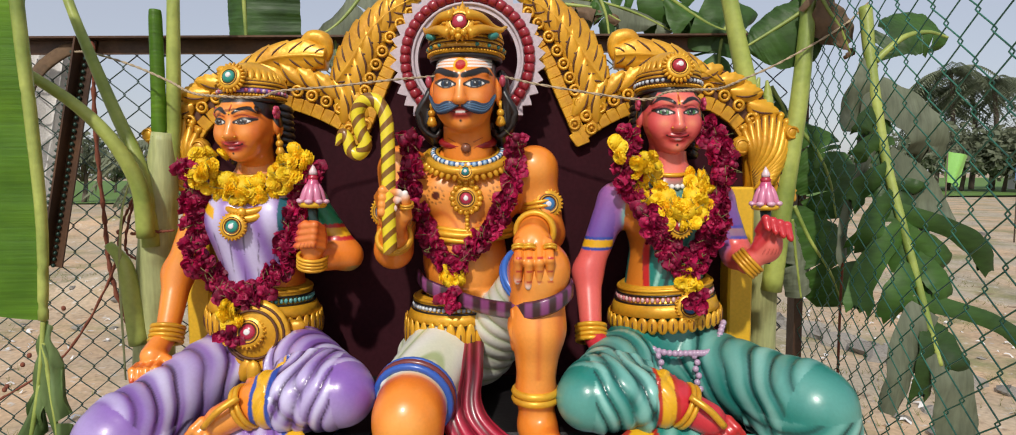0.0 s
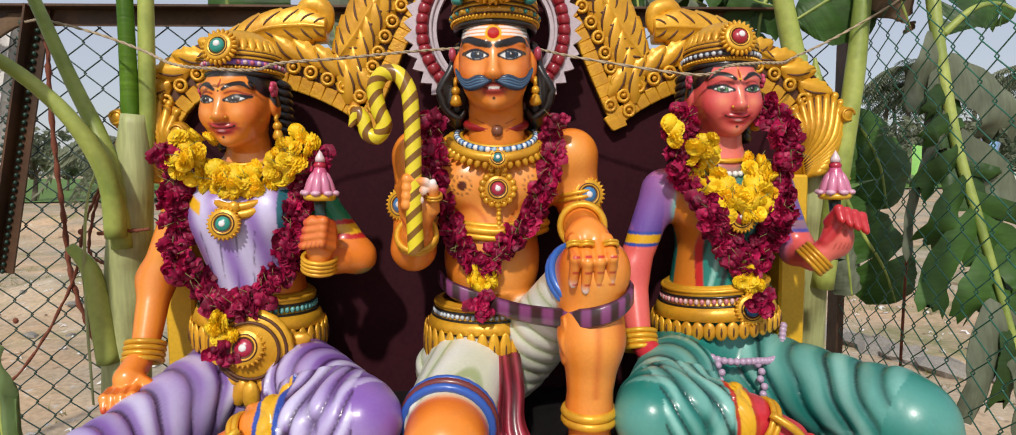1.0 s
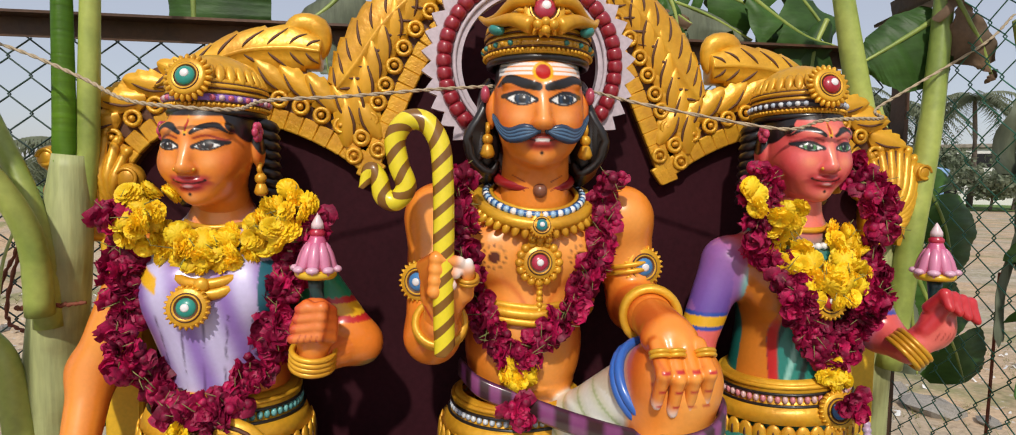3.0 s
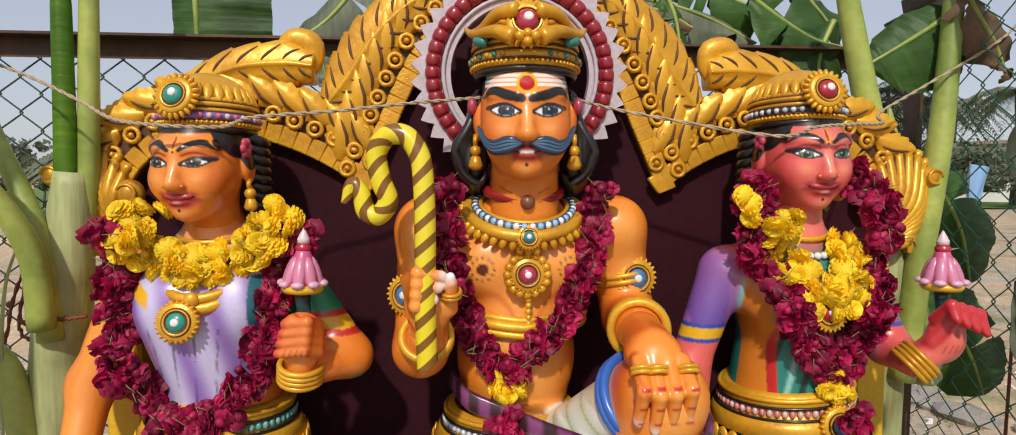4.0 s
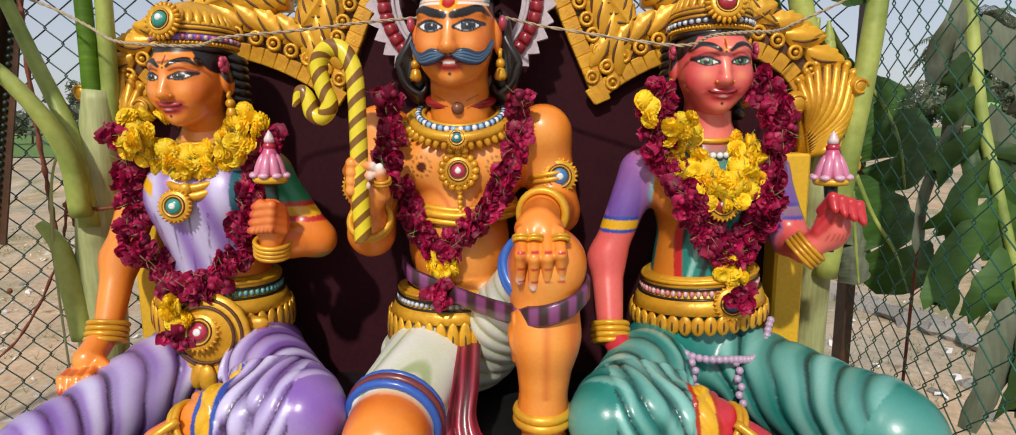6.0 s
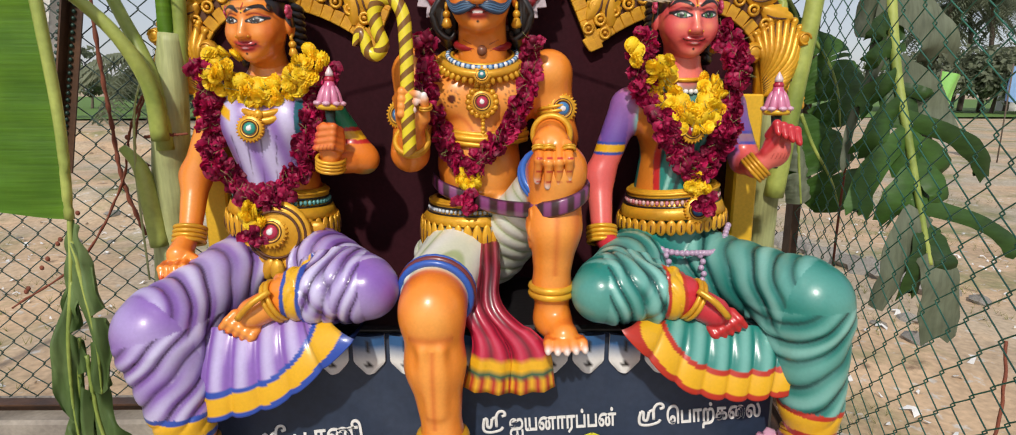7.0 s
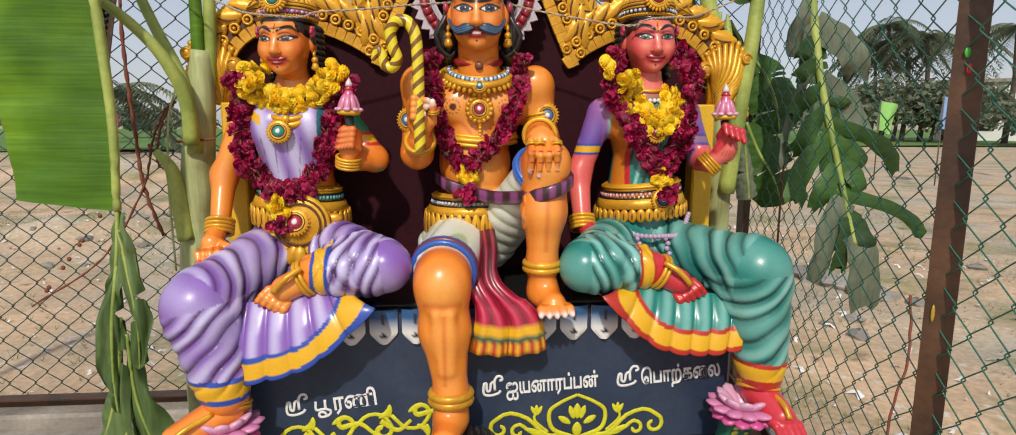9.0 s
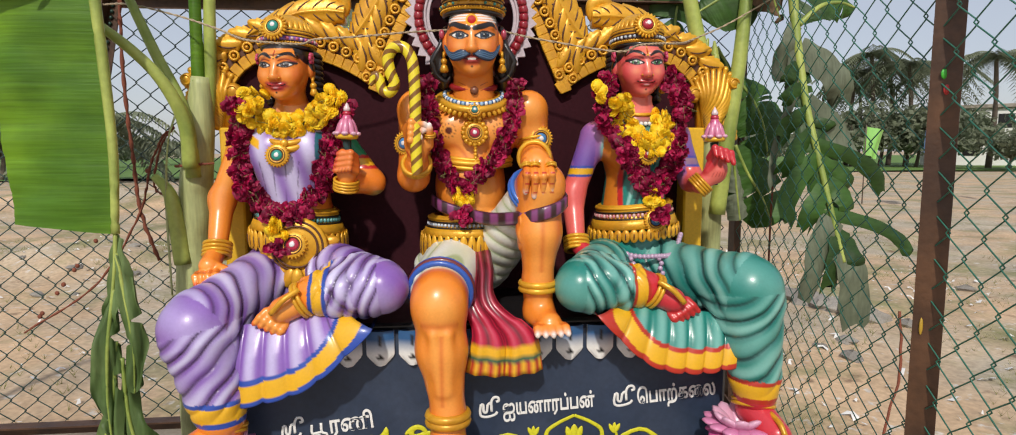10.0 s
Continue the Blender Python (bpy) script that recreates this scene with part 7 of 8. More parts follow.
# ---------------------------------------------------------------- fences
def angle_iron(a, b, leg=0.05, t=0.006, turn=0.0):
    """A steel angle between two points."""
    a, b = Vector(a), Vector(b)
    q = (b - a).to_track_quat("Z", "Y").to_matrix().to_4x4() @ pose(0, 0, 0, 0, 0, turn)
    prof = [(0, 0), (leg, 0), (leg, t), (t, t), (t, leg), (0, leg)]
    g = Geo()
    R = [[tuple(Matrix.Translation(p) @ q @ Vector((u, v, 0))) for u, v in prof] for p in (a, b)]
    g.grid(R, 0, (1, 1, 1), False, True)
    for r in R:
        g.add(r, [(0, 1, 2, 3), (0, 3, 4, 5)])
    return g


def chain_link(p0, p1, z0, z1, w=0.088, h=0.082, r=0.0021, slack=0.004, seed=1):
    """Zigzag wires that hook into one another, from p0 to p1 on the ground plan."""
    p0, p1 = np.array(p0, float), np.array(p1, float)
    L = np.linalg.norm(p1 - p0)
    e = (p1 - p0) / L
    nrm = np.array((-e[1], e[0]))
    nj = int((z1 - z0) / (h / 2))
    g = Geo()
    rnd = np.random.RandomState(seed)
    for i in range(int(L / (w / 2))):
        P = []
        for j in range(nj + 1):
            odd = (j + i) % 2
            s = i * w / 2 + odd * w / 2 + (0.06 if odd else -0.06) * w * 0.5
            z = z0 + j * h / 2
            wob = slack * noise.noise((s * 3, z * 3, seed)), slack * noise.noise((s * 3, z * 3, seed + 9))
            q = p0 + e * (s + wob[0]) + nrm * ((0.0035 if odd else -0.0035) + 4 * slack * noise.noise((s * 0.9, z * 0.9, seed + 3)))
            P.append((q[0], q[1], z + wob[1]))
        c = np.array(P)
        # soften each hook and give the bar its twist
        m = []
        for j in range(len(c)):
            a, b = c[max(j - 1, 0)], c[min(j + 1, len(c) - 1)]
            m += [c[j] * 0.86 + a * 0.14, c[j] * 0.97 + (a + b) * 0.015, c[j] * 0.86 + b * 0.14] if 0 < j < len(c) - 1 else [c[j]]
        g.tube(m, r, 5, 0, up=(nrm[0], nrm[1], 0.05))
    return g


fb = empty("back_fence", "brown steel frame fence with dark green chain-link mesh", "fence")
FY = 1.985
for n_, a, b in (("top_rail", (-1.62, FY, 1.945), (0.97, FY, 1.945)), ("bottom_rail", (-3.0, FY, 0.362), (0.97, FY, 0.362))):
    part(n_, angle_iron(a, b, 0.05, 0.006, 180), RUSTY, fb, smooth=False)
# first one is a hanging brown cloth strap, built from the angle profile
part("post", angle_iron((-1.530, FY - 0.01, 1.20), (-1.375, FY - 0.01, 1.945), 0.045, 0.006, 180), RUSTY, fb, "slanting brown cloth strap hung at the fence corner", smooth=False)
part("post", angle_iron((-3.0, FY, 0.315), (-3.0, FY, 1.95)), RUSTY, fb, smooth=False)
part("post", angle_iron((0.95, FY, 0.27), (0.95, FY, 2.0), 0.05, 0.006, 90), RUSTY, fb, smooth=False)
tagged(part("chain_link_mesh", chain_link((-3.0, FY + 0.02), (0.95, FY + 0.02), 0.36, 1.92, 0.096, 0.088, 0.0021, 0.004, 3), WIRE_D, fb, "dark green wire mesh"), kind="stuff")

fr = empty("side_fence", "brown steel post fence with glossy green chain-link mesh", "fence")


def side(y, off=0.0):
    return (0.95 - 0.172 * (1.985 - y) + off, y)


part("post", angle_iron((*side(0.75, 0.010), -0.05), (*side(0.75, 0.010), 2.3), 0.05, 0.006, 135), RUSTY, fr, "tall brown painted steel angle post", smooth=False)
part("bottom_rail", angle_iron((*side(1.98), 0.345), (*side(-0.6), 0.345), 0.045, 0.006, 100), RUSTY, fr, smooth=False)
part("top_rail", angle_iron((*side(1.98), 2.02), (*side(1.45, 0.02), 2.04), 0.06, 0.008, 100), RUSTY, fr, "brown wooden-looking rail end", smooth=False)
tagged(part("chain_link_mesh", chain_link(side(1.97, 0.03), side(-0.75, 0.03), 0.30, 2.30, 0.092, 0.084, 0.0015, 0.008, 8), WIRE_G, fr, "glossy green coated wire mesh"), kind="stuff")
g = Geo()
for dz, dx, col in ((1.522, 0.0, (0.05, 0.42, 0.03)), (1.492, 0.004, (0.45, 0.02, 0.02))):
    g.ball((0.762 + dx, 0.7335 - dx, dz), (0.007, 0.0025, 0.010), 0, col, 8, 5)
g.ball((0.757, 0.7385, 1.03), (0.004, 0.003, 0.018), 0, (0.45, 0.28, 0.03), 8, 5)
part("paint_dab", g, PAINT, fr, "green, red and ochre paint dabs")

# ---------------------------------------------------------------- banana plants
def stalk(pts, r, mat, seg=14, groove=0.0):
    p = curve(pts, 28)
    rr = np.interp(np.linspace(0, 1, 28), np.linspace(0, 1, len(r)), r)
    g = Geo()
    g.tube(p, rr, seg)
    return g


def blade(rib, n_dir, widths, sides=(1, 1), droop=(0.5, 0.5), strips=9, tear=0.3, seed=0, ripple=0.004, nv=5):
    """A banana leaf's blade along its rib: strips that hang apart where it is torn. n_dir: the way its upper face looks; droop: radians by which each half hangs."""
    rnd = random.Random(seed)
    p = curve(rib, 73)
    d = np.gradient(p, axis=0)
    d /= np.linalg.norm(d, axis=1)[:, None]
    n0 = np.array(n_dir, float)
    g = Geo()
    for side_, on, dr in ((-1, sides[0], droop[0]), (1, sides[1], droop[1])):
        if not on:
            continue
        cuts = sorted(rnd.sample(range(6, 68), max(strips - 1, 0))) if strips > 1 else []
        ends = [0] + cuts + [72]
        for a, b in zip(ends[:-1], ends[1:]):
            extra = rnd.uniform(-1, 1) * tear
            short = 1 - 0.35 * abs(rnd.uniform(-1, 1)) * tear
            slide = rnd.uniform(-0.2, 0.5) * tear
            mid = (a + b) / 2
            step_ = np.linalg.norm(p[1] - p[0])
            rows = []
            for i in range(a, b + 1):
                w = np.interp(i / 72, np.linspace(0, 1, len(widths)), widths) * on * short
                s = np.cross(d[i], n0)
                s /= np.linalg.norm(s)
                up = np.cross(s, d[i])
                f = (i - a) / max(b - a, 1)
                pinch = 1 - 0.20 * tear * (2 * f - 1) ** 2
                row = []
                for j in range(nv + 1):
                    t = j / nv
                    ang = (dr + extra) * t ** 0.8
                    off = side_ * s * math.cos(ang * 0.8) * w * t * pinch - up * math.sin(ang) * w * t * 0.9 + d[i] * (slide * w * t * t + (mid - i) * step_ * min(0.62 * tear, 0.7) * t ** 1.3) + np.array((0, 0, -0.25 * tear * w * t * t))
                    rp = ripple * 2.2 * noise.noise((i * (0.16 if ripple < 0.009 else 0.055), t * 2.2, seed + side_)) * (0.3 + t) + (0.0014 if ripple < 0.009 else 0.0) * math.sin(i * 2.1) * t
                    row.append(p[i] + off + up * rp)
                rows.append(row)
            if len(rows) > 1:
                rows = np.array(rows)
                g.grid(rows)
                # thickness
                g.grid(rows - np.array((0, 0.0015, 0.0008)))
    return g


def leaf(parent, rib, n_dir, widths, mat=None, rib_r=(0.012, 0.004), **kw):
    b = part("leaf", blade(rib, n_dir, widths, **kw), mat or LEAF, parent)
    g = Geo()
    g.tube(curve(rib, 40), np.linspace(*rib_r, 40), 8)
    part("midrib", g, RIB, b)
    return b


pl = empty("banana_plant", "banana plant with a pale green stem tied beside the shrine", "banana plant", "banana plants")
g = stalk([(-1.055, 1.74, 0.26), (-1.045, 1.72, 0.8), (-1.015, 1.71, 1.2), (-0.985, 1.70, 1.45), (-0.97, 1.70, 1.62)], (0.062, 0.056, 0.053, 0.046, 0.03), STEM, 18)
part("stem", g, STEM, pl)
for i, (pts, r) in enumerate((([(-1.045, 1.665, 1.02), (-1.06, 1.655, 1.20), (-1.075, 1.655, 1.26), (-1.115, 1.66, 1.305)], (0.035, 0.03, 0.024, 0.016)),
                              ([(-0.995, 1.66, 1.30), (-1.0, 1.655, 1.45), (-1.03, 1.66, 1.56), (-1.10, 1.68, 1.70), (-1.20, 1.70, 1.93), (-1.26, 1.71, 2.10)], (0.03, 0.028, 0.024, 0.021, 0.017, 0.015)),
                              ([(-0.99, 1.63, 1.33), (-0.99, 1.61, 1.47), (-1.03, 1.57, 1.59), (-1.10, 1.54, 1.68), (-1.17, 1.48, 1.75), (-1.22, 1.45, 1.79)], (0.03, 0.028, 0.023, 0.02, 0.016, 0.013)),
                              ([(-0.985, 1.69, 1.5), (-0.975, 1.69, 1.65), (-0.972, 1.69, 1.935), (-0.972, 1.69, 1.945)], (0.026, 0.025, 0.022, 0.012)),
                              ([(-0.96, 1.71, 1.5), (-0.945, 1.71, 1.65), (-0.925, 1.70, 2.0), (-0.915, 1.70, 2.25)], (0.026, 0.026, 0.021, 0.018)))):
    r = [0.78 * v for v in r]
    part("petiole", stalk(pts, r, STEM), RIB if i != 3 else LEAF, pl)
g = Geo()
g.tube(curve([(-1.035, 1.655, 1.505), (-1.06, 1.64, 1.40), (-1.075, 1.64, 1.20), (-1.08, 1.65, 0.92)], 20), np.linspace(0.008, 0.004, 20), 6, flat=0.4)
part("dry_strip", g, STEM, pl)
# cut leaf hanging beside the shrine
leaf(pl, [(-1.115, 1.37, 2.25), (-1.11, 1.385, 1.9), (-1.10, 1.395, 1.61), (-1.095, 1.40, 1.38), (-1.105, 1.40, 1.155)], (0.15, -1, 0.1), (0.30, 0.31, 0.30, 0.29, 0.27), rib_r=(0.016, 0.011), sides=(0, 1), droop=(0.2, 0.25), strips=1, tear=0.05, seed=3, ripple=0.006, nv=8)
leaf(pl, [(-1.115, 1.37, 2.25), (-1.11, 1.385, 1.9), (-1.10, 1.395, 1.61), (-1.095, 1.40, 1.38), (-1.105, 1.40, 1.155)], (0.15, -1, 0.1), (0.02, 0.015, 0.010, 0.006, 0.004), rib_r=(0.014, 0.010), sides=(1, 0), droop=(0.9, 0.2), strips=1, tear=0.0, seed=5)
leaf(pl, [(-1.40, 1.36, 2.02), (-1.30, 1.34, 1.90), (-1.22, 1.34, 1.82)], (0.2, -0.9, 0.5), (0.16, 0.14, 0.03), LEAF_DRY, (0.006, 0.003), strips=2, tear=0.2, seed=6)
# its torn lower end
for i, (pts, w, mt, sd) in enumerate((([(-1.105, 1.40, 1.155), (-1.11, 1.39, 1.05), (-1.13, 1.385, 0.93), (-1.17, 1.38, 0.83)], (0.03, 0.055, 0.04, 0.012), LEAF_LIMP, 11),
                                      ([(-1.105, 1.395, 1.10), (-1.085, 1.385, 0.98), (-1.07, 1.38, 0.84), (-1.075, 1.38, 0.70)], (0.02, 0.045, 0.05, 0.03), LEAF_LIMP, 12),
                                      ([(-1.115, 1.39, 1.0), (-1.13, 1.37, 0.86), (-1.14, 1.365, 0.70), (-1.135, 1.36, 0.58)], (0.015, 0.05, 0.055, 0.01), LEAF_LIMP, 13),
                                      ([(-1.12, 1.39, 0.85), (-1.14, 1.38, 0.66), (-1.19, 1.37, 0.48), (-1.27, 1.36, 0.30)], (0.01, 0.05, 0.09, 0.11), LEAF_LIMP, 14),
                                      ([(-1.11, 1.395, 0.80), (-1.10, 1.39, 0.62), (-1.06, 1.38, 0.48), (-1.00, 1.37, 0.33)], (0.01, 0.05, 0.09, 0.10), LEAF_LIMP, 15),
                                      ([(-1.115, 1.39, 0.70), (-1.13, 1.38, 0.50), (-1.15, 1.37, 0.29)], (0.01, 0.05, 0.06), LEAF_LIMP, 16))):
    leaf(pl, pts, (0.5 * (i % 3 - 1), -1, 0.1), [0.80 * v for v in w], mt, (0.006, 0.003), droop=(0.9, 0.5), strips=2, tear=0.35, seed=sd, ripple=0.014)

pr = empty("banana_plant", "banana plant with yellow-green stalks and dark torn leaves behind the shrine", "banana plant", "banana plants")
part("stem", stalk([(0.80, 1.83, 0.26), (0.79, 1.82, 0.9), (0.785, 1.80, 1.3), (0.775, 1.80, 1.6)], (0.05, 0.047, 0.042, 0.03), STEM, 16), STEM, pr)
for pts, r in (([(0.775, 1.80, 1.50), (0.735, 1.80, 1.71), (0.69, 1.80, 1.90), (0.65, 1.80, 2.08)], (0.032, 0.030, 0.026, 0.022)),
               ([(0.795, 1.76, 1.15), (0.82, 1.745, 1.44), (0.85, 1.74, 1.70), (0.868, 1.745, 1.90), (0.88, 1.75, 2.06)], (0.030, 0.027, 0.025, 0.022, 0.02)),
               ([(0.79, 1.82, 1.5), (0.80, 1.83, 1.70), (0.795, 1.83, 1.78)], (0.02, 0.018, 0.004)),
               ([(0.775, 1.83, 1.5), (0.765, 1.84, 1.72), (0.775, 1.84, 1.79)], (0.02, 0.018, 0.004))):
    part("petiole", stalk(pts, r, RIB), RIB, pr)
leaf(pr, [(0.90, 1.78, 1.99), (0.84, 1.78, 1.95), (0.76, 1.79, 1.90), (0.71, 1.80, 1.87)], (0.0, -1, 0.25), (0.10, 0.14, 0.11, 0.02), LEAF_SHADED, (0.008, 0.003), sides=(1, 0.5), droop=(0.3, 0.5), strips=1, tear=0.1, seed=21)
leaf(pr, [(0.885, 1.73, 2.02), (0.915, 1.72, 1.96), (0.955, 1.72, 1.90), (0.985, 1.72, 1.83)], (0.1, -1, 0.2), (0.06, 0.07, 0.06, 0.02), LEAF_BROWN, (0.007, 0.003), strips=3, tear=0.5, seed=22, ripple=0.012)
# leaf lying behind the mesh, hanging in shreds
RIBP = curve([(0.985, 1.66, 1.95), (0.99, 1.63, 1.78), (1.01, 1.585, 1.54), (1.035, 1.53, 1.34), (1.065, 1.48, 1.14), (1.085, 1.45, 1.02)], 60)
g = Geo()
g.tube(RIBP, np.linspace(0.017, 0.006, 60), 10)
part("midrib", g, RIB, pr, "thick yellow-green midrib")
part("leaf", blade([RIBP[i] + np.array((0, 0.006, 0)) for i in (12, 24, 36, 48, 59)], (-0.2, -1, 0.1), (0.02, 0.045, 0.055, 0.05, 0.02), droop=(0.3, 0.3), strips=7, tear=0.25, seed=31), LEAF_SHADED, pr)


def strip(f, dx, dz, w, mat, seed, curl=0.004):
    """One torn strip of a blade: rooted on the midrib at f, bending over to a ragged tip dx, dz away."""
    rnd = random.Random(seed)
    r = np.array([np.interp(f, np.linspace(0, 1, 60), RIBP[:, i]) for i in range(3)])
    p = curve([r, r + np.array((dx * 0.55, -0.012, dz * 0.30)), r + np.array((dx * 0.88, rnd.uniform(-0.03, 0.01), dz * 0.66)), r + np.array((dx, rnd.uniform(-0.03, 0.02), dz))], 22)
    d = np.gradient(p, axis=0)
    d /= np.linalg.norm(d, axis=1)[:, None]
    rows = []
    for i in range(22):
        t = i / 21
        half = w * 0.5 * np.interp(t, (0, 0.12, 0.55, 0.9, 1), (1.0, 1.0, 1.08, 1.10, 0.92)) * (1 + 0.22 * noise.noise((t * 5, seed, 0)))
        n_ = np.array((-d[i, 2], 0.25 * math.sin(seed + 3 * t), d[i, 0]))
        n_ /= np.linalg.norm(n_)
        rows.append([p[i] + n_ * u * half + np.array((0, curl * (u * u - 1) * (1 + t) + 0.004 * noise.noise((t * 9, u * 2, seed)), 0)) + d[i] * ((0.5 * w * rnd.uniform(-1, 1)) if i == 21 else 0) for u in (-1, -0.5, 0, 0.5, 1)])
    g = Geo()
    rows = np.array(rows)
    g.grid(rows)
    g.grid(rows + np.array((0, 0.0015, 0)))
    part("leaf_strip", g, mat, pr)


for i, (f, dx, dz, w, mt) in enumerate(((0.30, -0.060, -0.06, 0.050, LEAF_SHADED), (0.36, -0.077, -0.05, 0.052, LEAF_SHADED), (0.43, -0.090, -0.09, 0.055, LEAF_SHADED), (0.50, -0.090, -0.14, 0.058, LEAF_SHADED), (0.58, -0.124, -0.22, 0.062, LEAF_SHADED),
                                          (0.68, -0.065, -0.13, 0.062, LEAF_SHADED), (0.78, -0.085, -0.24, 0.075, LEAF_DRY), (0.86, -0.022, -0.17, 0.060, LEAF_SHADED),
                                          (0.26, 0.153, -0.160, 0.105, LEAF_DRY), (0.40, 0.130, -0.19, 0.080, LEAF_DRY), (0.46, 0.075, -0.03, 0.034, LEAF_SHADED), (0.54, 0.240, -0.155, 0.048, LEAF_SHADED), (0.60, 0.100, -0.10, 0.055, LEAF_SHADED), (0.66, 0.070, -0.10, 0.060, LEAF_SHADED),
                                          (0.76, 0.270, -0.140, 0.042, LEAF_SHADED), (0.84, 0.060, -0.14, 0.055, LEAF_SHADED), (0.94, 0.065, -0.25, 0.088, LEAF_DRY), (0.18, -0.050, -0.20, 0.050, LEAF_DRY), (0.22, -0.035, -0.34, 0.028, LEAF_DRY), (0.34, -0.100, -0.36, 0.028, LEAF_DRY))):
    strip(f, dx, dz, w, mt, 200 + i)
leaf(pr, [(1.0, 1.63, 1.80), (1.07, 1.63, 1.86), (1.15, 1.65, 1.88), (1.22, 1.67, 1.87)], (-0.3, -0.9, 0.4), (0.03, 0.12, 0.13, 0.07), LEAF_SHADED, (0.010, 0.004), sides=(1, 0.5), droop=(0.4, 0.6), strips=4, tear=0.35, seed=32)
# broad leaf pieces between stem and mesh
leaf(pr, [(0.90, 1.88, 1.66), (0.96, 1.86, 1.58), (1.0, 1.84, 1.48), (1.02, 1.83, 1.36)], (-0.2, -1, 0.2), (0.03, 0.10, 0.12, 0.05), LEAF_SHADED, (0.007, 0.003), droop=(0.5, 0.6), strips=3, tear=0.3, seed=41)
leaf(pr, [(0.875, 1.80, 1.40), (0.92, 1.79, 1.30), (0.98, 1.78, 1.20), (1.02, 1.78, 1.10)], (-0.2, -0.95, 0.4), (0.04, 0.11, 0.12, 0.07), LEAF_SHADED, (0.007, 0.003), droop=(0.4, 0.7), strips=2, tear=0.25, seed=42)
leaf(pr, [(0.87, 1.80, 1.36), (0.88, 1.79, 1.25), (0.90, 1.79, 1.12)], (-0.2, -1, 0.1), (0.02, 0.05, 0.05), LEAF_DRY, (0.006, 0.003), droop=(0.8, 0.8), strips=2, tear=0.3, seed=43)
# leaves over the top rail
tl = empty("banana_leaf_bunch", "bunch of green and wilted banana leaves over the fence rail", "banana leaves", "leaf bunches")
leaf(tl, [(-0.89, 2.06, 2.40), (-0.885, 2.06, 2.15), (-0.88, 2.06, 1.955)], (0.1, -1, 0.1), (0.16, 0.18, 0.18), LEAF_SHADED, (0.010, 0.006), sides=(1.0, 0.4), droop=(0.2, 0.5), strips=1, tear=0.05, seed=51)
leaf(tl, [(-0.42, 2.05, 2.20), (-0.50, 2.02, 2.06), (-0.58, 1.99, 1.97), (-0.68, 1.97, 1.93)], (0.1, -0.9, 0.5), (0.10, 0.12, 0.10, 0.03), LEAF_DRY, (0.008, 0.003), droop=(0.5, 0.7), strips=2, tear=0.2, seed=52, ripple=0.012)
leaf(tl, [(-0.56, 2.0, 1.99), (-0.55, 1.97, 1.90), (-0.54, 1.96, 1.83)], (0.1, -1, 0.1), (0.03, 0.06, 0.02), LEAF_DRY, (0.004, 0.002), strips=1, tear=0.1, seed=53)
tr = empty("banana_leaf_bunch", "bunch of dark torn banana leaves over the fence rail", "banana leaves", "leaf bunches")
for i, (pts, w, mt) in enumerate((([(0.10, 2.05, 2.10), (0.28, 2.04, 2.08), (0.42, 2.03, 2.04), (0.56, 2.02, 1.97)], (0.05, 0.09, 0.08, 0.02), LEAF_DRY),
                                  ([(0.36, 2.06, 2.14), (0.48, 2.05, 2.10), (0.60, 2.04, 2.05), (0.70, 2.03, 1.98)], (0.05, 0.12, 0.12, 0.04), LEAF_SHADED),
                                  ([(0.30, 2.0, 2.10), (0.33, 1.99, 2.02), (0.345, 1.99, 1.93)], (0.03, 0.05, 0.03), LEAF_SHADED),
                                  ([(0.62, 2.10, 2.30), (0.70, 2.08, 2.15), (0.78, 2.06, 2.04), (0.82, 2.05, 1.96)], (0.08, 0.13, 0.12, 0.04), LEAF_SHADED),
                                  ([(0.74, 1.97, 2.02), (0.70, 1.96, 1.93), (0.69, 1.95, 1.82), (0.70, 1.95, 1.70)], (0.05, 0.09, 0.08, 0.03), LEAF_SHADED),
                                  ([(0.86, 1.95, 1.78), (0.90, 1.94, 1.70), (0.92, 1.93, 1.60), (0.93, 1.93, 1.48)], (0.04, 0.07, 0.07, 0.02), LEAF_SHADED),
                                  ([(0.52, 1.98, 2.08), (0.60, 1.97, 2.02), (0.68, 1.96, 1.97), (0.76, 1.96, 1.95)], (0.04, 0.09, 0.08, 0.02), LEAF_SHADED),
                                  ([(0.20, 2.02, 2.06), (0.30, 2.0, 2.04), (0.38, 2.0, 2.00)], (0.03, 0.05, 0.02), LEAF_BROWN))):
    leaf(tr, pts, (0.0, -0.8, 0.6), w, mt, (0.007, 0.003), droop=(0.8, 0.8), strips=4, tear=0.5, seed=60 + i, ripple=0.010)

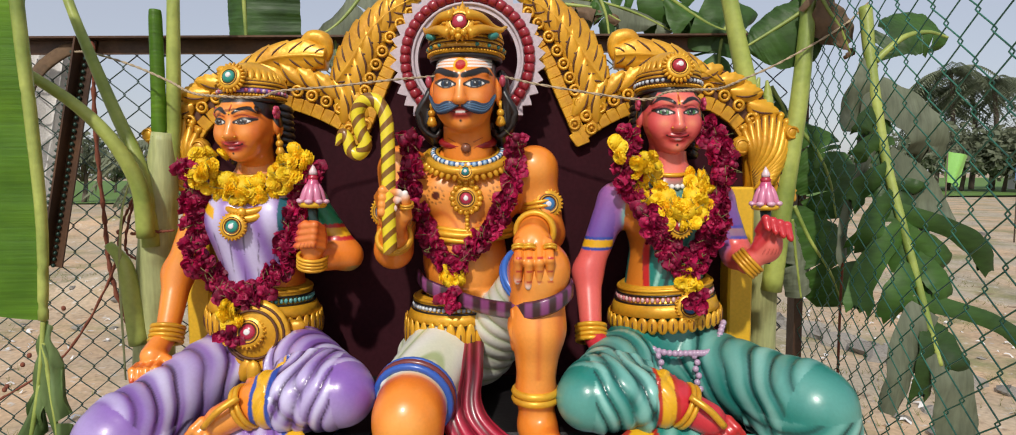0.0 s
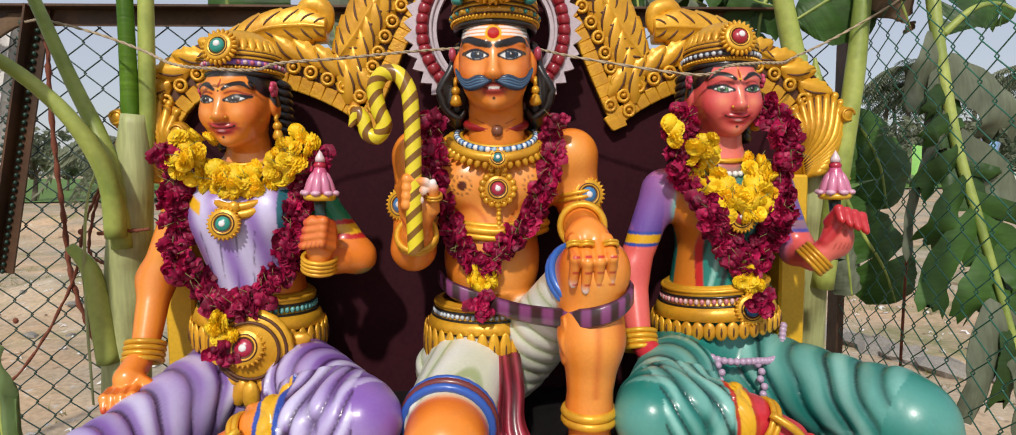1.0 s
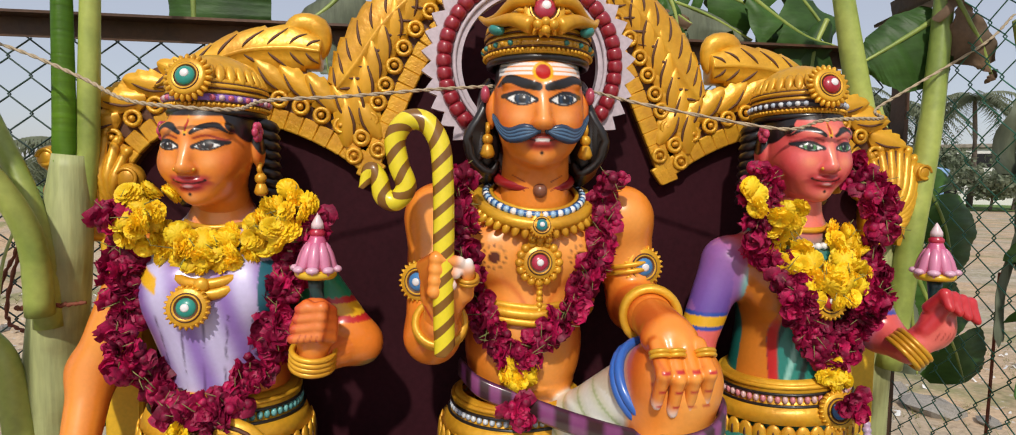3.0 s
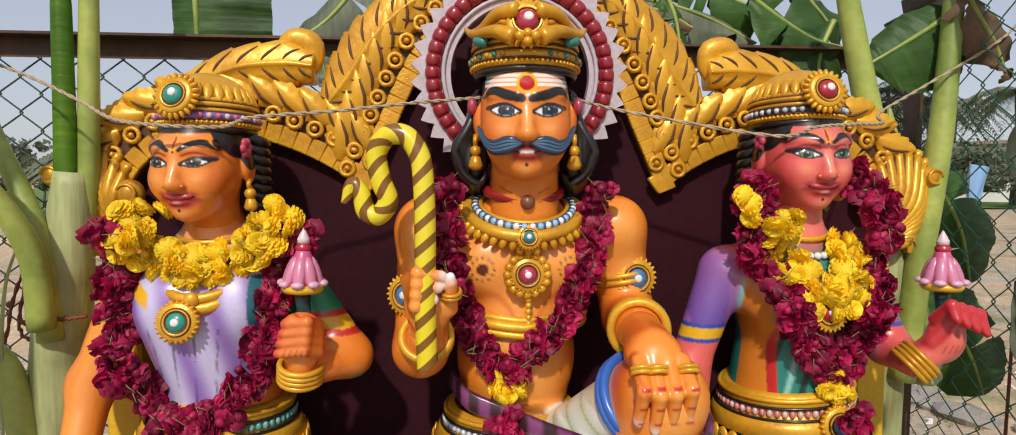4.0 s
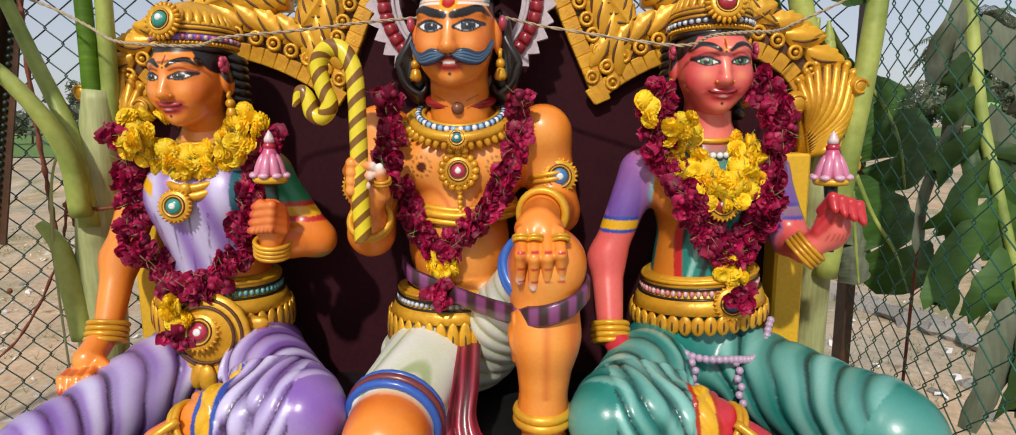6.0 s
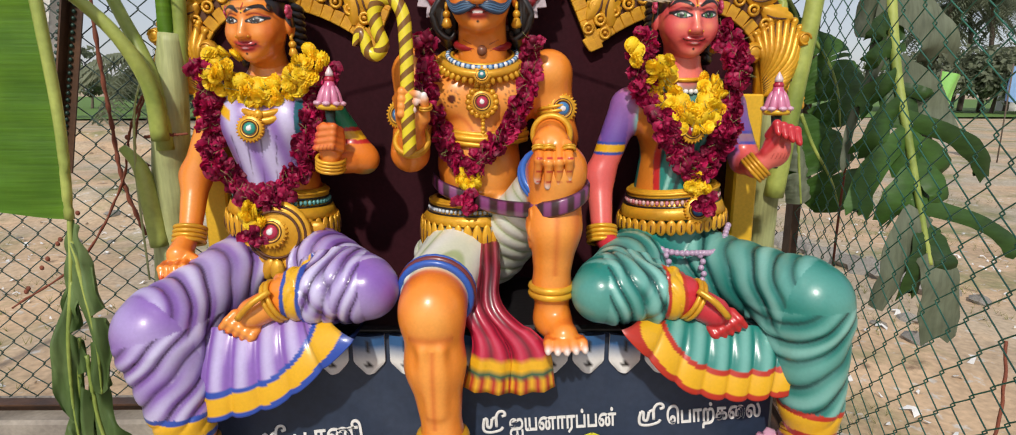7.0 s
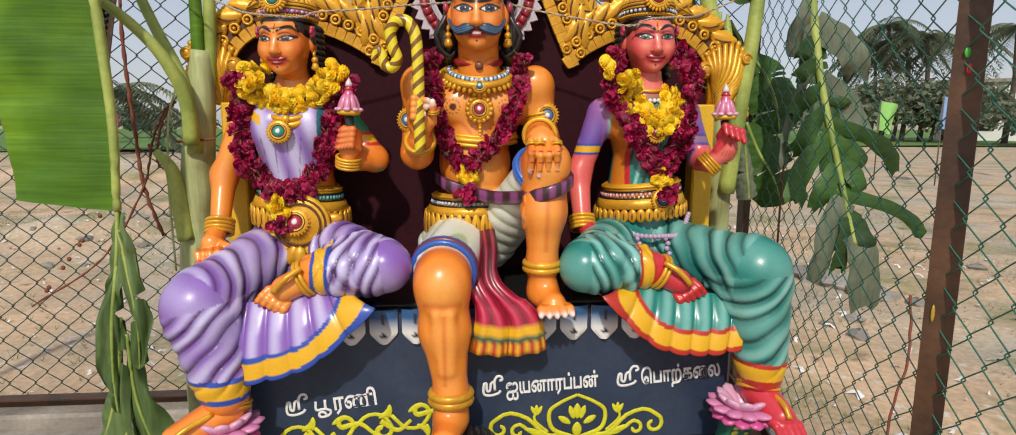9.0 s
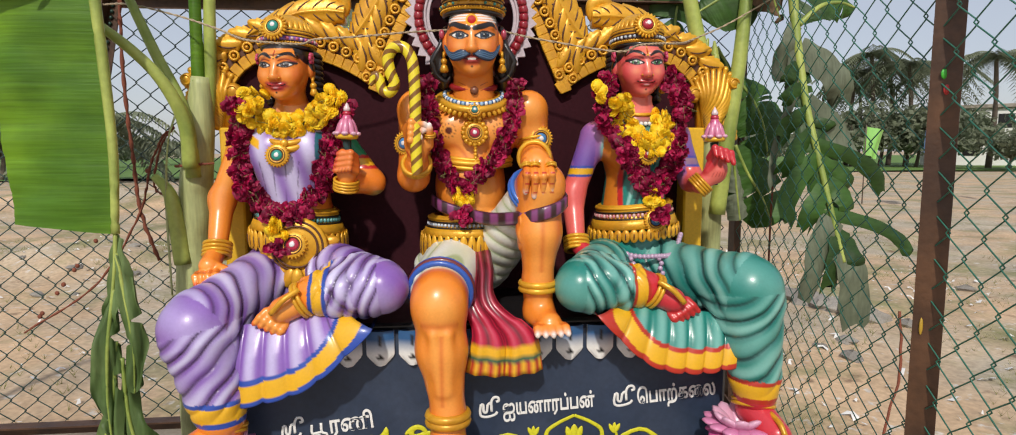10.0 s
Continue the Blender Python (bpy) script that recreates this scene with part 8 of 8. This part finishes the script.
# ---------------------------------------------------------------- cloth, twigs
g = Geo()
P = []
for j in range(26):
    v = j / 25
    P.append([(-1.62 + 0.20 * u - 0.10 * v + 0.012 * math.sin(u * 14 + v * 3), 2.06 + 0.020 * math.sin(u * 17 + v * 2), 1.97 - 0.62 * v - 0.05 * math.sin(u * 3.1)) for u in np.linspace(0, 1, 24)])
g.grid(P)
g.grid(np.array(P) + np.array((0, 0.002, 0)))
cl = thing("cloth", g, CLOTH_W, "white cotton cloth hung over the fence corner", "cloth")
g = Geo()
g.tube(curve([(-1.65, 1.97, 1.62), (-1.58, 1.965, 1.74), (-1.52, 1.965, 1.84), (-1.44, 1.965, 1.90), (-1.40, 1.965, 1.91)], 24), 0.022, 8, flat=0.15, up=(0, 1, 0))
part("border", g, LEAF_BROWN, cl, "brown woven border strip")
g = Geo()
for sd in (-1, 1):
    for i in range(34):
        t = i / 33
        p = np.array((-1.535 + 0.150 * t + 0.024 * sd, 1.965, 1.20 + 0.70 * t))
        g.ball(p, 0.007, seg=6, rings=4)
tagged(part("beaded_edge", g, WIRE_D, cl, "dark green bobble edging"), kind="stuff")
g = Geo()
rnd = random.Random(5)
for pts, r in (([(-1.33, 1.95, 1.93), (-1.335, 1.95, 1.65), (-1.325, 1.955, 1.37), (-1.31, 1.955, 1.16), (-1.26, 1.96, 0.98)], 0.0065),
               ([(-1.21, 1.94, 1.44), (-1.26, 1.94, 1.33), (-1.31, 1.945, 1.16), (-1.48, 1.95, 0.90), (-1.75, 1.955, 0.72)], 0.004),
               ([(-1.05, 1.66, 1.335), (-1.0, 1.645, 1.34), (-0.93, 1.66, 1.345)], 0.004),
               ([(-1.21, 1.94, 1.44), (-1.17, 1.94, 1.47), (-1.22, 1.94, 1.40), (-1.25, 1.94, 1.26), (-1.21, 1.94, 1.22)], 0.004)):
    p = curve(pts, 60)
    p += np.array([[0.004 * noise.noise((i * 0.4, 1, 0)), 0, 0.004 * noise.noise((i * 0.4, 5, 0))] for i in range(60)])
    g.tube(p, r * (1 + 0.25 * np.sin(np.arange(60) * 1.7)), 6)
for i in range(10):
    t = rnd.random()
    g.ball((-1.26 - 0.45 * t, 1.945, 1.33 - 0.58 * t), (0.009, 0.006, 0.009), seg=6, rings=4)
thing("dry_vine", g, TWIG, "dried red-brown vine hanging on the fence mesh", "vine")
g = Geo()
p = curve([(1.02, 1.12, 0.95), (1.0, 1.08, 0.80), (0.94, 1.05, 0.62), (0.91, 1.0, 0.40), (0.86, 0.95, 0.20)], 50)
g.tube(p + np.array([[0.006 * noise.noise((i * 0.3, 2, 0)), 0, 0] for i in range(50)]), 0.0035, 6)
p = curve([(0.93, 1.62, 1.40), (0.925, 1.62, 1.15), (0.93, 1.63, 0.9), (0.92, 1.62, 0.5)], 40)
g.tube(p, 0.0035, 6)
thing("dry_vine", g, TWIG, "thin dried creeper on the green fence mesh", "vine")

# ---------------------------------------------------------------- ground clutter
def lump(seed, rough=0.3):
    rnd = random.Random(seed)
    g = Geo()
    th, ph = np.linspace(0.05, np.pi - 0.05, 6), np.arange(7) * 2 * np.pi / 7
    P = [[np.array((math.sin(t) * math.cos(f), math.sin(t) * math.sin(f), math.cos(t) * 0.6)) * rnd.uniform(1 - rough, 1 + rough) for f in ph] for t in th]
    g.grid(P, 0, (1, 1, 1), False, True, True)
    return g


rnd = random.Random(11)
g = Geo()
for i in range(760):
    x, y = (rnd.uniform(0.95, 5.5), rnd.uniform(0.5, 8)) if i % 2 else (rnd.uniform(-6.5, -0.9), rnd.uniform(2.4, 9))
    s = rnd.uniform(0.010, 0.035)
    a, b = rnd.uniform(0, 6.28), rnd.uniform(-0.5, 0.5)
    z = ground_z(x, y) + 0.012
    u, v = np.array((math.cos(a), math.sin(a), b)) * s, np.array((-math.sin(a), math.cos(a), 0.2)) * s * rnd.uniform(0.4, 1)
    c = np.array((x, y, z))
    g.grid([[c - u - v, c - u + v * 0.8], [c + 0.2 * v + np.array((0, 0, 0.01)), c + v + np.array((0, 0, 0.012))], [c + u - v * 0.6, c + u + v]])
tagged(thing("litter", g, LITTER, "scraps of white paper and plaster on the soil", "litter"), kind="stuff")
STONES = [lump(s).mesh("stone", [STONE], False) for s in range(4)]
rnd = random.Random(12)
spots = [(2.72 + 0.16 * t * 0.5 - 0.03 * t, 5.9 - 0.17 * t) for t in range(11)] + [(rnd.uniform(1.1, 5), rnd.uniform(1.2, 7)) for _ in range(26)] + [(rnd.uniform(-5.8, -1.2), rnd.uniform(2.6, 8.5)) for _ in range(34)]
for i, (x, y) in enumerate(spots):
    s = rnd.uniform(0.10, 0.15) if i < 11 else rnd.uniform(0.02, 0.075)
    ob = tagged(new("stone", rnd.choice(STONES)), "rough grey stone lying on dry soil", "stone", "stones on the soil")
    ob.matrix_basis = Matrix.Translation((x, y, ground_z(x, y) + s * 0.15)) @ pose(0, 0, 0, 0, 0, rnd.uniform(0, 360)) @ Matrix.Diagonal((s * 1.3, s, s, 1))
g = Geo()
for i in range(6500):
    if i % 3:
        x, y = rnd.uniform(0.95, 7), rnd.uniform(0.3, 9)
    else:
        x, y = rnd.uniform(-8, -1.0), rnd.uniform(2.4, 10)
    if noise.noise((x * 0.9, y * 0.9, 2.0)) < 0.02:
        continue
    z = ground_z(x, y)
    for k in range(4):
        a, h = rnd.uniform(0, 6.28), rnd.uniform(0.02, 0.07)
        dx, dy = math.cos(a) * h * 0.7, math.sin(a) * h * 0.7
        g.add([(x - 0.002, y, z), (x + 0.002, y + 0.001, z), (x + dx, y + dy, z + h)], [(0, 1, 2)])
tagged(thing("grass_tufts", g, GRASS, "short dry grass tufts on the soil", "grass"), kind="stuff")
g = Geo()
g.box((1.30, 1.05, 0.0), (1.75, 1.10, 0.03), bevel=0.005)
g.tube([(1.28, 1.0, 0.03), (1.5, 1.2, 0.04), (1.8, 1.15, 0.05)], 0.015, 6)
thing("broken_plank", g, LEAF_BROWN, "broken brown plank lying on the soil", "plank", smooth=False)

# ---------------------------------------------------------------- distance
def palm(x, y, h, seed):
    rnd = random.Random(seed)
    ob = empty("palm_tree", "tall coconut palm with drooping grey-green fronds", "palm tree", "far palms")
    g = Geo()
    top = np.array((x + rnd.uniform(-0.6, 0.6), y, h))
    g.tube(curve([(x, y, -0.2), (x + 0.2, y, h * 0.5), top], 12), np.linspace(0.22, 0.13, 12), 8)
    part("trunk", g, BARK, ob)
    g = Geo()
    for i in range(34):
        a, lift = i * 2.4 + rnd.uniform(-0.2, 0.2), rnd.uniform(-0.4, 1.0)
        L = rnd.uniform(2.6, 3.8)
        d = np.array((math.cos(a), math.sin(a), 0))
        rib = [top + d * L * t + np.array((0, 0, lift * L * t * 0.7 - 1.1 * L * t * t * (0.7 + 0.2 * (1 - lift)))) for t in np.linspace(0, 1, 12)]
        s = np.array((-d[1], d[0], 0))
        for j in range(1, 12):
            for side_ in (-1, 1):
                for k in (0, 0.5):
                    p = rib[j] * (1 - k) + rib[j - 1] * k
                    ln = 0.85 * (1 - 0.06 * abs(j - 5))
                    g.add([p, p + d * 0.16, p + side_ * s * ln * 0.75 + d * 0.25 + np.array((0, 0, -ln * rnd.uniform(0.4, 0.8)))], [(0, 1, 2)])
    part("crown", g, HAZED_LEAF, ob)


def broad_tree(x, y, h, w, seed, name="tree", label="broad dark green tree on the far side of the field", grp="far trees"):
    rnd = random.Random(seed)
    ob = empty(name, label, "tree" if name == "tree" else "shrub", grp)
    g = Geo()
    g.tube(curve([(x, y, -0.1), (x + 0.05 * h, y, h * 0.35), (x, y, h * 0.7)], 8), np.linspace(h * 0.035, h * 0.012, 8), 7)
    for i in range(6):
        a = i * 1.05
        g.tube([(x, y, h * 0.3), (x + math.cos(a) * w * 0.25, y + math.sin(a) * w * 0.2, h * 0.55), (x + math.cos(a) * w * 0.4, y + math.sin(a) * w * 0.3, h * 0.75)], (h * 0.02, h * 0.012, h * 0.005), 5)
    part("trunk", g, BARK, ob)
    g = Geo()
    V, F = [], []
    clumps = [(x + rnd.gauss(0, 0.25) * w, y + rnd.gauss(0, 0.22) * w, h * rnd.uniform(0.38, 0.92), rnd.uniform(0.10, 0.20) * w) for _ in range(26)]
    for cx_, cy_, cz_, r in clumps:
        for _ in range(70):
            v = np.array([rnd.gauss(0, 1) for _ in range(3)])
            v /= np.linalg.norm(v)
            c = np.array((cx_, cy_, cz_)) + v * r * rnd.uniform(0.5, 1.1) * np.array((1, 1, 0.75))
            s = 0.022 * w + 0.05
            u = np.array([rnd.uniform(-1, 1) for _ in range(3)]) * s
            q = np.array([rnd.uniform(-1, 1) for _ in range(3)]) * s
            n_ = len(V)
            V += [c - u, c + q, c + u, c - q]
            F.append((n_, n_ + 1, n_ + 2, n_ + 3))
    g.add(V, np.array(F))
    part("crown", g, HAZED_LEAF, ob, smooth=False)


for i, (ang, dist, h) in enumerate(((33.6, 62, 8.3), (35.2, 60, 9.6), (36.6, 64, 9.0), (37.8, 60, 8.6), (39.3, 66, 8.8), (43.0, 58, 8.4), (34.4, 70, 7.8))):
    a = radians(ang + 1.2)
    palm(-0.16 + dist * math.sin(a), dist * math.cos(a), h, 70 + i)
for i, (ang, dist, h, w) in enumerate(((31.5, 60, 4.0, 6), (34.0, 58, 5.4, 7), (36.0, 58, 5.8, 8), (38.5, 58, 5.2, 7), (40.6, 58, 5.0, 6), (44.2, 52, 3.4, 4.5), (45.5, 54, 4.2, 6), (27, 75, 4, 7), (22, 80, 4, 7))):
    a = radians(ang + 1.2)
    broad_tree(-0.16 + dist * math.sin(a), dist * math.cos(a), h * 0.85, w, 90 + i)
for i, (ang, dist, h, w) in enumerate(((-40, 40, 4.0, 3.6), (-38.0, 60, 3.2, 5), (-35, 52, 2.4, 3.6), (-33.5, 66, 3.4, 5), (-31, 70, 2.8, 5), (-28, 80, 3.0, 6), (-44, 70, 3.0, 6))):
    a = radians(ang + 4.6)
    broad_tree(-0.16 + dist * math.sin(a), dist * math.cos(a), h, w, 120 + i, "shrub", "sparse green shrub on the far dry field", "far shrubs")
palm(-0.16 + 34 * math.sin(radians(-29.5)), 34 * math.cos(radians(-29.5)), 2.9, 150)

# white house past the palms
house = empty("house", "white two-storey flat-roofed house far behind the field", "house")
HM = pose(48.5, 50.2, 0, 0, 0, -42)
g = Geo()
g.box((-5, -3, -0.2), (5, 3, 5.0), bevel=0.05)
part("wall", g, WHITE, house, smooth=False, m=HM)
g = Geo()
g.box((-5.3, -3.3, 5.0), (5.3, 3.3, 5.35), bevel=0.05)
part("roof", g, CONCRETE, house, smooth=False, m=HM)
for i in range(4):
    for j in range(2):
        g = Geo()
        g.box((-4.2 + 2.3 * i, -3.06, 0.9 + 2.4 * j), (-3.1 + 2.3 * i, -2.98, 2.1 + 2.4 * j), bevel=0.02)
        part("window", g, BLACK, house, smooth=False, m=HM)
for nm, ang, dist, col, zz in (("blue", 39.8, 17.0, (0.20, 0.36, 0.62), 1.35), ("magenta", 45.6, 20.0, (0.55, 0.02, 0.25), 1.6), ("green", 35.6, 18.0, (0.25, 0.55, 0.12), 1.3), ("magenta", -30.2, 26.0, (0.55, 0.05, 0.30), 1.1)):
    a = radians(ang + 0.6)
    x, y = dist * math.sin(a), dist * math.cos(a)
    ob = empty("flag", nm + " cloth flag on a thin pole in the field", "flag", "flags in the field")
    g = Geo()
    g.tube([(x, y, -0.05), (x, y, zz + 0.75)], 0.016, 6)
    part("pole", g, BARK, ob)
    g = Geo()
    R = np.array([[(x + 0.52 * u * (1 - 0.35 * v) * (0.55 if nm == "magenta" else 1), y + 0.07 * math.sin(u * 7 + v * 2), zz + 0.72 - 0.75 * v - 0.12 * u) for u in np.linspace(0, 1, 9)] for v in np.linspace(0, 1, 7)])
    g.grid(R, 0, col)
    g.grid(R + np.array((0, 0.004, 0)), 0, col)
    part("cloth", g, PAINT, ob)
